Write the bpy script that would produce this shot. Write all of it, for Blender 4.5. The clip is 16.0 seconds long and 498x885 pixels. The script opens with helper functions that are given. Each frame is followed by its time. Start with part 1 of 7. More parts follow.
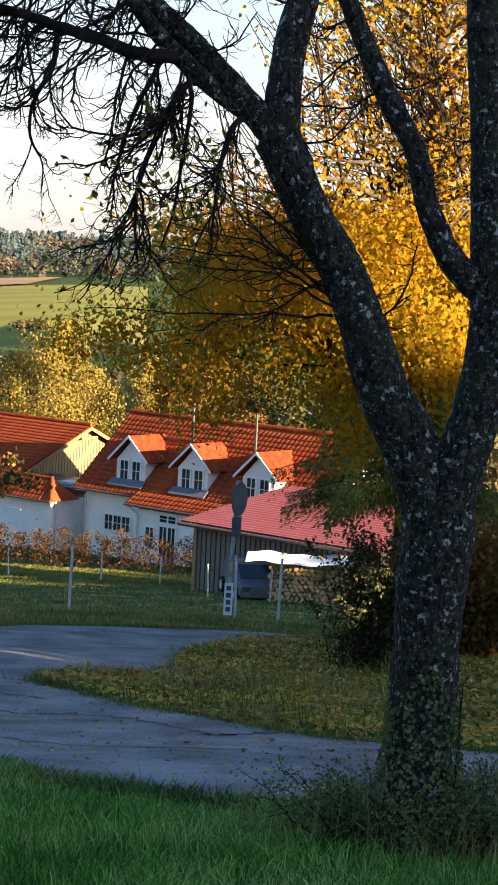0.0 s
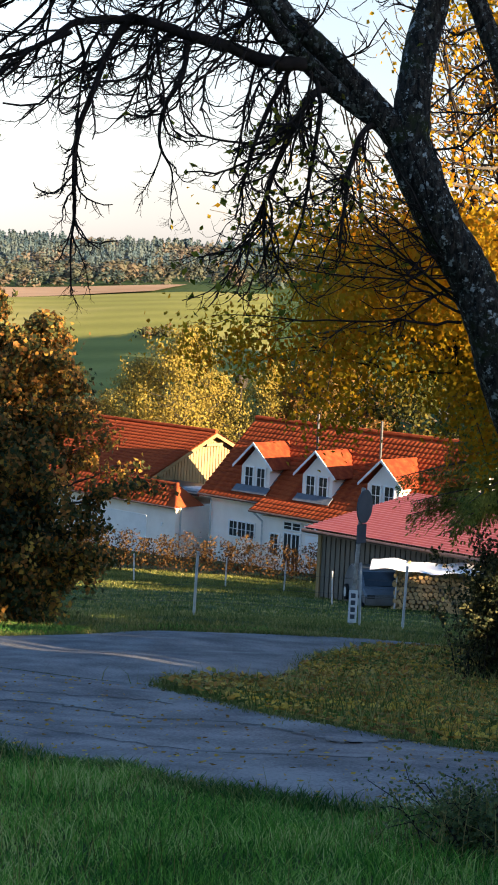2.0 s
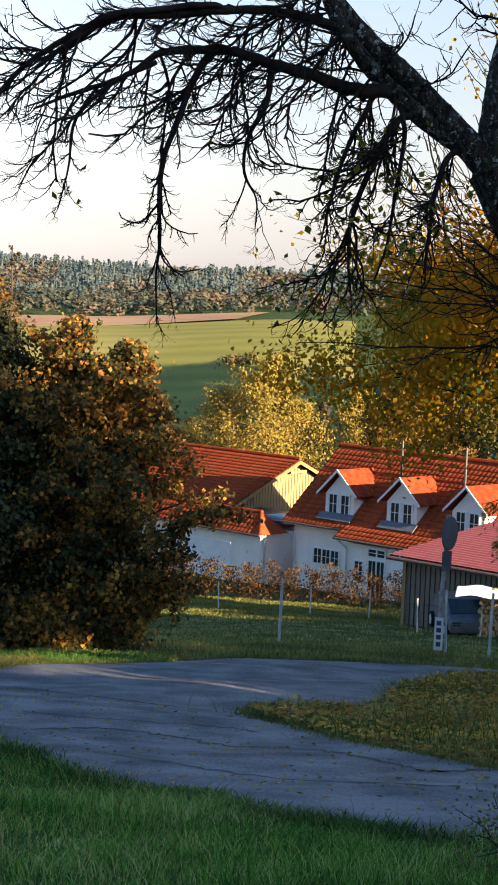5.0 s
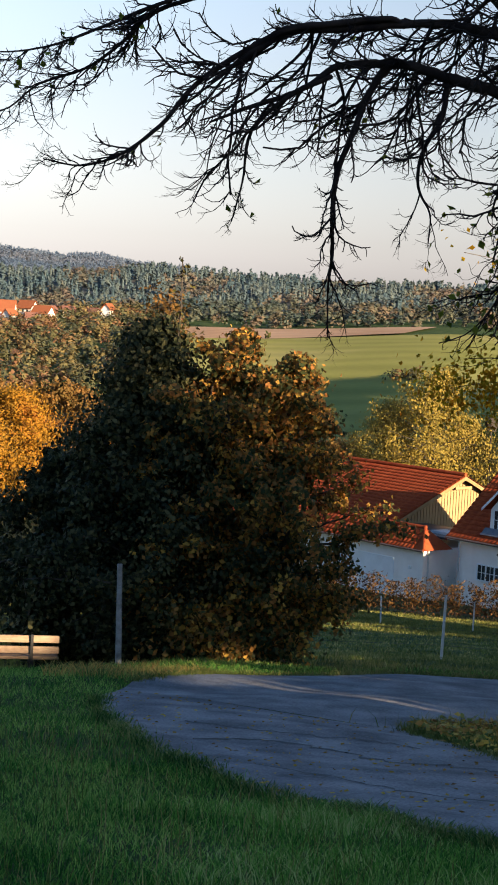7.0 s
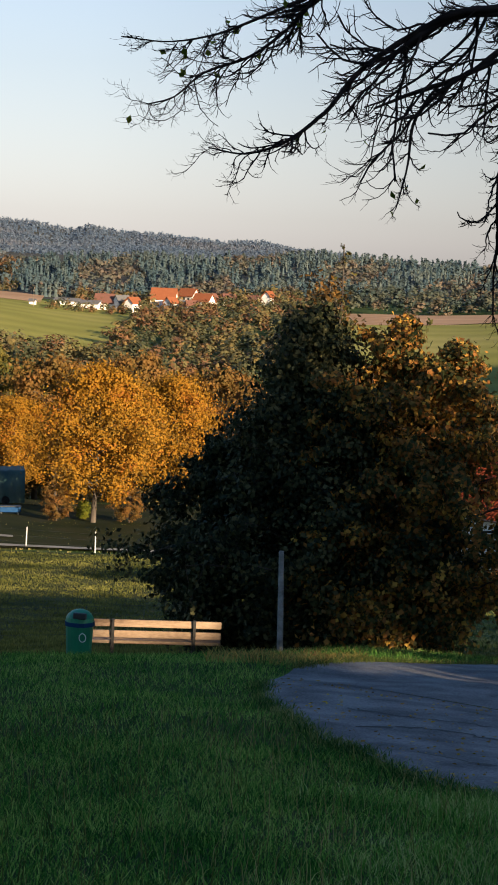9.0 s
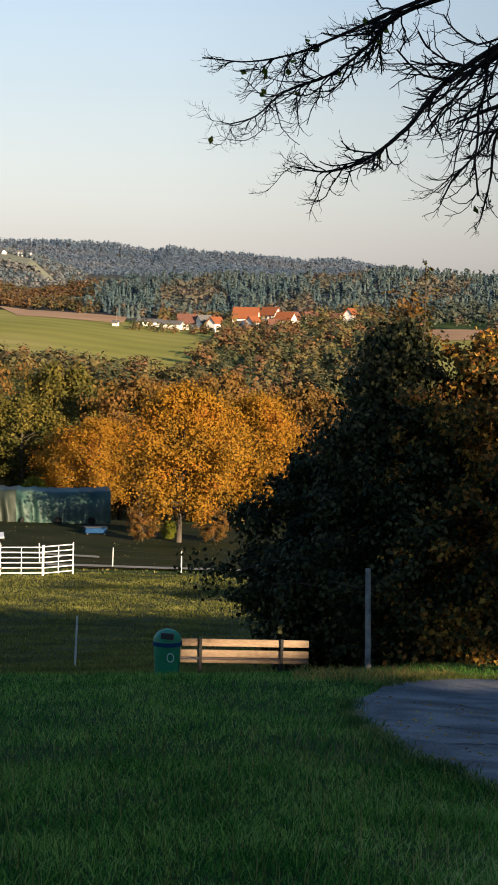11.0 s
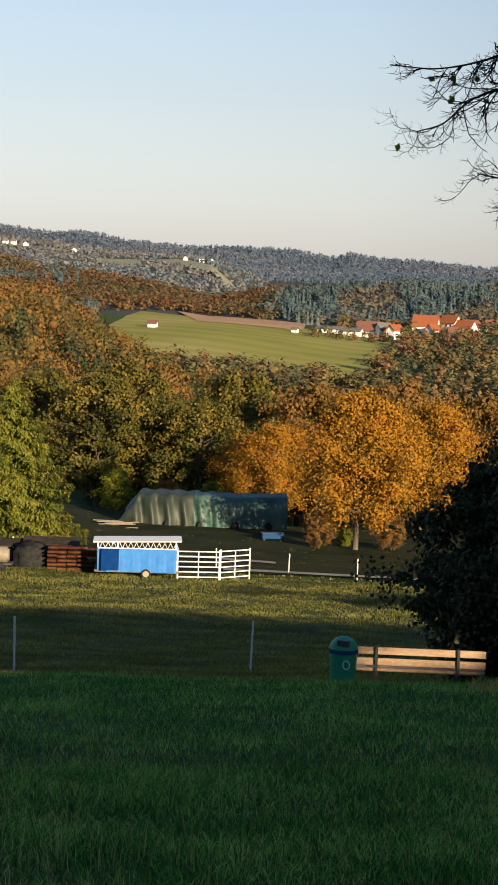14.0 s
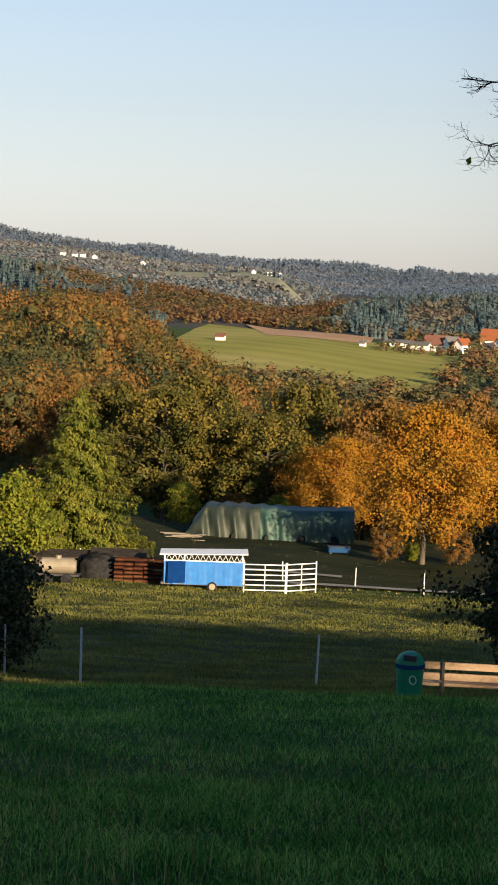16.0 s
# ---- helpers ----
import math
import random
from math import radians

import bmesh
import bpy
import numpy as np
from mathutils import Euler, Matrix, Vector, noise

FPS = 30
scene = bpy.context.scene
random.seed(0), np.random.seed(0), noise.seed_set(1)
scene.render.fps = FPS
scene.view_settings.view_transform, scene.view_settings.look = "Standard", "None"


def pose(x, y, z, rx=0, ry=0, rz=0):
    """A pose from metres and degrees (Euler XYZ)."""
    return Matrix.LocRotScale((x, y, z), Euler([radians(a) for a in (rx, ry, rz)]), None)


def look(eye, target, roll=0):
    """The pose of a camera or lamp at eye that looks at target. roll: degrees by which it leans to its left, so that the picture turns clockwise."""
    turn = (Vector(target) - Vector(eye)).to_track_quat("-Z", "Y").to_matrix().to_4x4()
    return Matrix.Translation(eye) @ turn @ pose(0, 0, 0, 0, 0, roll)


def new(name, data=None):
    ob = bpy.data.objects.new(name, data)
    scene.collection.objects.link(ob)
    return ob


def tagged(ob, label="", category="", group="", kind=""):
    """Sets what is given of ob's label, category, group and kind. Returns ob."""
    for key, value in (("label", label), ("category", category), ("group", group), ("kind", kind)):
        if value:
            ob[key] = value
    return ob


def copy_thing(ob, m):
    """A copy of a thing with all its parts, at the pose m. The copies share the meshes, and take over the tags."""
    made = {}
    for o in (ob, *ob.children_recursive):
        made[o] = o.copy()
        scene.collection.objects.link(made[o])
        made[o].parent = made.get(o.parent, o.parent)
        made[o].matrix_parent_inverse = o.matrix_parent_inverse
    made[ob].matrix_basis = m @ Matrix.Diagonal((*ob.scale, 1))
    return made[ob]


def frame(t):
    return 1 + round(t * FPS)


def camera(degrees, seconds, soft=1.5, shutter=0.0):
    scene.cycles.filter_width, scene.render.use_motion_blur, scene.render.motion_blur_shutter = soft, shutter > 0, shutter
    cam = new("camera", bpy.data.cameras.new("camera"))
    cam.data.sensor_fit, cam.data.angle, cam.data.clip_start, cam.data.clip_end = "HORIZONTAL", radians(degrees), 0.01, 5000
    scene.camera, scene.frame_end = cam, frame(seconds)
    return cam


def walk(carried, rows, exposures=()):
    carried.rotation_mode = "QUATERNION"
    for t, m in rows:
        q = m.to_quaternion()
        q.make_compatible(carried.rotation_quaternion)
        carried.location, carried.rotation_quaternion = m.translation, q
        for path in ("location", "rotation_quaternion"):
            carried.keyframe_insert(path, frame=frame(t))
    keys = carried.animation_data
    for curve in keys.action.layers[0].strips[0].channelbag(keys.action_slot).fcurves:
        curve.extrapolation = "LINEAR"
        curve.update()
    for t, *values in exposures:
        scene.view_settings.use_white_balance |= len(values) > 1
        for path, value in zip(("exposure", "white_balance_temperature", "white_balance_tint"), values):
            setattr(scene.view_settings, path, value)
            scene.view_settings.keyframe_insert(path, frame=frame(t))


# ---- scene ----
cam = camera(15.0, 16.0, 1.8)
EYE, REACH, MIDDLE = 1.6, 0.23, 13.2
# seconds, yaw, pitch, roll of a camera held at arm's length and turned round the body
ROWS = [
    (0.0, -0.000, -5.308, -2.947),
    (0.5, 0.965, -5.301, -2.795),
    (1.0, 2.042, -5.186, -2.687),
    (1.5, 3.127, -5.381, -2.695),
    (2.0, 3.779, -5.288, -2.829),
    (2.5, 4.008, -5.047, -2.805),
    (3.0, 4.564, -4.678, -2.702),
    (3.5, 5.272, -4.601, -2.538),
    (6.0, 7.708, -4.495, -2.549),
    (6.5, 9.254, -4.368, -2.776),
    (7.0, 11.336, -4.398, -2.975),
    (7.5, 12.680, -4.360, -3.134),
    (8.0, 13.198, -4.376, -3.103),
    (8.5, 14.797, -4.798, -2.887),
    (9.0, 16.175, -5.016, -2.573),
    (9.5, 16.762, -4.866, -2.311),
    (10.0, 17.422, -4.713, -1.895),
    (12.5, 21.029, -4.466, -1.716),
    (13.0, 22.212, -4.420, -1.804),
    (13.5, 23.216, -4.373, -1.839),
    (14.0, 24.067, -4.496, -1.930),
    (14.5, 24.435, -4.504, -1.944),
    (15.0, 24.751, -4.465, -2.009),
    (15.5, 25.276, -4.299, -2.107),
    (16.0, 26.118, -4.167, -2.135),
]
walk(cam, [(t, pose(-REACH * math.sin(radians(yaw - MIDDLE)), REACH * (math.cos(radians(yaw - MIDDLE)) - 1), EYE, 90 + pitch, roll, yaw))
           for t, yaw, pitch, roll in ROWS],
     [(0.0, 2.40, 6500, 12), (1.5, 2.36, 6500, 12), (3.5, 2.32, 6550, 13), (6.0, 2.02, 6380, 14), (7.5, 1.68, 6320, 14), (9.0, 1.40, 6350, 13), (10.0, 1.37, 6370, 12), (12.5, 1.28, 6400, 11), (16.0, 1.24, 6400, 11)])

# ---- sky, sun, exposure ----
SUN_TURN, SUN_RISE = 128.0, 12.0        # clockwise from +y, and above the horizon, in degrees
world = bpy.data.worlds.new("sky")
world.use_nodes = True
scene.world = world
sky = world.node_tree.nodes.new("ShaderNodeTexSky")
sky.sky_type, sky.sun_disc = "NISHITA", False
sky.sun_elevation, sky.sun_rotation = radians(SUN_RISE), radians(SUN_TURN)
sky.air_density, sky.dust_density, sky.ozone_density = 1.0, 0.6, 1.6
background = world.node_tree.nodes["Background"]
wn, wl = world.node_tree.nodes, world.node_tree.links
pale, where, apart, rise = wn.new("ShaderNodeHueSaturation"), wn.new("ShaderNodeTexCoord"), wn.new("ShaderNodeSeparateXYZ"), wn.new("ShaderNodeMapRange")
wl.new(where.outputs["Generated"], apart.inputs[0])
wl.new(apart.outputs["Z"], rise.inputs["Value"])
rise.inputs["From Max"].default_value, rise.inputs["To Min"].default_value, rise.inputs["To Max"].default_value = 0.33, 0.32, 1.25
wl.new(rise.outputs[0], pale.inputs["Saturation"])
deep = wn.new("ShaderNodeMapRange")         # the haze over the horizon is duller than the open sky
deep.inputs["From Max"].default_value, deep.inputs["To Min"].default_value, deep.inputs["To Max"].default_value = 0.45, 0.77, 1.24
wl.new(apart.outputs["Z"], deep.inputs["Value"])
# clear sky is deepest square to the sun and brightens towards the far side from it
across, dimmer = wn.new("ShaderNodeMapRange"), wn.new("ShaderNodeMath")
across.inputs["From Min"].default_value, across.inputs["From Max"].default_value = -0.36, -0.12
across.inputs["To Min"].default_value, across.inputs["To Max"].default_value = 0.95, 0.75
wl.new(apart.outputs["X"], across.inputs["Value"])
dimmer.operation = "MULTIPLY"
wl.new(deep.outputs[0], dimmer.inputs[0])
wl.new(across.outputs[0], dimmer.inputs[1])
wl.new(dimmer.outputs[0], pale.inputs["Value"])
tint = wn.new("ShaderNodeMix")
tint.data_type, tint.blend_type = "RGBA", "MULTIPLY"
tint.inputs["Factor"].default_value = 1.0
tint.inputs["B"].default_value = (0.975, 0.945, 1.0, 1)
wl.new(sky.outputs[0], pale.inputs["Color"])
wl.new(pale.outputs[0], tint.inputs["A"])
wl.new(tint.outputs["Result"], background.inputs[0])
background.inputs[1].default_value = 0.0695
sun = new("sun", bpy.data.lights.new("sun", "SUN"))
sun.data.energy, sun.data.angle, sun.data.color = 5.0, radians(0.6), (1.0, 0.78, 0.5)
to_sun = Vector((math.sin(radians(SUN_TURN)) * math.cos(radians(SUN_RISE)), math.cos(radians(SUN_TURN)) * math.cos(radians(SUN_RISE)), math.sin(radians(SUN_RISE))))
sun.matrix_world = look(to_sun * 300, (0, 0, 0))


# ---- materials ----
def mat(name, colours, scale=4.0, rough=0.8, bump=0.3, fine=40.0, metal=0.0, island=False, stretch=(1, 1, 1), grain=0.25, coords="Object", spread=(0.3, 0.7), bands=0.0):
    """A surface whose colour wanders over a ramp at two scales, with fine relief."""
    m = bpy.data.materials.new(name)
    m.use_nodes = True
    nt = m.node_tree
    n, ln = nt.nodes, nt.links
    b = n["Principled BSDF"]
    b.inputs["Roughness"].default_value, b.inputs["Metallic"].default_value = rough, metal
    if rough >= 0.8:
        b.inputs["Specular IOR Level"].default_value = 0.05
    tc, mp = n.new("ShaderNodeTexCoord"), n.new("ShaderNodeMapping")
    mp.inputs["Scale"].default_value = stretch
    ln.new(tc.outputs[coords], mp.inputs[0])
    big, small = n.new("ShaderNodeTexNoise"), n.new("ShaderNodeTexNoise")
    big.inputs["Scale"].default_value, big.inputs["Detail"].default_value = scale, 5
    small.inputs["Scale"].default_value, small.inputs["Detail"].default_value = fine, 4
    ln.new(mp.outputs[0], big.inputs[0])
    ln.new(mp.outputs[0], small.inputs[0])
    mix = n.new("ShaderNodeMath")
    mix.operation = "MULTIPLY_ADD"
    mix.inputs[1].default_value = grain
    sub = n.new("ShaderNodeMath")
    sub.operation = "SUBTRACT"
    sub.inputs[1].default_value = 0.5
    ln.new(small.outputs[0], sub.inputs[0])
    ln.new(sub.outputs[0], mix.inputs[0])
    ln.new(big.outputs[0], mix.inputs[2])
    src = mix.outputs[0]
    if island:
        geo, add = n.new("ShaderNodeNewGeometry"), n.new("ShaderNodeMath")
        add.operation = "MULTIPLY_ADD"
        add.inputs[1].default_value = 0.6
        half = n.new("ShaderNodeMath")
        half.operation = "SUBTRACT"
        half.inputs[1].default_value = 0.5
        ln.new(geo.outputs["Random Per Island"], half.inputs[0])
        ln.new(half.outputs[0], add.inputs[0])
        ln.new(src, add.inputs[2])
        src = add.outputs[0]
    ramp = n.new("ShaderNodeValToRGB")
    ln.new(src, ramp.inputs[0])
    el = ramp.color_ramp.elements
    k = len(colours)
    while len(el) < k:
        el.new(0.5)
    for i, c in enumerate(colours):
        el[i].position = spread[0] + (spread[1] - spread[0]) * i / max(k - 1, 1)
        el[i].color = (*c, 1)
    tone = ramp.outputs[0]
    if bands:
        # sown or ploughed strips
        wave, turned, soft_, dim = n.new("ShaderNodeTexWave"), n.new("ShaderNodeMapping"), n.new("ShaderNodeMapRange"), n.new("ShaderNodeHueSaturation")
        turned.inputs["Rotation"].default_value = (0, 0, 1.75)
        wave.inputs["Scale"].default_value, wave.inputs["Distortion"].default_value = bands * 0.12, 5.0
        ln.new(tc.outputs["Object"], turned.inputs[0])
        ln.new(turned.outputs[0], wave.inputs[0])
        ln.new(wave.outputs["Fac"], soft_.inputs["Value"])
        soft_.inputs["To Min"].default_value, soft_.inputs["To Max"].default_value = 0.88, 1.05
        ln.new(soft_.outputs[0], dim.inputs["Value"])
        ln.new(tone, dim.inputs["Color"])
        tone = dim.outputs[0]
    ln.new(tone, b.inputs["Base Color"])
    if bump:
        bp = n.new("ShaderNodeBump")
        bp.inputs["Strength"].default_value, bp.inputs["Distance"].default_value = bump, 0.02
        ln.new(small.outputs[0], bp.inputs["Height"])
        ln.new(bp.outputs[0], b.inputs["Normal"])
    return m


def leaf_mat(name, colours, through_light=0.35, clump=0.5, rough=0.55, spread=(0.15, 0.85), own=0.5, by_tree=0.0):
    """Leaves: each one a colour of its own, drifting over the crown, letting some light through."""
    m = bpy.data.materials.new(name)
    m.use_nodes = True
    n, ln = m.node_tree.nodes, m.node_tree.links
    b = n["Principled BSDF"]
    b.inputs["Roughness"].default_value = rough
    b.inputs["Specular IOR Level"].default_value = 0.06
    geo, tc, drift = n.new("ShaderNodeNewGeometry"), n.new("ShaderNodeTexCoord"), n.new("ShaderNodeTexNoise")
    drift.inputs["Scale"].default_value, drift.inputs["Detail"].default_value = clump, 2
    ln.new(tc.outputs["Object"], drift.inputs[0])
    a, c = n.new("ShaderNodeMath"), n.new("ShaderNodeMath")
    a.operation, a.inputs[1].default_value, a.inputs[2].default_value = "MULTIPLY_ADD", 2.0 - own, -0.25 - own / 2 + (own - 0.5) * 0.5 - by_tree / 2
    c.operation, c.inputs[1].default_value = "MULTIPLY_ADD", own
    ln.new(drift.outputs[0], a.inputs[0])
    ln.new(geo.outputs["Random Per Island"], c.inputs[0])
    ln.new(a.outputs[0], c.inputs[2])
    value = c.outputs[0]
    if by_tree:
        # every tree of a wood turns at its own time
        tone, more = n.new("ShaderNodeAttribute"), n.new("ShaderNodeMath")
        tone.attribute_name = "tone"
        more.operation, more.inputs[1].default_value = "MULTIPLY_ADD", by_tree
        ln.new(tone.outputs["Fac"], more.inputs[0])
        ln.new(value, more.inputs[2])
        value = more.outputs[0]
    ramp = n.new("ShaderNodeValToRGB")
    ln.new(value, ramp.inputs[0])
    el = ramp.color_ramp.elements
    while len(el) < len(colours):
        el.new(0.5)
    for i, col in enumerate(colours):
        el[i].position = spread[0] + (spread[1] - spread[0]) * i / max(len(colours) - 1, 1)
        el[i].color = (*col, 1)
    ln.new(ramp.outputs[0], b.inputs["Base Color"])
    tr, mx = n.new("ShaderNodeBsdfTranslucent"), n.new("ShaderNodeMixShader")
    ln.new(ramp.outputs[0], tr.inputs[0])
    mx.inputs[0].default_value = through_light
    ln.new(b.outputs[0], mx.inputs[1])
    ln.new(tr.outputs[0], mx.inputs[2])
    ln.new(mx.outputs[0], n["Material Output"].inputs[0])
    return m


M_GROUND = mat("meadow", [(0.03, 0.055, 0.017), (0.05, 0.08, 0.023), (0.085, 0.10, 0.034)], 0.35, 0.95, 0.5, 9.0, spread=(0.35, 0.68))
# far ground with the haze greyed into its colour
M_FOREST = mat("hazed_forest_floor", [(0.0527, 0.0589, 0.0589), (0.0682, 0.0713, 0.0651), (0.0806, 0.0744, 0.062)], 0.02, 0.95, 0.0, 0.3)
M_ROAD = mat("worn_asphalt", [(0.12, 0.12, 0.125), (0.20, 0.20, 0.205), (0.29, 0.29, 0.29)], 1.6, 0.85, 0.6, 38.0, grain=0.7)
M_CRACK = mat("tar_seam", [(0.015, 0.015, 0.017), (0.03, 0.03, 0.03)], 5, 0.6, 0.2)
def bark_mat():
    """Deeply fissured dark bark with scales and pale lichen patches."""
    m = bpy.data.materials.new("lichened_bark")
    m.use_nodes = True
    n, ln = m.node_tree.nodes, m.node_tree.links
    b = n["Principled BSDF"]
    b.inputs["Roughness"].default_value = 0.95
    b.inputs["Specular IOR Level"].default_value = 0.2
    tc, mp = n.new("ShaderNodeTexCoord"), n.new("ShaderNodeMapping")
    mp.inputs["Scale"].default_value = (1, 1, 0.42)
    ln.new(tc.outputs["Object"], mp.inputs[0])

    def fleck(scale, detail, lo, hi, source):
        spot, cut = n.new("ShaderNodeTexNoise"), n.new("ShaderNodeMapRange")
        spot.inputs["Scale"].default_value, spot.inputs["Detail"].default_value, spot.inputs["Roughness"].default_value = scale, detail, 0.62
        ln.new(source, spot.inputs[0])
        ln.new(spot.outputs[0], cut.inputs["Value"])
        cut.inputs["From Min"].default_value, cut.inputs["From Max"].default_value = lo, hi
        return cut.outputs[0]

    def over(under, colour, fac):
        m_ = n.new("ShaderNodeMix")
        m_.data_type = "RGBA"
        ln.new(fac, m_.inputs["Factor"])
        ln.new(under, m_.inputs["A"])
        m_.inputs["B"].default_value = (*colour, 1)
        return m_.outputs["Result"]
    ridge = n.new("ShaderNodeTexNoise")
    ridge.inputs["Scale"].default_value, ridge.inputs["Detail"].default_value, ridge.inputs["Roughness"].default_value = 42, 6, 0.6
    ln.new(mp.outputs[0], ridge.inputs[0])
    ramp = n.new("ShaderNodeValToRGB")
    ln.new(ridge.outputs[0], ramp.inputs[0])
    for e, (p, c) in zip(ramp.color_ramp.elements, ((0.40, (0.007, 0.0065, 0.006)), (0.68, (0.062, 0.054, 0.044)))):
        e.position, e.color = p, (*c, 1)
    place = tc.outputs["Object"]
    tone = over(ramp.outputs[0], (0.028, 0.036, 0.014), fleck(5, 4, 0.56, 0.66, place))
    tone = over(tone, (0.10, 0.115, 0.105), fleck(34, 6, 0.56, 0.61, place))
    tone = over(tone, (0.33, 0.38, 0.38), fleck(21, 7, 0.60, 0.63, place))
    tone = over(tone, (0.45, 0.47, 0.44), fleck(64, 3, 0.67, 0.70, place))
    ln.new(tone, b.inputs["Base Color"])
    bp = n.new("ShaderNodeBump")
    bp.inputs["Strength"].default_value, bp.inputs["Distance"].default_value = 1.0, 0.035
    ln.new(ridge.outputs[0], bp.inputs["Height"])
    ln.new(bp.outputs[0], b.inputs["Normal"])
    return m


M_BARK = bark_mat()
M_TWIG = mat("dark_twigs", [(0.012, 0.010, 0.010), (0.04, 0.032, 0.028)], 6, 0.9, 0.3)
M_TRUNK = mat("grey_brown_trunk", [(0.05, 0.042, 0.035), (0.12, 0.10, 0.08)], 3, 0.95, 0.5, 30, stretch=(1, 1, 0.3))
M_PALEBARK = mat("pale_grey_bark", [(0.16, 0.16, 0.15), (0.30, 0.29, 0.27), (0.42, 0.41, 0.39)], 7, 0.9, 0.4, 40)
M_TILE = mat("red_roof_tile", [(0.197, 0.0312, 0.0131), (0.271, 0.0508, 0.018), (0.344, 0.0738, 0.0246)], 3.0, 0.8, 0.15, 30, island=True)
M_BROWNTILE = mat("brown_roof_tile", [(0.118, 0.0496, 0.0341), (0.174, 0.0744, 0.0496)], 3.0, 0.7, 0.1, 30)
M_GREYTILE = mat("grey_roof_tile", [(0.0868, 0.0868, 0.0868), (0.136, 0.13, 0.13)], 3.0, 0.7, 0.1, 30)
M_METALROOF = mat("red_metal_roof", [(0.285, 0.0558, 0.0434), (0.341, 0.0806, 0.062)], 2.0, 0.45, 0.05, 20)
M_RENDER = mat("white_render", [(0.82, 0.75, 0.68), (0.90, 0.84, 0.77)], 1.5, 0.9, 0.2, 50)
M_WHITE = mat("white_paint", [(0.74, 0.74, 0.73), (0.82, 0.82, 0.81)], 2.0, 0.5, 0.05, 30)
M_FRESHWOOD = mat("pale_larch", [(0.252, 0.162, 0.072), (0.33, 0.228, 0.114)], 3.0, 0.8, 0.2, 40, stretch=(1, 1, 0.15), island=True)
M_GREYWOOD = mat("weathered_boards", [(0.10, 0.085, 0.065), (0.20, 0.17, 0.135)], 3.0, 0.9, 0.3, 40, stretch=(1, 1, 0.15), island=True)
M_IRON = mat("blackened_iron", [(0.010, 0.010, 0.010), (0.022, 0.019, 0.016)], 6, 0.7, 0.2, 60)
M_BENCHWOOD = mat("oiled_bench_wood", [(0.131, 0.0787, 0.0426), (0.223, 0.144, 0.0853), (0.302, 0.21, 0.131)], 3.0, 0.65, 0.2, 40, stretch=(0.3, 1, 1), grain=0.6)
M_STEEL = mat("galvanised_steel", [(0.42, 0.43, 0.43), (0.58, 0.58, 0.57)], 5, 0.6, 0.05, 40, metal=0.1)
M_DARKSTEEL = mat("dark_iron", [(0.02, 0.02, 0.022), (0.05, 0.05, 0.05)], 5, 0.5, 0.1)
M_LEAD = mat("grey_lead_flashing", [(0.07, 0.08, 0.10), (0.12, 0.13, 0.15)], 4, 0.6, 0.1)
M_GUTTER = mat("brown_gutter_metal", [(0.10, 0.055, 0.04), (0.16, 0.09, 0.065)], 4, 0.5, 0.05)
M_GLASS = mat("window_glass", [(0.02, 0.025, 0.03), (0.04, 0.045, 0.05)], 2, 0.08, 0.0)
M_GREEN = mat("green_plastic", [(0.008, 0.20, 0.10), (0.015, 0.28, 0.14)], 4, 0.45, 0.05, 30)
M_BLUE = mat("blue_tarpaulin", [(0.00768, 0.109, 0.371), (0.0128, 0.154, 0.448)], 2, 0.45, 0.2, 8)
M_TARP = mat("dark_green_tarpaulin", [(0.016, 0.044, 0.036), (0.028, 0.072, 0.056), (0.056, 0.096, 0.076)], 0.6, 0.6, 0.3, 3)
M_RUST = mat("rusty_stack", [(0.031, 0.0124, 0.00806), (0.0682, 0.0248, 0.0136), (0.112, 0.0496, 0.0248)], 2, 0.9, 0.4, 20, island=True)
M_TANK = mat("pale_tank", [(0.18, 0.144, 0.096), (0.248, 0.22, 0.168)], 2, 0.5, 0.1, 20)
M_RUBBER = mat("tyre_rubber", [(0.012, 0.012, 0.012), (0.03, 0.03, 0.03)], 5, 0.85, 0.2)
M_LOG = mat("cut_log_ends", [(0.30, 0.19, 0.09), (0.48, 0.32, 0.15), (0.58, 0.42, 0.22)], 4, 0.85, 0.2, 40, island=True)
M_SIGNBACK = mat("grey_sign_back", [(0.04, 0.05, 0.07), (0.07, 0.08, 0.10)], 3, 0.6, 0.05)
M_GREENFIELD = mat("green_field", [(0.211, 0.211, 0.0496), (0.26, 0.248, 0.062), (0.322, 0.285, 0.093)], 0.012, 0.95, 0.1, 0.5, bands=0.10)
M_BROWNFIELD = mat("ploughed_field", [(0.36, 0.223, 0.13), (0.446, 0.291, 0.18)], 0.02, 0.95, 0.1, 0.6, bands=0.2)
# meadow colour muted with the haze of the distance
M_FARMEADOW = mat("hazed_far_meadow", [(0.186, 0.205, 0.149), (0.26, 0.254, 0.174)], 0.02, 0.95, 0.1, 0.4)
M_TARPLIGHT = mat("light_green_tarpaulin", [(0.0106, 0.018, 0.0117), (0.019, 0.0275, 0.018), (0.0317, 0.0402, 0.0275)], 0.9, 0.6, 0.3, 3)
M_VTILE = mat("faded_orange_tile", [(0.198, 0.0651, 0.031), (0.26, 0.093, 0.0434)], 3.0, 0.8, 0.1, 30)
M_PASTURE = mat("grazed_pasture", [(0.030, 0.040, 0.016), (0.050, 0.060, 0.022), (0.085, 0.085, 0.034)], 0.25, 0.95, 0.6, 3.0, grain=0.9, stretch=(0.5, 1, 1))
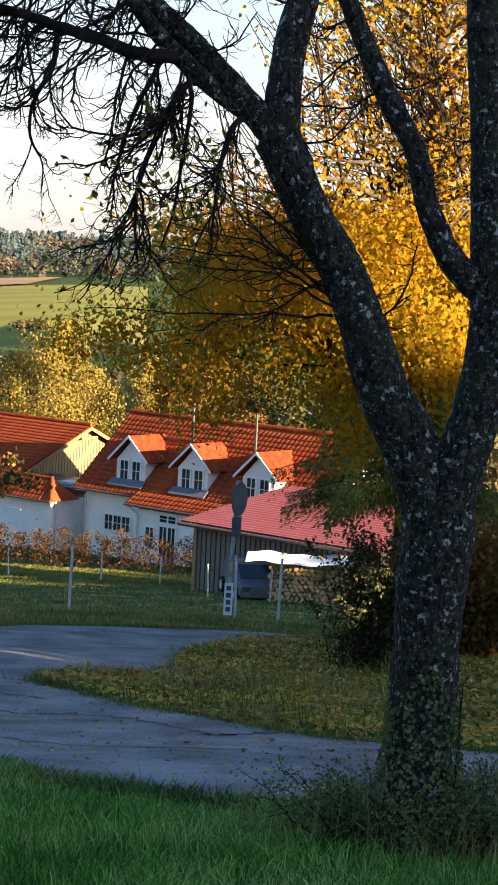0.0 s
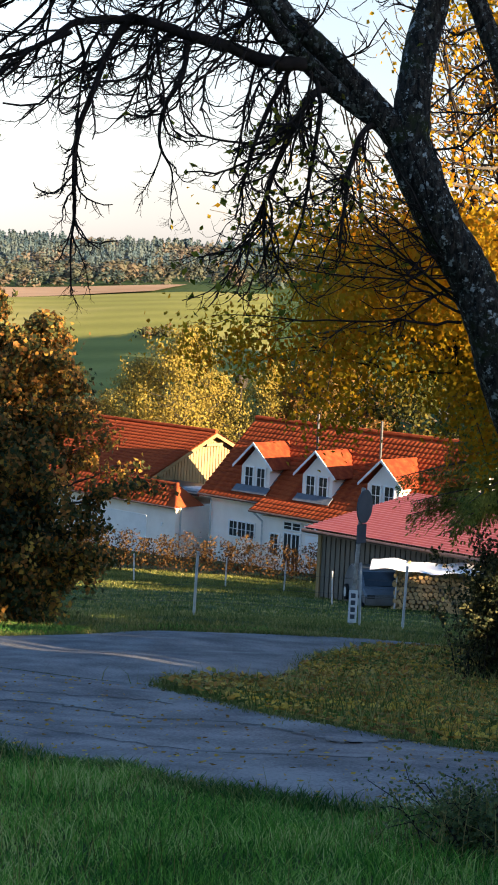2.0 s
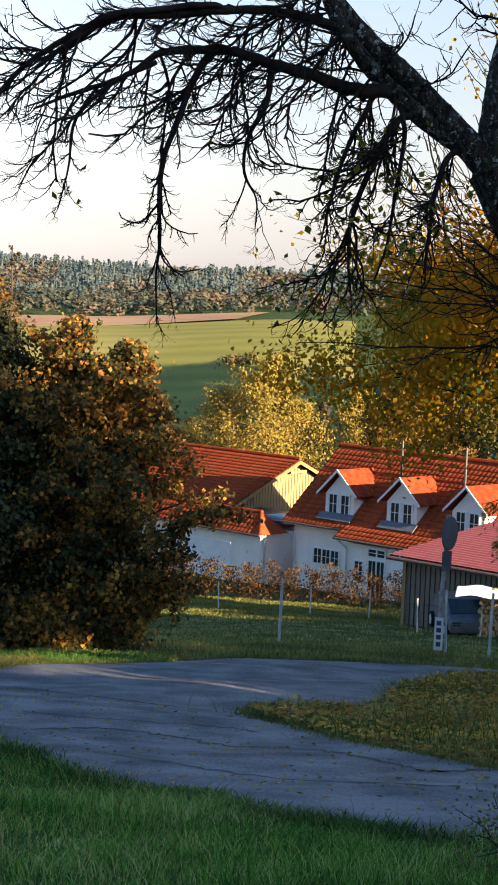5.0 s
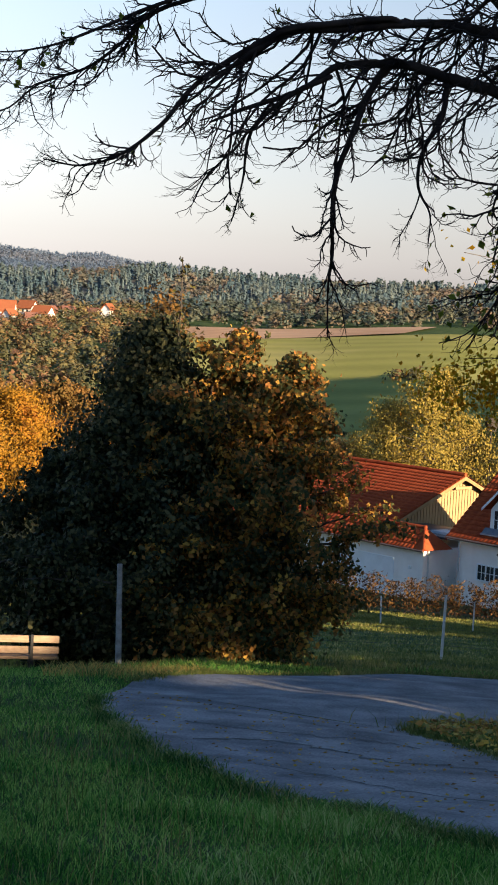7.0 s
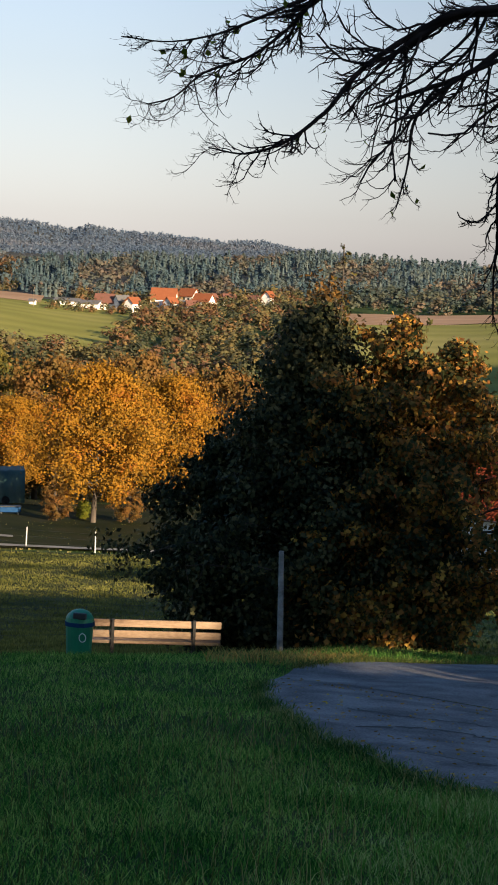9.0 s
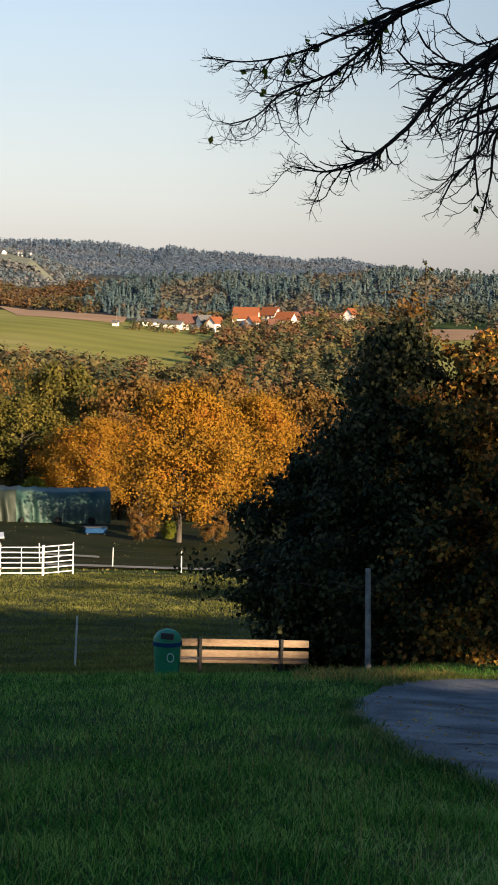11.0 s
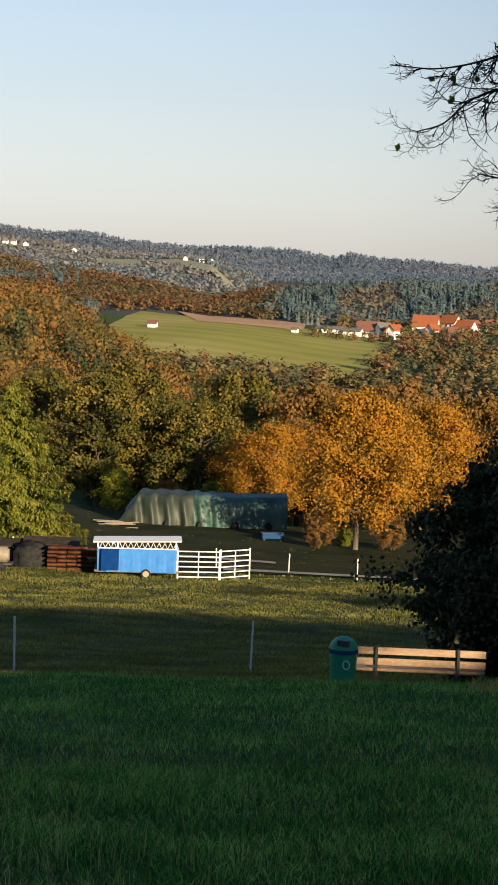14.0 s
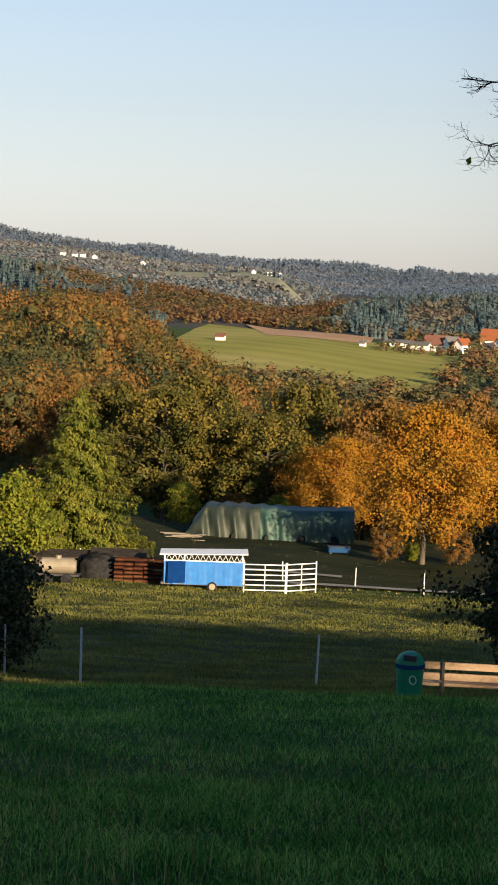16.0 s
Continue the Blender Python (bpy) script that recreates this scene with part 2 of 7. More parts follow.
# yard ground this dark because the trees' shade is part of the colour
M_YARD = mat("shade_dark_yard", [(0.0132, 0.0176, 0.0066), (0.0242, 0.0286, 0.00968), (0.0352, 0.033, 0.0154)], 0.3, 0.95, 0.5, 4.0)
M_TRACK = mat("farm_track", [(0.20, 0.19, 0.16), (0.32, 0.30, 0.26)], 0.6, 0.95, 0.3, 6.0)

M_CARPAINT = mat("grey_car_paint", [(0.11, 0.132, 0.154), (0.198, 0.22, 0.242)], 2, 0.3, 0.0, metal=0.3)
M_DARKWOOD = mat("dark_timber", [(0.03, 0.025, 0.02), (0.06, 0.05, 0.04)], 3, 0.9, 0.2)
L_OLIVEWOOD = leaf_mat("valley_leaves", [(0.0682, 0.0744, 0.0403), (0.105, 0.102, 0.0465), (0.149, 0.124, 0.0527), (0.186, 0.136, 0.0527), (0.186, 0.0992, 0.0496)], 0.2, 0.05, own=0.12, by_tree=0.9)
L_RIDGEWOOD = leaf_mat("ridge_leaves", [(0.082, 0.098, 0.085), (0.115, 0.112, 0.085), (0.16, 0.118, 0.088), (0.14, 0.128, 0.09)], 0.2, 0.01, own=0.08, by_tree=0.8)
L_FARWOOD = leaf_mat("far_wood_leaves", [(0.0399, 0.0485, 0.0228), (0.0742, 0.0713, 0.0257), (0.12, 0.0884, 0.0257), (0.166, 0.0994, 0.0257), (0.154, 0.0742, 0.0257), (0.103, 0.077, 0.0285)], 0.25, 0.03, own=0.12, by_tree=0.75)
L_BROWNRIDGE = leaf_mat("brown_ridge_leaves", [(0.0682, 0.0682, 0.0341), (0.112, 0.0899, 0.0403), (0.155, 0.093, 0.0434), (0.13, 0.0744, 0.0372)], 0.2, 0.01, own=0.1, by_tree=0.8)
# needles blued in the base colour to stand for haze over the ridge
L_FARFIR = leaf_mat("hazed_fir_needles", [(0.05, 0.082, 0.095), (0.072, 0.102, 0.108), (0.10, 0.122, 0.112)], 0.1, 0.008, own=0.1, by_tree=0.6)
L_FIR = leaf_mat("yard_spruce_needles", [(0.0504, 0.0684, 0.0108), (0.115, 0.13, 0.0202), (0.216, 0.202, 0.0324)], 0.3, 0.5, own=0.6)
# The HAZE colours hold the air's haze: bluer and paler than near leaves.
L_HAZEWOOD = leaf_mat("hazed_distant_wood", [(0.115, 0.160, 0.225), (0.145, 0.185, 0.24), (0.175, 0.195, 0.235)], 0.35, 0.004, own=0.05, by_tree=0.35)
L_EDGEWOOD = leaf_mat("field_edge_leaves", [(0.05, 0.07, 0.06), (0.07, 0.085, 0.065), (0.10, 0.10, 0.065), (0.14, 0.105, 0.07)], 0.2, 0.01, own=0.08, by_tree=0.8)
L_HAZEFIR = leaf_mat("hazed_conifers", [(0.085, 0.128, 0.19), (0.108, 0.148, 0.205), (0.135, 0.165, 0.21)], 0.3, 0.004, own=0.05, by_tree=0.4)
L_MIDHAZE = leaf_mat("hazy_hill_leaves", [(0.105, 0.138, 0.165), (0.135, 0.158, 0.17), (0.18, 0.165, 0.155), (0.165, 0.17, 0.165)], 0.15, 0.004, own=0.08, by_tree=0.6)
L_PASTURE = leaf_mat("pasture_blades", [(0.070, 0.082, 0.022), (0.150, 0.152, 0.036), (0.265, 0.25, 0.068)], 0.45, 0.4, own=0.45)
L_MAPLE = leaf_mat("maple_leaves", [(0.272, 0.207, 0.016), (0.432, 0.28, 0.016), (0.527, 0.287, 0.0144), (0.512, 0.193, 0.00963)], 0.62, 0.35)
# leaf colour kept very dark so that it holds the trees' shade
L_DARK = leaf_mat("shade_darkened_leaves", [(0.0176, 0.0256, 0.0144), (0.04, 0.048, 0.0208), (0.12, 0.112, 0.048)], 0.15, own=0.9)
L_BRAMBLE = leaf_mat("bramble_leaves", [(0.0675, 0.108, 0.0473), (0.135, 0.182, 0.0675), (0.243, 0.23, 0.108)], 0.25, 2.0)
L_RUSSET = leaf_mat("russet_leaves", [(0.0425, 0.0553, 0.0213), (0.102, 0.0978, 0.0298), (0.187, 0.119, 0.0382), (0.425, 0.17, 0.0425), (0.637, 0.374, 0.068)], 0.35, 0.9, own=0.75)
L_ORANGE = leaf_mat("orange_leaves", [(0.131, 0.0821, 0.0164), (0.252, 0.131, 0.0164), (0.328, 0.159, 0.0154), (0.274, 0.0988, 0.0164)], 0.25, 0.4, own=0.35)
L_BROWN = leaf_mat("brown_leaves", [(0.101, 0.072, 0.0216), (0.187, 0.101, 0.0288), (0.245, 0.115, 0.036)], 0.3, 0.3, own=0.3)
L_OLIVE = leaf_mat("olive_leaves", [(0.0273, 0.0354, 0.00986), (0.0765, 0.0708, 0.0164), (0.164, 0.12, 0.0246)], 0.18, 0.35, own=0.3)
L_YELLOW = leaf_mat("yellow_leaves", [(0.173, 0.144, 0.0324), (0.274, 0.202, 0.0396), (0.36, 0.259, 0.0576)], 0.35, 0.4)
L_GREEN = leaf_mat("fresh_green_leaves", [(0.0864, 0.115, 0.0144), (0.158, 0.18, 0.0216), (0.245, 0.216, 0.0288)], 0.35, 0.4)
L_SPRUCE = leaf_mat("spruce_needles", [(0.064, 0.1, 0.02), (0.168, 0.2, 0.036), (0.336, 0.32, 0.06)], 0.45, 0.8)
L_HEDGE = leaf_mat("copper_hedge_leaves", [(0.030, 0.017, 0.009), (0.075, 0.038, 0.013), (0.16, 0.082, 0.024)], 0.3, 1.2)
L_GRASS = leaf_mat("grass_blades", [(0.03, 0.115, 0.018), (0.08, 0.25, 0.035), (0.17, 0.40, 0.06), (0.50, 0.56, 0.22)], 0.35, 0.9, own=0.7)
L_LAWN = leaf_mat("lawn_blades", [(0.0193, 0.0856, 0.0146), (0.058, 0.214, 0.0329), (0.138, 0.352, 0.0546), (0.373, 0.524, 0.128)], 0.35, 0.9, own=0.85)
L_DRYGRASS = leaf_mat("rough_grass", [(0.052, 0.0845, 0.0195), (0.117, 0.156, 0.0351), (0.208, 0.215, 0.065), (0.416, 0.351, 0.143)], 0.3, 0.7, own=0.6)
L_WEED = leaf_mat("weed_leaves", [(0.1, 0.15, 0.0438), (0.2, 0.237, 0.0688), (0.388, 0.325, 0.1), (0.625, 0.45, 0.112), (0.475, 0.237, 0.075)], 0.3, 0.9, own=0.8)
L_VERGE = leaf_mat("verge_blades", [(0.02, 0.065, 0.016), (0.05, 0.13, 0.028), (0.11, 0.19, 0.045), (0.27, 0.29, 0.11)], 0.35, 0.9, own=0.7)
L_LITTER = leaf_mat("fallen_leaves", [(0.16, 0.08, 0.025), (0.38, 0.22, 0.04), (0.58, 0.40, 0.06)], 0.2, 0.8)


# ---- mesh helpers ----
def raw(name, verts, faces, material=None, smooth=False):
    me = bpy.data.meshes.new(name)
    verts, faces = np.asarray(verts, np.float32), np.asarray(faces, np.int32)
    k = faces.shape[1]
    me.vertices.add(len(verts))
    me.vertices.foreach_set("co", verts.ravel())
    me.loops.add(faces.size)
    me.loops.foreach_set("vertex_index", faces.ravel())
    me.polygons.add(len(faces))
    me.polygons.foreach_set("loop_start", np.arange(0, faces.size, k, dtype=np.int32))
    me.polygons.foreach_set("loop_total", np.full(len(faces), k, np.int32))
    if smooth:
        me.polygons.foreach_set("use_smooth", np.ones(len(faces), bool))
    me.update(calc_edges=True)
    if material:
        me.materials.append(material)
    return me


def part(name, data, material=None, parent=None, label=""):
    """Links a bmesh or a mesh as one mesh object, under a thing where one is given."""
    if isinstance(data, bmesh.types.BMesh):
        me = bpy.data.meshes.new(name)
        data.to_mesh(me)
        data.free()
    else:
        me = data
    if material and not me.materials:
        me.materials.append(material)
    ob = new(name, me)
    if parent:
        ob.parent = parent
    if label:
        ob["label"] = label
    return ob


def empty(name, m=None, label="", category="", group="", kind=""):
    ob = new(name)
    if m is not None:
        ob.matrix_world = m
    return tagged(ob, label, category, group, kind)


def box(size, at=(0, 0, 0), bevel=0.0, bm=None, turn=None):
    """A bevelled block: size, centre."""
    own = bm is None
    bm = bm or bmesh.new()
    m = Matrix.Translation(at) @ (turn or Matrix()) @ Matrix.Diagonal((*size, 1))
    r = bmesh.ops.create_cube(bm, size=1.0, matrix=m)
    if bevel and own:
        bmesh.ops.bevel(bm, geom=bm.edges[:], offset=bevel, segments=1, affect="EDGES")
    return bm


def rod(a, b, ra, rb=None, sides=10, bm=None):
    """A tapered round bar from a to b."""
    bm = bm or bmesh.new()
    a, b = Vector(a), Vector(b)
    rb = ra if rb is None else rb
    d = b - a
    m = Matrix.Translation((a + b) / 2) @ d.to_track_quat("Z", "Y").to_matrix().to_4x4()
    bmesh.ops.create_cone(bm, cap_ends=True, segments=sides, radius1=ra, radius2=rb, depth=d.length, matrix=m)
    return bm


def prism(outline, depth, bm=None, m=None):
    """An outline in x, z pushed along y by depth."""
    bm = bm or bmesh.new()
    m = m or Matrix()
    f = [bm.verts.new(m @ Vector((x, 0, z))) for x, z in outline]
    g = [bm.verts.new(m @ Vector((x, depth, z))) for x, z in outline]
    bm.faces.new(f)
    bm.faces.new(g[::-1])
    for i in range(len(f)):
        j = (i + 1) % len(f)
        bm.faces.new((f[j], f[i], g[i], g[j]))
    bmesh.ops.recalc_face_normals(bm, faces=bm.faces[:])
    return bm


def tubes(lines, sides=6):
    """Tapered tubes along lines of (x, y, z, radius): vertices and faces."""
    vs, fs, base = [], [], 0
    ang = np.linspace(0, 2 * np.pi, sides, endpoint=False)
    for ln in lines:
        p = np.asarray(ln, float)
        c, r = p[:, :3], p[:, 3]
        t = np.gradient(c, axis=0)
        t /= np.linalg.norm(t, axis=1)[:, None] + 1e-9
        up = np.array([[1.0, 0.2, 0.1]]) if np.abs(t[:, 2]).mean() > 0.6 else np.array([[0.1, 0.2, 1.0]])
        u = np.cross(t, up)
        u /= np.linalg.norm(u, axis=1)[:, None] + 1e-9
        w = np.cross(t, u)
        ring = c[:, None] + r[:, None, None] * (np.cos(ang)[None, :, None] * u[:, None] + np.sin(ang)[None, :, None] * w[:, None])
        n = len(p)
        vs.append(ring.reshape(-1, 3))
        i, j = np.meshgrid(np.arange(n - 1), np.arange(sides), indexing="ij")
        a = base + i * sides + j
        b = base + i * sides + (j + 1) % sides
        fs.append(np.stack([a, b, b + sides, a + sides], -1).reshape(-1, 4))
        base += n * sides
    return np.concatenate(vs), np.concatenate(fs)


def smooth_line(points, steps=4):
    """A rounded line through guide points (any number of columns)."""
    p = np.asarray(points, float)
    q = np.vstack([2 * p[0] - p[1], p, 2 * p[-1] - p[-2]])
    out = []
    for i in range(1, len(q) - 2):
        for s in np.linspace(0, 1, steps, endpoint=False):
            a, b, c, d = q[i - 1], q[i], q[i + 1], q[i + 2]
            out.append(0.5 * (2 * b + (c - a) * s + (2 * a - 5 * b + 4 * c - d) * s * s + (3 * b - a - 3 * c + d) * s ** 3))
    out.append(p[-1])
    return np.array(out)


def leaves(centres, size, r, droop=0.0, long=1.4, vary=0.5, outward=None, way=None, loose=0.45):
    """Folded pointed leaves, one at each centre; they face outward where that is given."""
    c = np.asarray(centres, float)
    n = len(c)
    d = r.normal(size=(n, 3)) if way is None else way + 0.3 * r.normal(size=(n, 3))
    d[:, 2] -= droop * 2
    if outward is not None:
        o = outward / (np.linalg.norm(outward, axis=1)[:, None] + 1e-9) + loose * r.normal(size=(n, 3))
        o /= np.linalg.norm(o, axis=1)[:, None] + 1e-9
        d -= o * (d * o).sum(1)[:, None]
    d /= np.linalg.norm(d, axis=1)[:, None] + 1e-9
    e = np.cross(d, r.normal(size=(n, 3)) if outward is None else o)
    e /= np.linalg.norm(e, axis=1)[:, None] + 1e-9
    f = np.cross(d, e)
    s = size * (1 - vary / 2 + vary * r.random((n, 1)))
    a, b = c - d * s * long / 2, c + d * s * long / 2
    l, k = c + e * s / 2 + f * s * 0.18, c - e * s / 2 + f * s * 0.18
    v = np.stack([a, l, b, k], 1).reshape(-1, 3)
    return v, np.arange(4 * n).reshape(n, 4)


# ---- the lie of the land: height by bearing (left of +y, degrees) and distance ----
BEARINGS = np.array([-8, 4, 12, 20, 26, 31], float)
REACHES = np.array([0, 8, 23.5, 28, 40, 75, 100, 140, 200, 350, 500, 700, 900, 1300, 2000, 3000], float)
HEIGHTS = np.array([
    [-1.6, -2.7, -4.82, -5.44, -7.6, -13.2, -16.2, -19, -25, -38, -34, -18, -8, 0, 12, 34],
    [-1.6, -2.7, -4.82, -5.44, -7.5, -13.0, -16.0, -19, -25, -40, -31, -15, -9, 0, 12, 34],
    [-1.6, -2.7, -4.82, -5.5, -7.6, -13.2, -15.6, -18, -25, -42, -36, -22, -15, -4, 12, 38],
    [-1.6, -2.7, -4.85, -5.98, -8.2, -13.5, -15.3, -17.5, -25, -44, -41, -32, -23, -12, 12, 46],
    [-1.6, -2.7, -4.9, -6.0, -8.4, -13.5, -15.2, -17, -25, -38, -29, -28, -18, -8, 20, 60],
    [-1.6, -2.7, -4.9, -6.0, -8.4, -13.3, -15.0, -16, -21, -21, -9.5, -24, -20, -2, 32, 86],
])
HEIGHTS[4:, -2:] += (8.0, 13.0)      # the far ridge climbs towards the west
HEIGHTS[3, -2:] += (3.0, 5.0)
LOGS = np.log(REACHES + 12)
RISES = np.zeros_like(HEIGHTS)
RISES[:, 1:-1] = (HEIGHTS[:, 2:] - HEIGHTS[:, :-2]) / (LOGS[2:] - LOGS[:-2])
RISES[:, 0] = (HEIGHTS[:, 1] - HEIGHTS[:, 0]) / (LOGS[1] - LOGS[0])
FAR_RIM = HEIGHTS[:, 12] + (HEIGHTS[:, 13] - HEIGHTS[:, 12]) * 0.29
RISES[:, -1] = (HEIGHTS[:, -1] - HEIGHTS[:, -2]) / (LOGS[-1] - LOGS[-2])


# the hills beyond the village, by the angle at which their crests stand over the eye: (bearing, degrees)
FIRST_CREST = np.array([(-14, 0.76), (5, 0.76), (9.5, 0.77), (11.2, 0.79), (12.6, 0.86), (14.0, 0.90), (15.6, 0.86), (16.5, 0.78), (17.4, 0.60), (18.5, 0.66), (20.2, 0.62), (22, 0.49),
                        (23, 0.43), (24, 0.27), (25.3, 0.06), (26.8, 0.40), (28.8, 0.68), (30.4, 0.86), (32, 1.10), (33.7, 1.25), (42, 1.6)])
MIDDLE_HILLS = np.array([(24, 0.55), (26, 0.65), (28.5, 0.75), (30, 0.95), (32, 1.12), (34, 1.25), (42, 1.6)])
LAST_CREST = np.array([(-14, 0.5), (9, 0.55), (13, 0.83), (14.8, 0.93), (15.8, 1.10), (17.1, 1.05), (18.9, 1.20), (20.2, 1.23), (20.8, 1.33), (21.07, 1.38), (21.5, 1.22), (22.9, 1.42), (24.4, 1.44),
                       (26, 1.41), (27.9, 1.53), (28.5, 1.69), (29.25, 1.75), (30, 1.68), (32.6, 1.95), (33.7, 2.16), (42, 2.6)])
RANGES = np.array([1000, 1150, 1300, 1450, 1520, 1900, 2400, 2850, 3300, 3900, 4300, 4400, 4950], float)


def far_rise(az, d, rim):
    """The angle over the eye of the land beyond a kilometre: a first ridge, hills behind it, and the last crest."""
    one, two, last = (np.interp(az, c[:, 0], c[:, 1]) for c in (FIRST_CREST, MIDDLE_HILLS, LAST_CREST))
    one, last = one - 0.36, last - 0.10
    w = np.clip((az - 23.6) / 1.6, 0, 1)
    rim = np.where(d > 1000, np.interp(az, BEARINGS, np.degrees(np.arctan2(FAR_RIM, 1000))), rim)
    nodes = (rim, rim + 0.30 * (one - rim), rim + 0.68 * (one - rim), one - 0.04, one, (one - 0.5) * (1 - w) + (one + 0.12) * w, (one - 0.4) * (1 - w) + two * w,
             0.35 * (1 - w) + (two + 0.34) * w, 0.45 * (1 - w) + (two + 0.30) * w, last - 0.38, last - 0.03, last, last - 0.5)
    out = rim * 1.0
    for k in range(len(RANGES) - 1):
        u = np.clip((d - RANGES[k]) / (RANGES[k + 1] - RANGES[k]), 0, 1)
        out = np.where(d > RANGES[k], nodes[k] + (nodes[k + 1] - nodes[k]) * u, out)
    return out


def land(x, y):
    x, y = np.asarray(x, float), np.asarray(y, float)
    d, az = np.hypot(x, y), np.degrees(np.arctan2(-x, y))
    l = np.log(np.clip(d, 0, 2999) + 12)
    k = np.clip(np.searchsorted(LOGS, l, side="right") - 1, 0, len(LOGS) - 2)
    h = LOGS[k + 1] - LOGS[k]
    u = (l - LOGS[k]) / h
    a = np.clip(np.searchsorted(BEARINGS, az, side="right") - 1, 0, len(BEARINGS) - 2)
    v = np.clip((az - BEARINGS[a]) / (BEARINGS[a + 1] - BEARINGS[a]), 0, 1)
    v = v * v * (3 - 2 * v)

    def along(c):
        return ((2 * u ** 3 - 3 * u ** 2 + 1) * HEIGHTS[c, k] + (u ** 3 - 2 * u ** 2 + u) * h * RISES[c, k]
                + (3 * u ** 2 - 2 * u ** 3) * HEIGHTS[c, k + 1] + (u ** 3 - u ** 2) * h * RISES[c, k + 1])
    front = along(a) * (1 - v) + along(a + 1) * v
    near_rim = np.degrees(np.arctan2(front, np.maximum(d, 1)))
    front = np.where(d > 1000, d * np.tan(np.radians(far_rise(az, d, near_rim))), front)
    back = -1.6 + 0.137 * np.minimum(d, 70) * np.clip(-np.cos(np.radians(az - 13)), -1, 1)
    w = np.clip((np.abs(az - 13) - 45) / 45, 0, 1)
    w = w * w * (3 - 2 * w)
    return front * (1 - w) + back * w + EYE


def at(x, y, rz=0.0, up=0.0):
    return pose(x, y, float(land(x, y)) + up, 0, 0, rz)


def polar(bearing, distance):
    return -distance * math.sin(radians(bearing)), distance * math.cos(radians(bearing))


# ---- ground ----
ring = np.concatenate([np.linspace(0.02, 40, 80), np.geomspace(41, 1000, 90), np.linspace(1015, 4940, 150)])
turn_ = np.radians(np.concatenate([np.arange(-12, 38, 0.5), np.arange(38, 348, 5.0)]))
gr, ga = np.meshgrid(ring, turn_, indexing="ij")
gx, gy = -gr * np.sin(ga), gr * np.cos(ga)
gz = land(gx, gy) + 0.04 * np.sin(gx * 1.3 + 2 * np.sin(gy * 0.7)) * np.sin(gy * 1.1) * np.clip(gr / 15, 0, 1)
na = len(turn_)
ii, jj = np.meshgrid(np.arange(len(ring) - 1), np.arange(na), indexing="ij")
quads = np.stack([ii * na + jj, (ii + 1) * na + jj, (ii + 1) * na + (jj + 1) % na, ii * na + (jj + 1) % na], -1).reshape(-1, 4)
ground = part("ground", raw("ground", np.stack([gx, gy, gz], -1).reshape(-1, 3), quads, M_GROUND, True))
ground.data.materials.append(M_FOREST)
ground.data.polygons.foreach_set("material_index", (gr[ii, jj].ravel() > 1040).astype(np.int32))
tagged(ground, "grassy hillside meadow falling away into a wooded valley", "ground", kind="structure")


def drape(name, near, far, material, lift, label, category, across=14, steps=8):
    """A sheet laid on the land between two edge lines."""
    a, b = smooth_line(near, steps), smooth_line(far, steps)
    n = min(len(a), len(b))
    ta, tb = np.linspace(0, 1, n), np.linspace(0, 1, n)
    a = np.stack([np.interp(ta, np.linspace(0, 1, len(a)), a[:, i]) for i in (0, 1)], 1)
    b = np.stack([np.interp(tb, np.linspace(0, 1, len(b)), b[:, i]) for i in (0, 1)], 1)
    s = np.linspace(0, 1, across)[None, :, None]
    g = a[:, None] * (1 - s) + b[:, None] * s
    z = land(g[..., 0], g[..., 1]) + 0.04 * np.sin(g[..., 0] * 1.3 + 2 * np.sin(g[..., 1] * 0.7)) * np.sin(g[..., 1] * 1.1) * np.clip(np.hypot(g[..., 0], g[..., 1]) / 15, 0, 1) + lift
    v = np.dstack([g, z]).reshape(-1, 3)
    i, j = np.meshgrid(np.arange(n - 1), np.arange(across - 1), indexing="ij")
    f = np.stack([i * across + j, i * across + j + 1, (i + 1) * across + j + 1, (i + 1) * across + j], -1).reshape(-1, 4)
    ob = part(name, raw(name, v, f[:, ::-1], material, True))
    return tagged(ob, label, category, kind="structure")


ROAD_NEAR = [(-5.25, 19.2), (-4.6, 17.2), (-3.7, 15.1), (-2.8, 13.5), (-2.1, 12.5), (-1.4, 11.8), (-0.8, 11.2), (0.0, 10.75), (1.2, 10.5), (3.0, 10.4), (6.0, 10.8)]
ISLAND_NEAR = [(-5.35, 20.4), (-4.6, 20.0), (-3.6, 19.4), (-2.6, 18.9), (-1.9, 18.6), (-1.4, 17.6), (-0.7, 16.1), (0.1, 15.0), (0.95, 14.4), (3.0, 13.9), (6.0, 14.2)]
ISLAND_FAR = [(-5.35, 20.3), (-4.6, 19.9), (-3.4, 19.3), (-1.9, 18.65), (-1.6, 19.3), (-0.7, 19.6), (-0.45, 22.4), (0.2, 24.6), (1.5, 25.6)]
ROAD_FAR = [(-5.5, 21.6), (-5.1, 23.3), (-4.8, 23.8), (-3.4, 24.6), (-2.6, 25.6), (-1.6, 26.0), (-0.8, 26.0), (0.0, 26.1), (1.5, 26.3)]
road_near = drape("road", ROAD_NEAR, ISLAND_NEAR, M_ROAD, 0.05, "worn grey asphalt farm lane with cracks", "road")
drape("road", ISLAND_FAR, ROAD_FAR, M_ROAD, 0.055, "worn grey asphalt turning loop of the lane", "road")


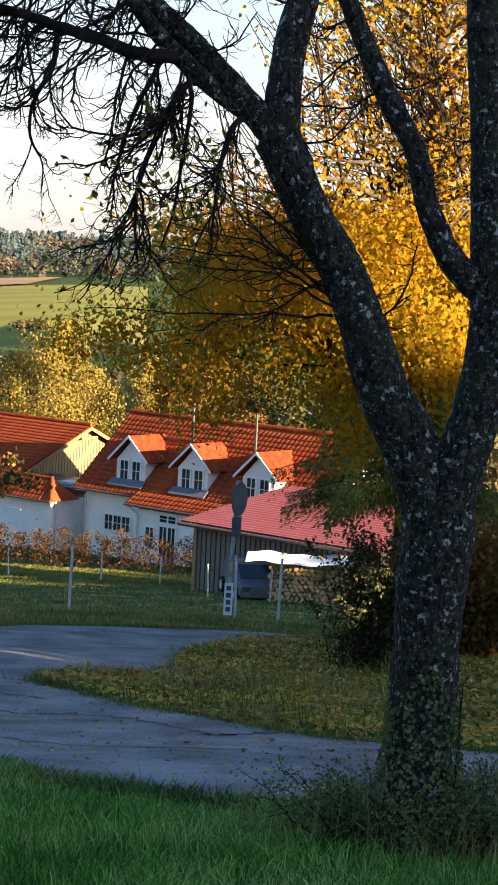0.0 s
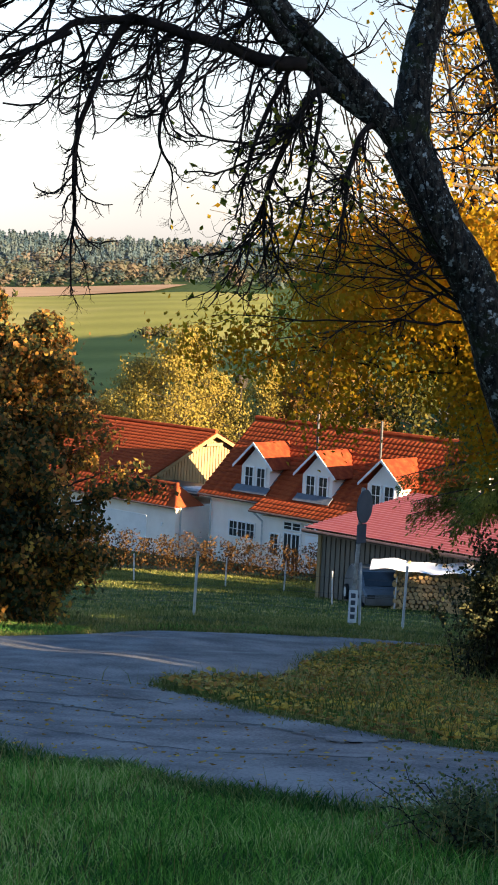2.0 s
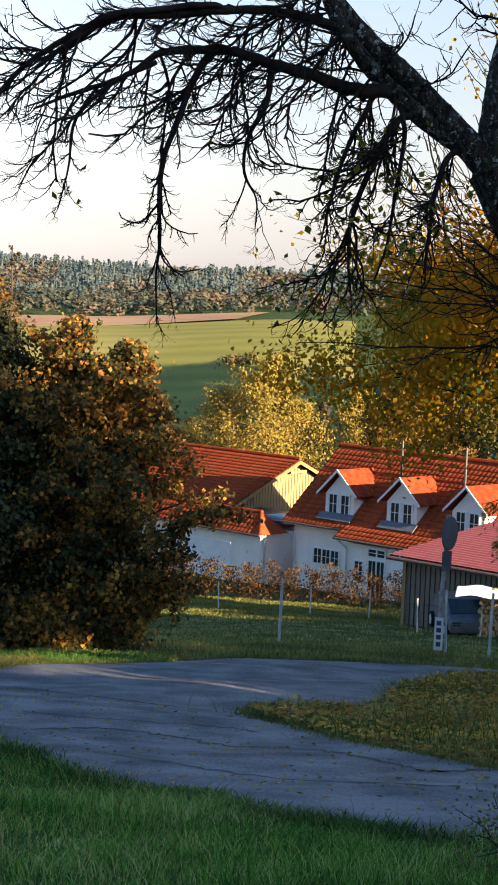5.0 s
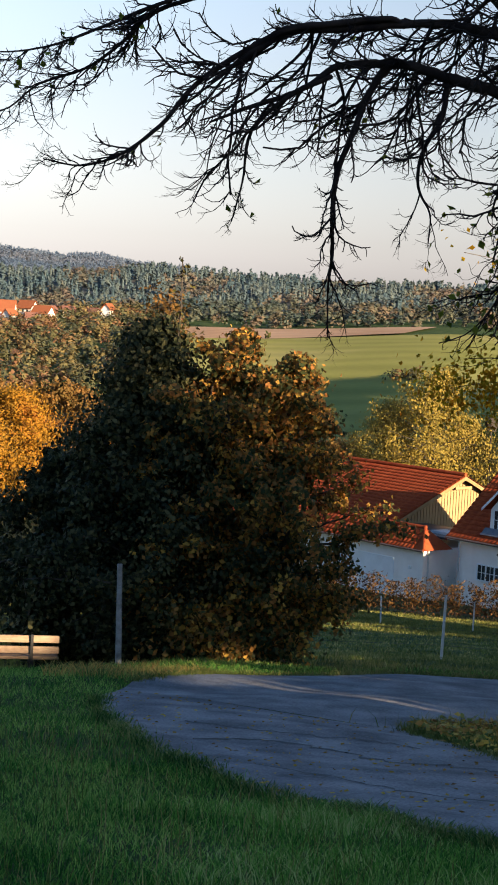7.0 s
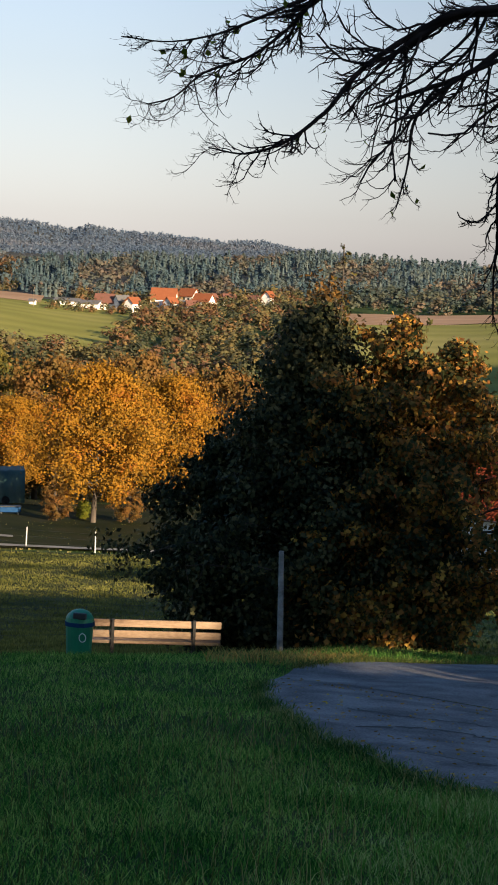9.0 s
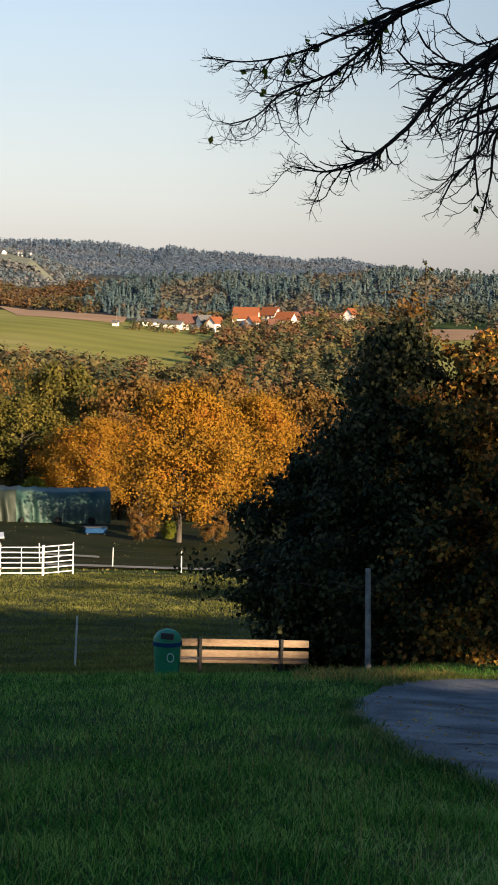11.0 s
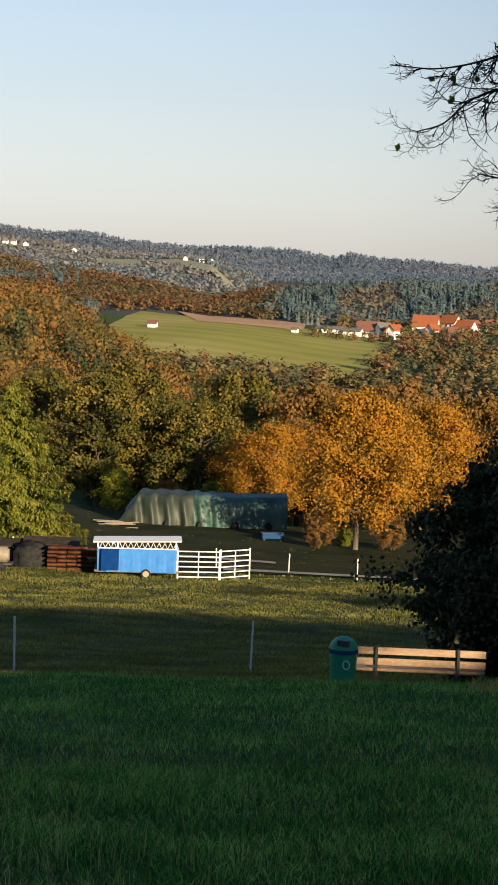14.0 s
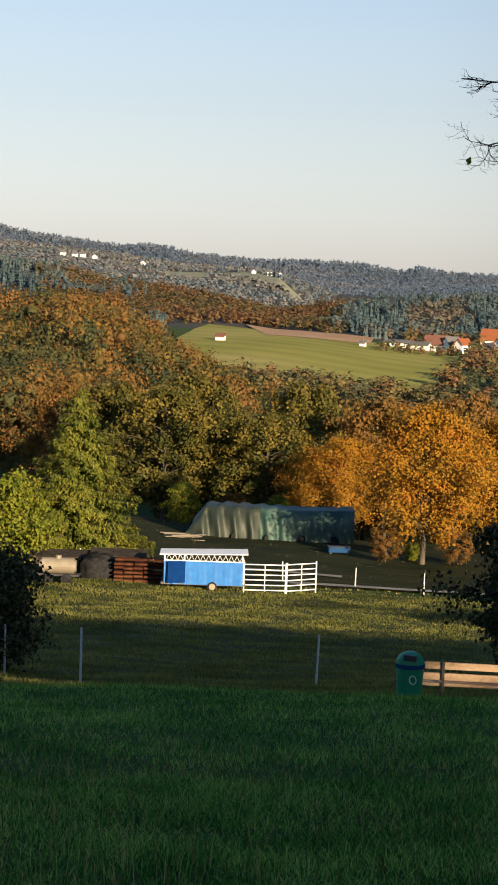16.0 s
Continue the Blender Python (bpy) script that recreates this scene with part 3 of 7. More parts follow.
# ---- trees ----
def grow(r, height, base, radius, shape, limbs, trunk_r, lean=0.04, fine=5):
    """Trunk and limbs of a tree of its own: lines of (x, y, z, radius), and the twig points that carry leaves."""
    lines, tips = [], []
    k = 9
    z = np.linspace(0, height * 0.96, k)
    wob = np.cumsum(r.normal(0, lean * height / k, (k, 2)), axis=0)
    wob -= wob[0]
    rad = trunk_r * (1 - z / height) ** 0.8 + 0.008
    rad[0] *= 1.25
    lines.append(np.column_stack([wob, z, rad]))
    for i in range(limbs):
        u = (i + r.random()) / limbs
        zz = base + (height * 0.97 - base) * u
        w = {"round": math.sqrt(max(0.02, 1 - (2 * u - 0.85) ** 2 / 1.4)), "cone": (1 - u) ** 0.85 + 0.04, "column": 0.55 + 0.45 * math.sin(math.pi * min(1, u + 0.15)), "egg": math.sin(math.pi * (0.12 + 0.86 * u)) ** 0.7, "spire": (1 - u) ** 0.82 * 0.95 + 0.05, "skirt": 1.0 - 0.55 * min(1, u / 0.55) if u < 0.55 else 0.45 - 0.45 * (u - 0.55)}[shape]
        reach = radius * w * (0.7 + 0.45 * r.random())
        a = i * 2.4 + r.normal(0, 0.4)
        o = np.array([np.interp(zz, z, wob[:, 0]), np.interp(zz, z, wob[:, 1]), zz - 0.25 * reach * (shape != "cone")])
        o[2] = zz if shape == "skirt" else max(o[2], 0.12 * height)
        rise = 0.02 + 0.9 * u if shape == "skirt" else 0.55 if shape in ("round", "egg", "column", "spire") else -0.15
        n = 6
        s = np.linspace(0, 1, n)
        ln = o[None] + np.column_stack([np.cos(a) * reach * s, np.sin(a) * reach * s, reach * rise * s * (1.3 - 0.6 * s)]) + r.normal(0, 0.04 * reach, (n, 3)) * s[:, None]
        lr = np.interp(zz, z, rad) * 0.5 * (1 - s) + 0.006
        lines.append(np.column_stack([ln, lr]))
        for q in range(5 - fine, 5):
            p = ln[min(n - 1, 1 + q)]
            d = r.normal(0, 1, 3) * (1, 1, 0.25 if shape == "skirt" else 0.7)
            d = d / np.linalg.norm(d) * reach * (0.28 + 0.2 * r.random())
            m = np.linspace(0, 1, 4)[:, None]
            tw = p + d * m + np.array([0, 0, -0.05 * reach]) * m ** 2
            lines.append(np.column_stack([tw, 0.35 * lr[min(n - 1, 1 + q)] * (1 - m[:, 0]) + 0.004]))
            tips += [tw[1], tw[2], tw[3]]
        tips.append(ln[-1])
        tips.append(ln[-2])
    return lines, np.array(tips)


def make_tree(name, seed, height, base, radius, shape, limbs, trunk_r, count, leaf, material, label, category="tree", wide=0.35, droop=0.2, bark=None, long=1.4, heavy=0.0, fine=5):
    r = np.random.default_rng(seed)
    lines, tips = grow(r, height, base, radius, shape, limbs, trunk_r, fine=fine)
    root = empty(name)
    v, f = tubes(lines[:1], 9)
    part("trunk", raw("trunk", v, f, bark or M_TRUNK, True), parent=root)
    v, f = tubes(lines[1:], 3)
    tagged(part("branchwork", raw("branchwork", v, f, bark or M_TRUNK, True), parent=root), kind="stuff")
    weight = np.where(tips[:, 2] > base + heavy * (height - base), 0.055, 1.0) if heavy else np.ones(len(tips))
    pick = tips[r.choice(len(tips), count, p=weight / weight.sum())]
    c = pick + r.normal(0, wide * radius * 0.32, (count, 3)) * (1, 1, 0.8)
    mid = np.column_stack([0 * c[:, 0], 0 * c[:, 0], np.clip(c[:, 2] - 0.15 * height, base, None)])
    out = (c - pick) / (wide * radius * 0.32) * 0.8 + (c - mid) / radius
    ok = c[:, 2] > 0.05 * height
    v, f = leaves(c[ok], leaf, r, droop, long, outward=out[ok])
    part("crown", raw("crown", v, f, material), parent=root)
    return tagged(root, label, category)


def make_spruce(name, seed, height, base, radius, boughs, count, leaf, material, label, sag=0.45):
    """A conifer of whorled boughs hung with drooping sprays."""
    r = np.random.default_rng(seed)
    root = empty(name)
    z = np.linspace(0, height, 9)
    v, f = tubes([np.column_stack([0 * z, 0 * z, z, 0.018 * height * (1 - z / height) + 0.01])], 9)
    part("trunk", raw("trunk", v, f, M_TRUNK, True), parent=root)
    lines, cs, ways, outs = [], [], [], []
    u = (np.arange(boughs) + r.random(boughs)) / boughs
    u = u ** 1.15
    reach = radius * ((1 - u) ** 0.8 + 0.03) * (0.72 + 0.42 * r.random(boughs))
    share = reach ** 1.5 + 0.03
    share = (share / share.sum() * count).astype(int)
    s7 = np.linspace(0, 1, 7)
    for i in range(boughs):
        a = i * 2.4 + r.normal(0, 0.3)
        o = np.array([math.cos(a), math.sin(a), 0.0])
        side = np.array([-o[1], o[0], 0.0])
        z0 = base + (height * 0.985 - base) * u[i]

        def drop(s):
            return reach[i] * (0.12 * s - sag * s ** 2 + 0.16 * s ** 3)
        lines.append(np.column_stack([o[None] * reach[i] * s7[:, None] + np.column_stack([0 * s7, 0 * s7, z0 + drop(s7)]), 0.014 * reach[i] * (1 - s7) + 0.005]))
        n = share[i]
        s = r.random(n) ** 0.65
        w = r.normal(0, 1, n) * (0.16 * reach[i] * (1.15 - s) + 0.05)
        hang = np.abs(r.normal(0, 1, n)) * 0.10 * reach[i] ** 0.6
        p = o[None] * (reach[i] * s)[:, None] + side[None] * w[:, None]
        p[:, 2] = z0 + drop(s) - hang
        cs.append(p)
        ways.append(o[None] * 0.7 + side[None] * np.sign(w)[:, None] * 0.4 - np.array([[0, 0, 0.5]]))
        outs.append(o[None] * 0.8 + side[None] * (w / (reach[i] * 0.2 + 0.05))[:, None] * 0.5 + np.array([[0, 0, 0.7]]))
    v, f = tubes(lines, 3)
    tagged(part("branchwork", raw("branchwork", v, f, M_TRUNK, True), parent=root), kind="stuff")
    v, f = leaves(np.concatenate(cs), leaf, r, 0.0, 2.6, outward=np.concatenate(outs), way=np.concatenate(ways), loose=0.35)
    part("crown", raw("crown", v, f, material), parent=root)
    return tagged(root, label, "tree")


# ---- the old fruit tree by the lane: limbs as (x, y, z, radius) guide points ----
TREE_LIMBS = [
    ("trunk", [(1.06, 9.44, -1.37, 0.213), (1.05, 9.44, -1.01, 0.173), (1.05, 9.44, -0.57, 0.167), (1.05, 9.44, -0.14, 0.170), (1.07, 9.44, 0.27, 0.182), (1.07, 9.44, 0.50, 0.176)]),
    ("left_limb", [(1.05, 9.44, 0.30, 0.136), (0.99, 9.45, 0.55, 0.142), (0.89, 9.46, 0.77, 0.147), (0.74, 9.42, 1.05, 0.130), (0.62, 9.38, 1.36, 0.118), (0.51, 9.38, 1.60, 0.112), (0.32, 9.29, 1.90, 0.106), (0.16, 9.29, 2.23, 0.117)]),
    ("leader", [(0.17, 9.29, 2.19, 0.103), (0.18, 9.29, 2.49, 0.086), (0.21, 9.34, 2.74, 0.081), (0.27, 9.39, 3.02, 0.073), (0.29, 9.49, 3.42, 0.060), (0.21, 9.59, 3.84, 0.037)]),
    ("left_branch", [(0.16, 9.29, 2.23, 0.081), (-0.05, 9.24, 2.44, 0.064), (-0.25, 9.19, 2.63, 0.058), (-0.47, 9.08, 2.82, 0.049), (-0.68, 8.96, 3.04, 0.038), (-0.91, 8.84, 3.21, 0.024)]),
    ("low_branch", [(0.05, 9.30, 2.33, 0.061), (-0.18, 9.20, 2.46, 0.047), (-0.39, 9.09, 2.63, 0.041), (-0.52, 8.98, 2.77, 0.036), (-0.62, 8.97, 2.93, 0.032), (-0.71, 8.97, 3.14, 0.024)]),
    ("arching_branch", [(-0.35, 9.09, 2.57, 0.035), (-0.53, 9.03, 2.57, 0.035), (-0.70, 8.97, 2.62, 0.030), (-0.88, 8.90, 2.66, 0.027), (-1.03, 8.83, 2.70, 0.024), (-1.17, 8.82, 2.71, 0.021), (-1.38, 8.73, 2.68, 0.017), (-1.50, 8.66, 2.58, 0.014), (-1.65, 8.63, 2.51, 0.013), (-1.81, 8.60, 2.45, 0.009), (-1.94, 8.57, 2.39, 0.005)]),
    ("hanging_branch", [(-1.16, 8.82, 2.71, 0.021), (-1.24, 8.81, 2.57, 0.017), (-1.29, 8.75, 2.40, 0.015), (-1.36, 8.74, 2.18, 0.013), (-1.37, 8.74, 1.98, 0.011), (-1.37, 8.79, 1.81, 0.008), (-1.38, 8.79, 1.65, 0.005), (-1.37, 8.79, 1.43, 0.003)]),
    ("upper_branch", [(-0.58, 8.98, 2.85, 0.030), (-0.77, 8.91, 2.89, 0.025), (-0.92, 8.85, 2.90, 0.023), (-1.09, 8.78, 2.89, 0.021), (-1.32, 8.69, 2.85, 0.020), (-1.56, 8.60, 2.82, 0.017), (-1.74, 8.52, 2.71, 0.014), (-1.92, 8.48, 2.56, 0.010)]),
    ("outer_branch", [(-1.09, 8.78, 2.89, 0.010), (-1.17, 8.72, 2.90, 0.015), (-1.40, 8.64, 2.86, 0.017), (-1.61, 8.55, 2.81, 0.016), (-1.88, 8.50, 2.64, 0.014), (-2.00, 8.42, 2.52, 0.012), (-2.11, 8.34, 2.35, 0.010), (-2.28, 8.30, 2.21, 0.008), (-2.45, 8.25, 2.15, 0.005), (-2.61, 8.20, 2.17, 0.003)]),
    ("outer_twig", [(-1.40, 8.69, 2.63, 0.012), (-1.57, 8.61, 2.53, 0.010), (-1.74, 8.58, 2.36, 0.008), (-1.77, 8.57, 2.12, 0.005), (-1.81, 8.56, 1.94, 0.003)]),
    ("top_branch", [(-1.71, 8.53, 3.03, 0.014), (-1.97, 8.43, 2.94, 0.012), (-2.17, 8.32, 2.84, 0.010), (-2.30, 8.29, 2.70, 0.008), (-2.45, 8.25, 2.58, 0.006), (-2.64, 8.19, 2.50, 0.005), (-2.76, 8.15, 2.39, 0.004), (-2.87, 8.11, 2.35, 0.003)]),
    ("top_twig", [(-1.98, 8.37, 2.95, 0.010), (-2.21, 8.26, 2.84, 0.009), (-2.51, 8.12, 2.68, 0.006), (-2.75, 8.05, 2.62, 0.004), (-2.96, 7.97, 2.63, 0.003)]),
    ("drooping_branch", [(-0.17, 9.20, 2.46, 0.019), (-0.27, 9.14, 2.46, 0.018), (-0.33, 9.09, 2.39, 0.016), (-0.40, 9.09, 2.24, 0.015), (-0.49, 9.08, 1.98, 0.012), (-0.50, 9.08, 1.77, 0.008), (-0.48, 9.08, 1.60, 0.004)]),
    ("mid_droop", [(-0.89, 8.90, 2.65, 0.016), (-0.90, 8.85, 2.47, 0.013), (-0.98, 8.84, 2.31, 0.009), (-0.99, 8.84, 2.15, 0.007), (-0.93, 8.85, 2.03, 0.004), (-0.93, 8.85, 1.89, 0.003)]),
    ("inner_droop", [(0.03, 9.25, 2.33, 0.017), (-0.05, 9.20, 2.28, 0.015), (-0.10, 9.15, 2.13, 0.012), (-0.12, 9.15, 1.94, 0.010), (-0.14, 9.15, 1.72, 0.005)]),
    ("second_droop", [(-0.39, 9.09, 2.62, 0.016), (-0.44, 9.09, 2.49, 0.014), (-0.53, 9.08, 2.30, 0.011), (-0.59, 9.08, 2.08, 0.008), (-0.64, 9.07, 1.83, 0.004)]),
    ("third_droop", [(-0.29, 9.14, 2.52, 0.014), (-0.26, 9.09, 2.36, 0.012), (-0.29, 9.09, 2.12, 0.010), (-0.32, 9.09, 1.85, 0.007), (-0.38, 9.09, 1.66, 0.004)]),
    ("right_limb", [(1.09, 9.44, 0.30, 0.128), (1.13, 9.43, 0.56, 0.133), (1.21, 9.42, 0.88, 0.122), (1.27, 9.42, 1.28, 0.113), (1.25, 9.42, 1.73, 0.108), (1.21, 9.42, 2.28, 0.099), (1.16, 9.43, 2.74, 0.091), (1.12, 9.43, 3.29, 0.079), (1.14, 9.43, 3.85, 0.051)]),
    ("inner_limb", [(1.26, 9.42, 1.50, 0.082), (1.05, 9.39, 1.69, 0.071), (0.92, 9.35, 1.93, 0.060), (0.84, 9.36, 2.20, 0.056), (0.70, 9.37, 2.44, 0.056), (0.58, 9.38, 2.68, 0.052), (0.47, 9.38, 2.92, 0.046), (0.37, 9.39, 3.16, 0.039), (0.28, 9.39, 3.61, 0.022)]),
]
fruit_tree = empty("fruit_tree")
tagged(fruit_tree, "old lichen-covered fruit tree, nearly bare, forked above its trunk", "tree")
r = np.random.default_rng(3)


def knotty(points, steps=5):
    ln = smooth_line(points, steps)
    n = len(ln)
    ln[1:-1, :3] += r.normal(0, 0.008 if steps > 6 else 0.10, (n - 2, 3)) * ln[1:-1, 3:4]
    ln[1:-1, 3] *= 1 + r.normal(0, 0.012 if steps > 6 else 0.04, n - 2)
    return ln


def twig(start, way, length, radius, sag, n=8):
    """A thin kinked shoot that sags and turns up at its end."""
    d = np.asarray(way, float)
    d = d / np.linalg.norm(d)
    p = np.asarray(start, float)
    out = [p]
    for k in range(1, n):
        u = k / (n - 1)
        d = d + r.normal(0, 0.20, 3) + np.array([0, 0, -sag * 0.35 if u < 0.45 else sag * 0.75])
        d = d / np.linalg.norm(d)
        p = p + d * length / (n - 1)
        out.append(p)
    s = np.linspace(0, 1, n)
    return np.column_stack([np.array(out), radius * (1 - 0.5 * s)])


spray, buds, leafy, kept = [], [], [], []


def side_shoots(ln, count, length, lo=0.15, down=0.75, level=0):
    """Shoots along a limb, and smaller ones along those."""
    for _ in range(count):
        u = lo + (1 - lo) * r.random()
        k = u * (len(ln) - 1)
        i = min(int(k), len(ln) - 2)
        p = ln[i] + (ln[i + 1] - ln[i]) * (k - i)
        along = ln[i + 1, :3] - ln[i, :3]
        along = along / (np.linalg.norm(along) + 1e-9)
        side = r.normal(0, 1, 3) * (1, 0.7, 0.6)
        side -= along * side.dot(along)
        way = along * (0.3 + 0.4 * r.random()) + side * (0.8 if level == 0 else 0.62) + np.array([-0.18, 0, -down * (0.3 + 0.8 * r.random())])
        lg = length * (0.45 + 0.9 * r.random())
        rad = min(p[3] * 0.7, 0.0036 + 0.009 * lg)
        tw = twig(p[:3], way, lg, rad, 0.22 if level == 0 else 0.30, 9 if level == 0 else 6 if level == 1 else 4)
        if tw[:, 0].min() < -2.99:
            continue
        spray.append(tw)
        buds.append(tw[-1, :3])
        if level == 0:
            side_shoots(tw, int(6 + 10 * lg), length * 0.30, 0.12, down * 0.35, 1)
        elif level == 1:
            side_shoots(tw, r.integers(1, 4), length * 0.42, 0.2, 0.0, 2)


shoots = {"left_branch": (13, 0.62), "low_branch": (11, 0.62), "arching_branch": (23, 0.56), "hanging_branch": (28, 0.26), "upper_branch": (25, 0.56),
          "outer_branch": (40, 0.22), "outer_twig": (18, 0.13), "top_branch": (40, 0.26), "top_twig": (28, 0.22), "drooping_branch": (28, 0.45), "inner_droop": (12, 0.4), "second_droop": (13, 0.4), "third_droop": (9, 0.36),
          "mid_droop": (12, 0.3), "leader": (8, 0.6), "inner_limb": (10, 0.5), "left_limb": (5, 0.5), "right_limb": (6, 0.5)}
for name, guide in TREE_LIMBS:
    thick = guide[0][3] > 0.06
    ln = knotty(guide, 10 if thick else 5)
    v, f = tubes([ln], 40 if thick else 8)
    if thick:
        # burrs and furrows of the old bark
        core = ln[np.repeat(np.arange(len(ln)), 40), :3]
        out = v - core
        w = np.array([0.7 * noise.noise(Vector((q_[0] * 9, q_[1] * 9, q_[2] * 6))) + 0.55 * noise.noise(Vector((q_[0] * 34, q_[1] * 34, q_[2] * 12))) for q_ in v])
        v = core + out * (1 + 0.09 * w[:, None])
    part("trunk" if name == "trunk" else "limb" if thick else "branch", raw(name, v, f, M_BARK if thick else M_TWIG, True), parent=fruit_tree)
    if name in shoots:
        leafy.append(len(buds) if "droop" in name and name != "mid_droop" else -1)
        c, lg = shoots[name]
        side_shoots(ln, c, lg, 0.35 if thick else 0.12, 0.35 if name.startswith(("outer", "top")) else 1.05)
        if leafy[-1] >= 0:
            kept += buds[leafy[-1]:]
# arching shoots that spring from the middle of the trunk's left limb
FAN = [
    ((0.48, 9.40, 1.38), (0.04, 9.29, 1.36), (-0.70, 9.11, 1.36)),
    ((0.50, 9.40, 1.42), (0.14, 9.19, 1.53), (-0.45, 8.97, 1.55)),
    ((0.51, 9.40, 1.44), (0.16, 9.29, 1.70), (-0.33, 8.90, 1.80)),
    ((0.51, 9.40, 1.46), (0.20, 9.24, 1.81), (-0.19, 9.14, 2.05)),
    ((0.52, 9.40, 1.49), (0.28, 9.19, 1.86), (-0.01, 9.06, 2.32)),
    ((0.51, 9.40, 1.45), (0.08, 9.29, 1.61), (-0.55, 8.96, 1.66)),
    ((0.52, 9.40, 1.51), (0.32, 9.19, 1.92), (0.08, 9.14, 2.52)),
    ((0.51, 9.40, 1.48), (0.25, 9.24, 1.75), (-0.08, 8.98, 1.97)),
    ((0.51, 9.40, 1.44), (0.10, 9.19, 1.75), (-0.27, 8.90, 2.17)),
]
for guide in FAN:
    ln = smooth_line(np.column_stack([np.array(guide), (0.009, 0.006, 0.0025)]), 7)
    ln[1:, :3] += np.cumsum(r.normal(0, 0.008, (len(ln) - 1, 3)), axis=0)
    spray.append(ln)
    first_bud = len(buds)
    side_shoots(ln, 9, 0.32, 0.2, 0.1, 1)
    kept += buds[first_bud:]
v, f = tubes(spray, 3)
tagged(part("fine_spray", raw("fine_spray", v, f, M_TWIG, True), parent=fruit_tree), kind="stuff")
buds = np.array(buds)
kept = np.array(kept)
few = np.concatenate([buds[r.random(len(buds)) < 0.010], kept[r.random(len(kept)) < 0.16]])
v, f = leaves(few, 0.029, r, 0.6)
part("withered_foliage", raw("withered_foliage", v, f, L_GREEN), parent=fruit_tree, label="few yellow withered leaves")

# roots flare and brambles at its foot
def shrub(name, x, y, radius, height, count, leaf, material, label, seed, stems=70, category="shrub"):
    q = np.random.default_rng(seed)
    root = empty(name)
    lines = []
    z0 = float(land(x, y))
    for i in range(stems):
        a, d = q.random() * 6.28, radius * (0.35 + 0.75 * q.random())
        p = np.array([x + 0.35 * radius * q.normal(), y + 0.35 * radius * q.normal(), z0 - 0.03])
        lines.append(twig_line(q, p, a, d, height * (0.5 + 0.6 * q.random())))
    v, f = tubes(lines, 4)
    tagged(part("stalkwork", raw("stalkwork", v, f, M_TWIG, True), parent=root), kind="stuff")
    pts = np.concatenate([l[1:, :3] for l in lines])
    c = pts[q.integers(0, len(pts), count)] + q.normal(0, 0.12 * radius, (count, 3))
    v, f = leaves(c, leaf, q, 0.2)
    part("foliage", raw("foliage", v, f, material), parent=root)
    return tagged(root, label, category)


def twig_line(q, p, a, d, h):
    s = np.linspace(0, 1, 7)[:, None]
    ln = p + np.column_stack([np.cos(a) * d * s ** 1.3, np.sin(a) * d * s ** 1.3, h * (1.5 * s - 0.7 * s ** 2)]) + q.normal(0, 0.03, (7, 3)) * s
    return np.column_stack([ln, 0.006 * (1 - 0.7 * s[:, 0])])


shrub("bramble", 0.84, 9.45, 0.40, 0.44, 9000, 0.017, L_BRAMBLE, "dark bramble thicket at the foot of the tree", 11, 110)
shrub("bramble", 1.34, 9.55, 0.36, 0.50, 8000, 0.017, L_BRAMBLE, "dark bramble thicket at the foot of the tree", 12, 100)
shrub("ivy_bush", 1.6, 21.0, 0.42, 1.9, 9000, 0.036, L_DARK, "dark ivy-grown bush beside the maple", 13)
shrub("beech_bush", 3.15, 24.2, 0.75, 2.1, 9000, 0.06, L_BROWN, "brown-leaved beech bush beyond the lane", 17, 90)
q = np.random.default_rng(19)
stalks = []
for k in range(260):
    x, y = 0.95 + 0.42 * q.normal(), 9.30 + 0.14 * q.normal()
    a, t0 = q.random() * 6.283, np.linspace(0, 1, 6)
    reach = 0.05 + 0.18 * q.random()
    stalks.append(np.column_stack([x + math.cos(a) * reach * t0 ** 1.6, y + math.sin(a) * reach * t0 ** 1.6, float(land(x, y)) - 0.02 + (0.18 + 0.36 * q.random()) * (t0 - 0.25 * t0 ** 3), 0.0028 * (1 - 0.6 * t0)]))
v, f = tubes(stalks, 3)
tagged(part("dry_stalks", raw("dry_stalks", v, f, L_DRYGRASS)), "pale dead stems round the foot of the tree", "stalks", kind="stuff")
ivy = empty("ivy", None, "dark ivy climbing the foot of the old trunk", "ivy")
q = np.random.default_rng(18)
n = 3000
h = q.random(n) ** 1.7
a = q.random(n) * 6.283
out = 0.185 + 0.09 * q.random(n) * (1 - h)
c = np.column_stack([1.055 + out * np.cos(a), 9.44 + out * np.sin(a), -1.40 + 0.95 * h + 0.12 * np.sin(3 * a) * h])
v, f = leaves(c, 0.024, q, 0.4, 1.2, outward=np.column_stack([np.cos(a), np.sin(a), 0 * a]), loose=0.6)
part("foliage", raw("foliage", v, f, L_BRAMBLE), parent=ivy)
vines = []
for k in range(16):
    a0, t0 = q.random() * 6.283, np.linspace(0, 1, 10)
    a1 = a0 + np.cumsum(q.normal(0, 0.12, 10))
    vines.append(np.column_stack([1.055 + 0.19 * np.cos(a1), 9.44 + 0.19 * np.sin(a1), -1.42 + (0.5 + 0.6 * q.random()) * t0, 0.006 * (1 - 0.6 * t0)]))
v, f = tubes(vines, 5)
tagged(part("vines", raw("vines", v, f, M_TWIG, True), parent=ivy), kind="stuff")

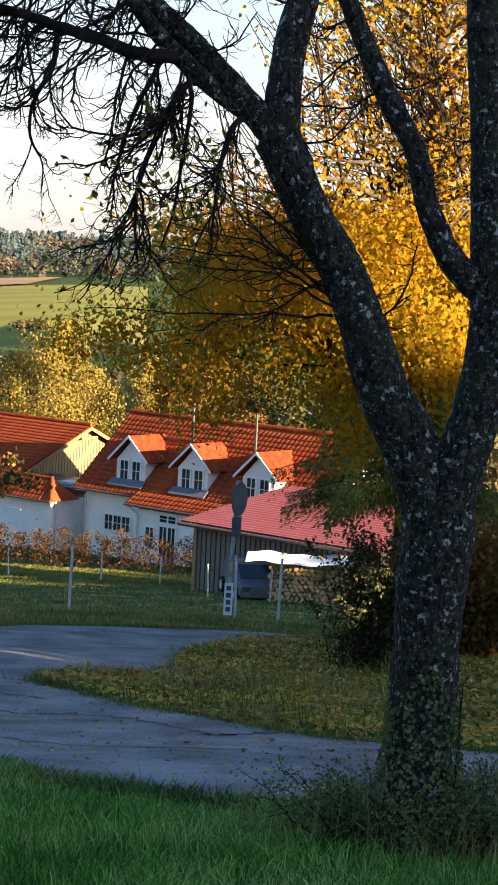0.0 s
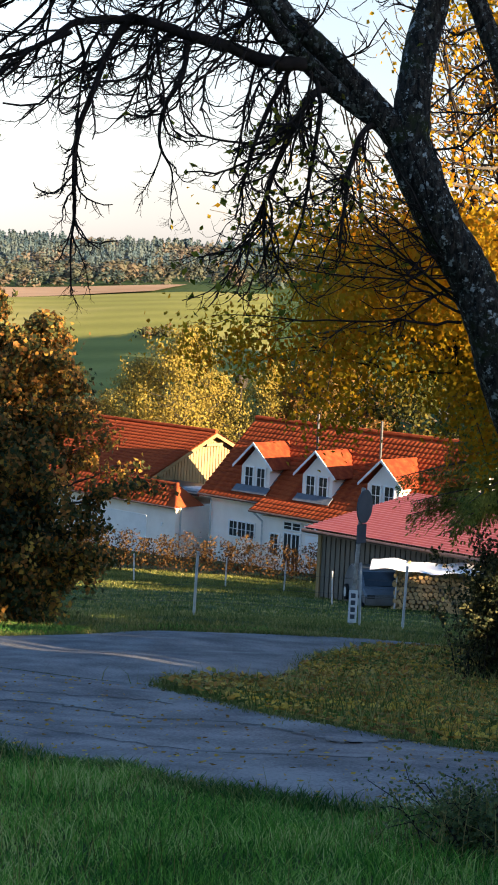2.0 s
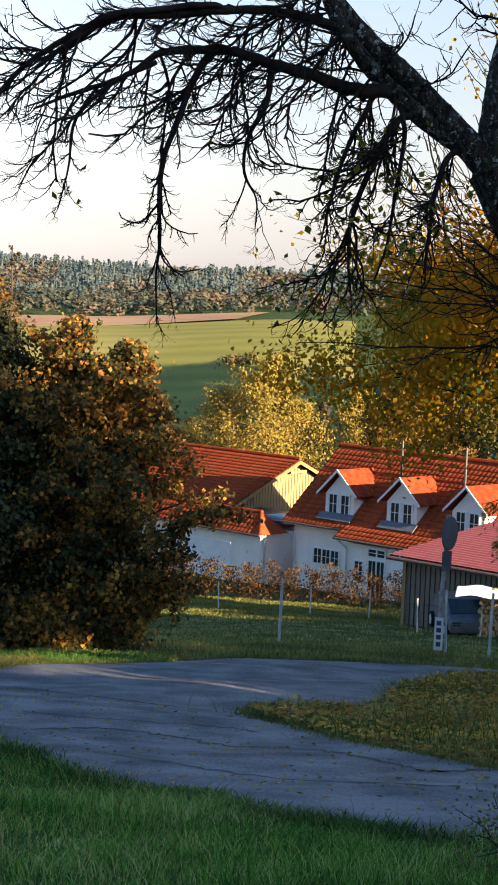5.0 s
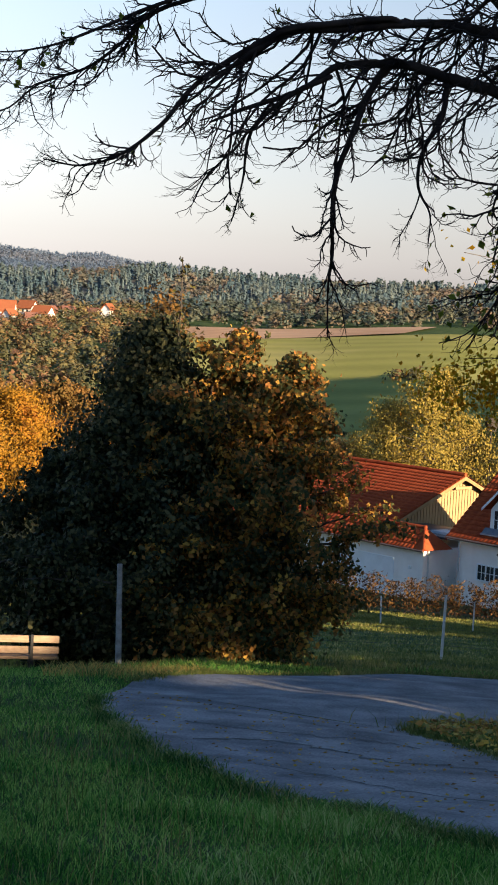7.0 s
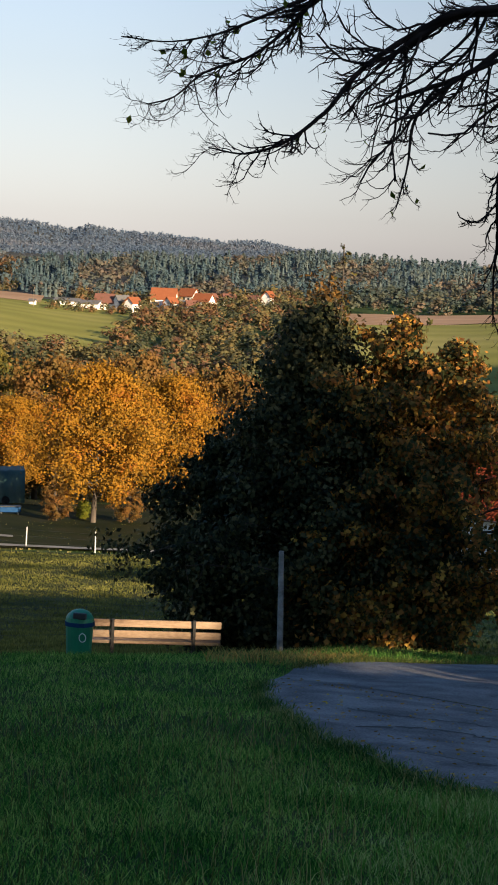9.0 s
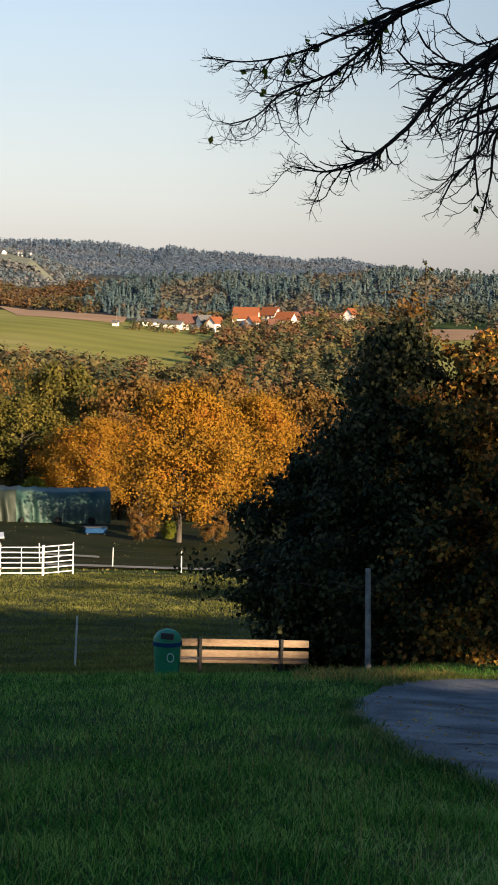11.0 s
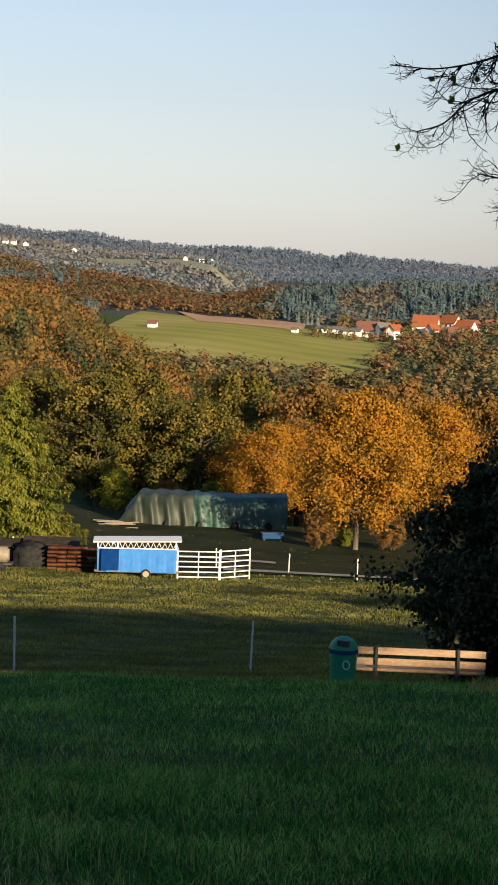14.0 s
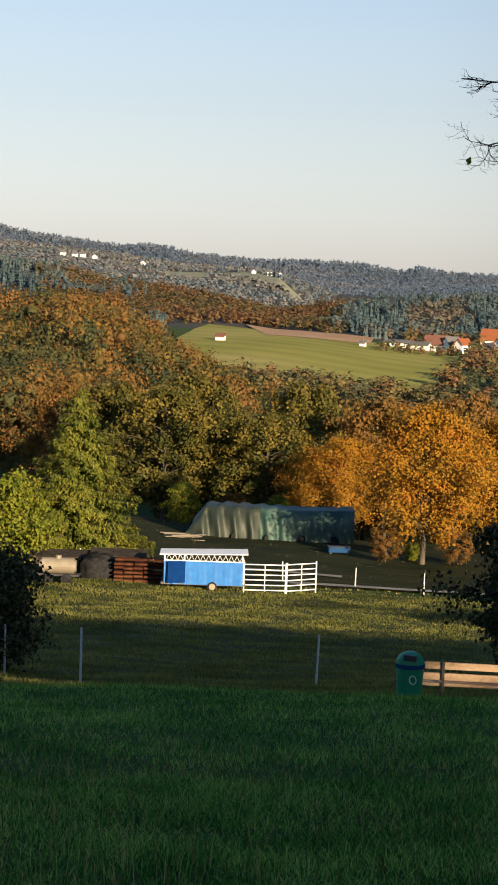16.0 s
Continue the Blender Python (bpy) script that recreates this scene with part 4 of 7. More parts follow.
# ---- maple, spruce and the dark trees behind the lane ----
maple = make_tree("maple_tree", 21, 9.0, 3.5, 3.5, "skirt", 100, 0.16, 112000, 0.045, L_MAPLE, "maple in yellow and orange autumn leaf", wide=0.22, droop=0.5, heavy=0.26)
maple.matrix_world = at(2.1, 20.5)
# long straight shoots of the maple, bare towards their ends
q = np.random.default_rng(29)
rods = []
for k in range(26):
    s0 = np.array([0.6 * q.normal(), 0.5 * q.normal(), 3.0 + 2.6 * q.random()])
    way = np.array([-0.8 - 0.5 * q.random(), 0.25 * q.normal(), 0.25 + 0.65 * q.random()])
    way /= np.linalg.norm(way)
    s = np.linspace(0, 1, 8)[:, None]
    ln = s0 + way * (1.3 + 1.2 * q.random()) * s + np.array([0, 0, 0.45]) * s ** 2 + np.cumsum(q.normal(0, 0.07, (8, 3)), axis=0)
    rods.append(np.column_stack([ln, 0.012 * (1 - 0.8 * s[:, 0])]))
    for m in range(9):
        p = ln[q.integers(2, 7)]
        w2 = way + q.normal(0, 0.35, 3)
        rods.append(np.column_stack([p + w2 * (0.3 + 0.4 * q.random()) * np.linspace(0, 1, 5)[:, None] + np.cumsum(q.normal(0, 0.04, (5, 3)), axis=0), np.linspace(0.007, 0.003, 5)]))
for k in range(44):
    s0 = np.array([0.75 * q.normal() - 0.2, 0.6 * q.normal(), 3.4 + 2.2 * q.random()])
    way = np.array([-0.25 + 0.35 * q.normal(), 0.25 * q.normal(), 1.0])
    way /= np.linalg.norm(way)
    s = np.linspace(0, 1, 8)[:, None]
    ln = s0 + way * (1.5 + 1.6 * q.random()) * s + np.cumsum(q.normal(0, 0.035, (8, 3)), axis=0)
    rods.append(np.column_stack([ln, 0.022 * (1 - 0.8 * s[:, 0])]))
    for m in range(7):
        p = ln[q.integers(1, 7)]
        w2 = way + q.normal(0, 0.4, 3)
        rods.append(np.column_stack([p + w2 * (0.3 + 0.5 * q.random()) * np.linspace(0, 1, 5)[:, None] + np.cumsum(q.normal(0, 0.03, (5, 3)), axis=0), np.linspace(0.009, 0.004, 5)]))
v, f = tubes(rods, 4)
tagged(part("shoot_spray", raw("shoot_spray", v, f, M_TWIG, True), parent=maple), kind="stuff")
spruce = make_spruce("spruce_tree", 22, 6.6, 2.15, 2.0, 120, 52000, 0.03, L_SPRUCE, "green spruce with drooping boughs")
spruce.matrix_world = at(2.55, 28.5)
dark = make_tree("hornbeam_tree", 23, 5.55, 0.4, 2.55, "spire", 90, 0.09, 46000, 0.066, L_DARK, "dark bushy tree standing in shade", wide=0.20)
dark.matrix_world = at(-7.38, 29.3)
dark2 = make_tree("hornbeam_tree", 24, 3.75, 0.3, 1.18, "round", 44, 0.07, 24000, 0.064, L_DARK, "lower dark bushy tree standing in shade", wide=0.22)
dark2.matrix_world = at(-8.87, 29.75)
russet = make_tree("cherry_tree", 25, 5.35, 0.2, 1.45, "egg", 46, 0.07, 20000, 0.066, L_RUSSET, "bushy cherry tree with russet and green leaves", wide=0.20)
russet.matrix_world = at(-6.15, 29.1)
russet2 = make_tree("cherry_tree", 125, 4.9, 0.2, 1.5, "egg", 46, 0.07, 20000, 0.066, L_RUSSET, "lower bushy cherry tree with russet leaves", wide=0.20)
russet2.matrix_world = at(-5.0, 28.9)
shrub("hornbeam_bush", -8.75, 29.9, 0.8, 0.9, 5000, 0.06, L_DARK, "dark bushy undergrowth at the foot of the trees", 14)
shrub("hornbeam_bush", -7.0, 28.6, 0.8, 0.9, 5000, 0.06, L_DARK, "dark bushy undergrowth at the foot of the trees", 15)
shrub("cherry_bush", -5.7, 28.3, 1.3, 1.1, 5000, 0.07, L_RUSSET, "russet bushy undergrowth at the foot of the cherry", 16)
spike = make_tree("young_tree", 26, 6.25, 3.0, 0.62, "column", 34, 0.05, 1500, 0.06, L_BROWN, "slender young tree with brown top leaves", wide=0.5)
spike.matrix_world = at(-7.35, 29.6)
mast = make_tree("poplar_sapling", 28, 6.75, 4.4, 0.16, "column", 18, 0.022, 110, 0.05, L_OLIVE, "thin upright sapling rising above the dark tree", wide=0.5)
mast.matrix_world = at(-7.02, 29.2)
stem = part("sapling_stake", rod((0, 0, -0.1), (-0.05, 0, 1.55), 0.05, 0.04, 10), M_PALEBARK)
stem.matrix_world = at(-7.02, 26.7)
tagged(stem, "pale grey stem standing before the dark tree", "stem")


# ---- bench and bin ----
def park_bench(m):
    root = empty("park_bench", None, "wooden park bench with broad slats on dark iron supports", "bench")
    for i, z in enumerate((0.82, 0.655)):
        part("back_slat", box((2.0, 0.035, 0.108), (0, -0.02 + 0.10 * (0.8 - z), z), 0.006), M_BENCHWOOD, root)
    for y in (0.05, 0.19, 0.33):
        part("seat_slat", box((2.0, 0.12, 0.048), (0, y, 0.535), 0.006), M_BENCHWOOD, root)
    for x in (-0.6, 0.6):
        b = box((0.04, 0.04, 0.55), (x, -0.045, 0.62), 0, None, Matrix.Rotation(radians(6), 4, "X"))
        box((0.05, 0.46, 0.05), (x, 0.19, 0.486), 0, b)
        box((0.05, 0.05, 0.5), (x, 0.0, 0.22), 0, b)
        box((0.05, 0.05, 0.5), (x, 0.36, 0.22), 0, b)
        part("support", b, M_IRON, root)
    root.matrix_world = m
    return root


park_bench(at(-8.82, 26.15, 21, -0.13))


def litter_bin(m):
    root = empty("litter_bin", None, "green plastic litter bin with a domed lid", "bin")
    b = bmesh.new()
    prof = [(0.155, 0.0), (0.175, 0.04), (0.195, 0.5), (0.20, 0.53)]
    rings = [[b.verts.new((q * math.cos(a), q * math.sin(a), z)) for a in np.linspace(0, 2 * math.pi, 20, endpoint=False)] for q, z in prof]
    for lo, hi in zip(rings, rings[1:]):
        for i in range(20):
            b.faces.new((lo[i], lo[(i + 1) % 20], hi[(i + 1) % 20], hi[i]))
    b.faces.new(rings[0][::-1])
    part("body", b, M_GREEN, root)
    b = rod((0, 0, 0.5), (0, 0, 0.56), 0.21, 0.21, 20)
    part("rim", b, M_BLUEBAND, root, "blue bag band under the lid")
    b = bmesh.new()
    bmesh.ops.create_uvsphere(b, u_segments=20, v_segments=10, radius=0.205)
    bmesh.ops.delete(b, geom=[v_ for v_ in b.verts if v_.co.z < -0.01], context="VERTS")
    for v_ in b.verts:
        v_.co.z = v_.co.z * 0.85 + 0.56
    part("lid", b, M_GREEN, root)
    part("opening", box((0.19, 0.06, 0.09), (0.06, -0.165, 0.66), 0.01), M_DARKSTEEL, root)
    b = rod((0, 0.22, -0.5), (0, 0.22, 0.5), 0.03)
    part("post", b, M_STEEL, root)
    m2 = Matrix.Rotation(radians(90), 4, "X")
    b = bmesh.new()
    for i in range(16):
        a0, a1 = i * math.pi / 8, (i + 1) * math.pi / 8
        rod((0.12 + 0.05 * math.cos(a0), -0.19, 0.36 + 0.06 * math.sin(a0)), (0.12 + 0.05 * math.cos(a1), -0.19, 0.36 + 0.06 * math.sin(a1)), 0.007, None, 5, b)
    part("emblem", b, M_WHITE, root, "white ring emblem")
    root.matrix_world = m
    return root


M_BLUEBAND = mat("blue_band", [(0.012, 0.045, 0.12), (0.02, 0.065, 0.16)], 4, 0.8, 0.1)
litter_bin(at(-9.45, 24.75, 0, 0.08))


# ---- fences ----
def fence_posts(points, height, radius, label, wires=(0.35, 0.7, 1.05), sag=0.0):
    """A wire fence: posts, and wires strung from post to post."""
    root = empty("wire_fence", None, label, "fence")
    tops = []
    for i, (x, y) in enumerate(points):
        z = float(land(x, y))
        lean = 0.05 * math.sin(i * 2.3)
        part("post", rod((x, y, z - 0.2), (x + lean, y, z + height), radius, radius * 0.9, 8), M_STEEL, root)
        tops.append((x, y, z, lean))
    for a, b in zip(tops, tops[1:]):
        for w in wires:
            part("wire", rod((a[0] + a[3] * w / height, a[1], a[2] + w), (b[0] + b[3] * w / height, b[1], b[2] + w), 0.003, None, 4), M_DARKSTEEL, root)
    return root


def bearing_points(pairs):
    return [polar(b, d) for b, d in pairs]


fence_posts(bearing_points([(-6, 42), (-1.5, 41), (-0.2, 41), (4.9, 40), (10, 41), (17, 45), (23.7, 48.6), (30.9, 46), (33.2, 50.5), (36, 51)]), 1.42, 0.032, "galvanised post and wire pasture fence")
fence_posts(bearing_points([(-4, 72), (-1.2, 70), (0.7, 70), (2.2, 79), (4.0, 80), (6.8, 82), (10.5, 82)]), 1.25, 0.035, "grey posts of a wire fence along the lawn")
fence_posts(bearing_points([(20.5, 103), (22.6, 104), (24.8, 105), (28, 106), (31, 106)]), 1.2, 0.04, "post and wire fence along the farm track")

# ---- traffic sign on its leaning post ----
sign = empty("traffic_sign", None, "traffic signs seen from behind on a leaning grey post", "sign")
part("post", rod((-0.06, 41.0, -6.3), (0.07, 41.0, -3.05), 0.05, 0.05, 10), M_PALEBARK, sign)
d = rod((0, 0, -0.012), (0, 0, 0.012), 0.37, 0.37, 24)
d.transform(Matrix.Translation((0.11, 40.93, -3.45)) @ Matrix.Rotation(radians(64), 4, "Z") @ Matrix.Rotation(radians(90), 4, "X"))
part("disc", d, M_SIGNBACK, sign)
d = box((0.34, 0.02, 0.42), (0.07, 40.94, -4.05), 0.004, None, Matrix.Rotation(radians(55), 4, "Z"))
part("plate", d, M_SIGNBACK, sign)
part("notice", box((0.19, 0.02, 0.72), (-0.03, 40.93, -5.66), 0.004), M_WHITE, sign, "white strip notice with grey bars")
for k in range(4):
    part("bar", box((0.10, 0.006, 0.10), (-0.03, 40.917, -5.42 - 0.155 * k), 0), M_SIGNBACK, sign)


def lump(r, detail):
    """A dented ball of unit size: vertices and triangles."""
    bm = bmesh.new()
    bmesh.ops.create_icosphere(bm, subdivisions=detail, radius=1.0)
    v = np.array([q_.co[:] for q_ in bm.verts])
    f = np.array([[q_.index for q_ in t_.verts] for t_ in bm.faces])
    bm.free()
    return v * (0.85 + 0.3 * r.random((len(v), 1))), f


# ---- farmhouse ----
FRAME = pose(-8.35, 104.7, -14.8, 0, 0, -39)          # x along the front, y into the house, z up
SWAP = Matrix(((0, 1, 0, 0), (1, 0, 0, 0), (0, 0, 1, 0), (0, 0, 0, 1)))


def tiled(name, w, rise_len, m, parent, step=0.36, across=0.30, label=""):
    """A tiled slope w wide: a deck that carries rows of overlapping curved tiles."""
    deck = part(name, box((w, rise_len, 0.05), (w / 2, rise_len / 2, -0.03)), M_TILE, parent, label)
    deck.matrix_local = m
    cols = max(1, int(w / across))
    x = np.linspace(0, w, cols * 4 + 1)
    wave = 0.035 * np.abs(np.sin(np.pi * x / across))
    n = len(x)
    vs = np.concatenate([np.column_stack([x, 0 * x, 0.085 + wave]), np.column_stack([x, 0 * x + step + 0.05, 0.015 + wave]), np.column_stack([x, 0 * x, 0 * x])])
    k = np.arange(n - 1)[:, None]
    fs = np.concatenate([np.hstack([k, k + 1, n + k + 1, n + k]), np.hstack([2 * n + k, 2 * n + k + 1, k + 1, k])])
    me = raw("tile_course", vs, fs, M_TILE)
    for i in range(int(rise_len / step)):
        part("tile_course", me, parent=deck).location = (0, i * step, 0)
    return deck


def slope(x, y, z, pitch, rz=0.0):
    return pose(x, y, z) @ pose(0, 0, 0, 0, 0, rz) @ pose(0, 0, 0, pitch, 0, 0)


def window(parent, x, z, w, h, panes, y=0.0, bars=1, m=None):
    """A white casement window with its sashes and glazing bars, set in the plane y."""
    fr = box((w, 0.09, 0.07), (0, 0, h / 2 - 0.035))
    box((w, 0.09, 0.07), (0, 0, -h / 2 + 0.035), 0, fr)
    for k in range(panes + 1):
        xx = -w / 2 + 0.04 + k * (w - 0.08) / panes
        box((0.08, 0.085, h - 0.14), (xx, 0, 0), 0, fr)
    wob = part("window", fr, M_WHITE, parent)
    wob.matrix_local = (m or Matrix()) @ pose(x, y, z)
    pw = (w - 0.08) / panes - 0.08
    for k in range(panes):
        xx = -w / 2 + 0.04 + (k + 0.5) * (w - 0.08) / panes
        g = part("pane", box((pw, 0.02, h - 0.14), (xx, 0.01, 0)), M_GLASS, wob)
        b = box((pw, 0.03, 0.03), (xx, -0.01, 0.0))
        for q in range(bars):
            box((0.03, 0.03, h - 0.14), (xx, -0.012, 0), 0, b)
        part("glazing_bar", b, M_WHITE, wob)
    return wob


house = empty("farmhouse", FRAME, "white rendered farmhouse with red tiled roof and three gabled dormers", "house")
LEN, HALF, OVER, PITCH = 16.0, 3.95, 0.55, 42.0
TAN = math.tan(radians(PITCH))
EZ = 3.73                                               # height of the eaves edge
WALLTOP = EZ + OVER * TAN - 0.12
RIDGE = EZ + (HALF + OVER) * TAN
part("wall", prism([(0, -1.2), (2 * HALF, -1.2), (2 * HALF, WALLTOP), (HALF, RIDGE - 0.15), (0, WALLTOP)], LEN, None, SWAP), M_RENDER, house)
RL = (HALF + OVER) / math.cos(radians(PITCH))
tiled("roof", LEN + 0.9, RL, slope(-0.5, -OVER, EZ, PITCH), house)
tiled("roof", LEN + 0.9, RL, slope(LEN + 0.4, 2 * HALF + OVER, EZ, PITCH, 180), house)
part("ridge", rod((-0.5, HALF, RIDGE + 0.08), (LEN + 0.4, HALF, RIDGE + 0.08), 0.13, None, 8), M_TILE, house)
part("gutter", rod((-0.5, -OVER - 0.06, EZ - 0.02), (LEN + 0.4, -OVER - 0.06, EZ - 0.02), 0.07, None, 8), M_GUTTER, house)
part("soffit", box((LEN + 0.8, OVER, 0.06), (LEN / 2 - 0.05, -OVER / 2, EZ - 0.1)), M_WHITE, house)
part("verge_board", prism([(-OVER, EZ - 0.22), (HALF, RIDGE - 0.22), (HALF, RIDGE - 0.02), (-OVER, EZ - 0.02)], 0.05, None, pose(-0.53, 0, 0) @ SWAP), M_TILE, house)
DZ = EZ + 0.66
for dx in (3.1, 7.57, 12.04):
    part("dormer_wall", prism([(-1.05, -0.3), (1.05, -0.3), (1.05, 1.15), (0, 2.25), (-1.05, 1.15)], 3.2, None, pose(dx, 0.17, DZ)), M_RENDER, house)
    for s_ in (-1, 1):
        pl = [(s_ * 1.40, 1.10), (0, 2.40), (0, 2.52), (s_ * 1.46, 1.15)]
        part("dormer_roof", prism(pl if s_ < 0 else pl[::-1], 4.0, None, pose(dx, -0.12, DZ)), M_TILE, house)
    part("bargeboard", prism([(-1.45, 1.04), (0, 2.38), (1.45, 1.04), (1.47, 1.17), (0, 2.53), (-1.47, 1.17)], 0.05, None, pose(dx, -0.17, DZ)), M_WHITE, house)
    for side in (-0.44, 0.44):
        window(house, dx + side, DZ + 0.60, 0.72, 1.15, 1, 0.13)
    part("sill", box((1.9, 0.14, 0.06), (dx, 0.08, DZ + 0.0)), M_WHITE, house)
    part("flashing", box((2.5, 0.55, 0.05), (dx, -0.17, DZ - 0.07), 0, None, Matrix.Rotation(radians(PITCH), 4, "X")), M_LEAD, house)
    part("cheek_flashing", box((0.06, 1.5, 0.2), (dx + 1.08, 0.9, DZ + 0.65), 0, None, Matrix.Rotation(radians(PITCH), 4, "X")), M_LEAD, house)
for dx in (5.35, 9.8):
    part("chimney_pipe", rod((dx, 2.6, 5.4), (dx, 2.6, 8.6), 0.07, None, 8), M_DARKSTEEL, house)
# shallow bay with its own pent roof
BX, BW, BY = 4.75, 11.0, -1.05
part("bay_wall", box((BW, -BY, 4.4), (BX + BW / 2, BY / 2 + 0.01, 1.0)), M_RENDER, house)
tiled("bay_roof", BW + 0.7, 1.15, slope(BX - 0.45, -1.5, EZ - 0.30, 30), house)
part("gutter", rod((BX - 0.45, -1.56, EZ - 0.33), (BX + BW + 0.3, -1.56, EZ - 0.33), 0.07, None, 8), M_GUTTER, house)
part("bay_soffit", box((BW + 0.6, 0.5, 0.05), (BX + BW / 2, -1.28, EZ - 0.36)), M_WHITE, house)
dp = rod((BX - 0.2, -1.5, EZ - 0.38), (BX + 0.2, BY - 0.1, EZ - 0.85), 0.05, None, 8)
rod((BX + 0.2, BY - 0.1, EZ - 0.85), (BX + 0.2, BY - 0.1, -0.3), 0.05, None, 8, dp)
part("downpipe", dp, M_STEEL, house)
window(house, 2.45, EZ - 1.72, 2.0, 0.95, 3, -0.03)
window(house, BX + 1.05, 1.75, 0.7, 1.2, 1, BY - 0.03)
window(house, BX + 2.3, 1.45, 1.25, 2.1, 2, BY - 0.03)
window(house, BX + 2.3, 2.85, 1.3, 0.5, 2, BY - 0.035, 0)
window(house, BX + 3.9, 2.85, 1.5, 0.5, 2, BY - 0.035, 0)
part("door", box((1.4, 0.06, 2.2), (BX + 3.95, BY - 0.03, 1.4), 0.01), M_WHITE, house, "plain white door panel")
window(house, BX + 5.7, 1.5, 1.4, 2.2, 2, BY - 0.03)
window(house, BX + 8.4, 1.5, 1.4, 2.2, 2, BY - 0.03)
part("downpipe", rod((0.1, -0.12, -0.3), (0.1, -0.12, EZ - 0.3), 0.05, None, 8), M_STEEL, house)

# garage wing: flat roof behind a tiled skirt
garage = empty("garage", FRAME, "low white garage wing with a tiled roof skirt", "garage")
GX, GY, GZ = -1.55, -1.2, 2.83
part("wall", box((10.4, 6.0, GZ + 1.3), (GX - 5.2, GY + 3.0, (GZ - 1.3) / 2)), M_RENDER, garage)
run, rise = 1.1, 1.07
GP = math.degrees(math.atan2(rise, run))
tiled("skirt_roof", 9.6, math.hypot(run, rise), slope(GX - 10.1, GY - 0.35, GZ, GP), garage)
hip = bmesh.new()
c = [hip.verts.new(v_) for v_ in ((GX + 0.35, GY - 0.35, GZ + 0.02), (GX + 0.35, GY + 1.95, GZ + 0.02), (GX - 0.75, GY + 0.85, GZ + rise + 0.08), (GX - 0.75, GY - 0.35, GZ + 0.02))]
hip.faces.new((c[0], c[1], c[2]))
hip.faces.new((c[3], c[0], c[2]))
part("hip_roof", hip, M_TILE, garage)
part("hip_ridge", rod((GX + 0.35, GY - 0.35, GZ + 0.08), (GX - 0.75, GY + 0.8, GZ + rise + 0.14), 0.10, None, 8), M_TILE, garage)
part("skirt_ridge", rod((GX - 10.1, GY + 0.78, GZ + rise + 0.1), (GX - 0.75, GY + 0.78, GZ + rise + 0.1), 0.10, None, 8), M_TILE, garage)
part("back_skirt", box((9.6, 1.3, 0.06), (GX - 5.4, GY + 1.4, GZ + 0.5), 0, None, Matrix.Rotation(radians(-40), 4, "X")), M_TILE, garage)
part("flat_roof", box((9.4, 4.0, 0.12), (GX - 4.9, GY + 3.9, GZ + 0.55)), M_DARKSTEEL, garage)
part("skylight", box((1.6, 1.2, 0.14), (GX - 1.5, GY + 3.4, GZ + 0.68)), M_STEEL, garage)
part("gutter", rod((GX - 10.1, GY - 0.41, GZ), (GX + 0.35, GY - 0.41, GZ), 0.06, None, 8), M_GUTTER, garage)
part("garage_door", box((4.6, 0.06, 2.25), (GX - 4.6, GY - 0.02, 1.0), 0.01), M_WHITE, garage, "wide white sectional garage door")
part("wall_lamp", box((0.16, 0.12, 0.2), (GX - 1.0, GY - 0.05, 1.75), 0.03), M_WHITE, garage)
part("downpipe", rod((GX + 0.1, GY + 0.3, -0.2), (GX + 0.1, GY + 0.3, GZ), 0.05, None, 8), M_STEEL, garage)
part("link_wall", box((2.2, 0.3, 4.6), (-0.9, 2.3, 1.2)), M_RENDER, garage)

# timber barn behind
barn = empty("timber_barn", FRAME @ pose(-7.5, 7.45, 0), "timber barn with a board-clad gable and red tiled roof", "barn")
BF, BB, BP, BTOP = 7.4, 3.0, 24.5, 6.25
BT = math.tan(radians(BP))
part("wall", prism([(-BF, -1.5), (BB, -1.5), (BB, BTOP - BB * BT - 0.15), (0, BTOP - 0.15), (-BF, BTOP - BF * BT - 0.15)], -14.0, None, SWAP), M_GREYWOOD, barn)
for k in range(42):
    y = -BF + 0.125 + k * 0.25
    if y > BB:
        break
    h = BTOP - abs(y) * BT - 0.28
    part("board", box((0.05, 0.2, h + 0.5), (0.03, y, h / 2 - 0.25)), M_FRESHWOOD, barn)
tiled("roof", 14.6, (BF + 0.3) / math.cos(radians(BP)), slope(-14, -BF - 0.3, BTOP - (BF + 0.3) * BT, BP), barn)
tiled("roof", 14.6, (BB + 0.4) / math.cos(radians(BP)), slope(0.6, BB + 0.4, BTOP - (BB + 0.4) * BT, BP, 180), barn)
part("ridge", rod((-14, 0, BTOP + 0.08), (0.6, 0, BTOP + 0.08), 0.12, None, 8), M_TILE, barn)
part("bargeboard", prism([(-BF - 0.3, BTOP - (BF + 0.3) * BT - 0.25), (0, BTOP - 0.25), (BB + 0.4, BTOP - (BB + 0.4) * BT - 0.25), (BB + 0.4, BTOP - (BB + 0.4) * BT - 0.02), (0, BTOP - 0.02), (-BF - 0.3, BTOP - (BF + 0.3) * BT - 0.02)], 0.06, None, pose(0.58, 0, 0) @ SWAP), M_FRESHWOOD, barn)
part("rafter_tie", box((0.12, 1.4, 0.18), (0.35, 0.1, BTOP - 0.75)), M_FRESHWOOD, barn)

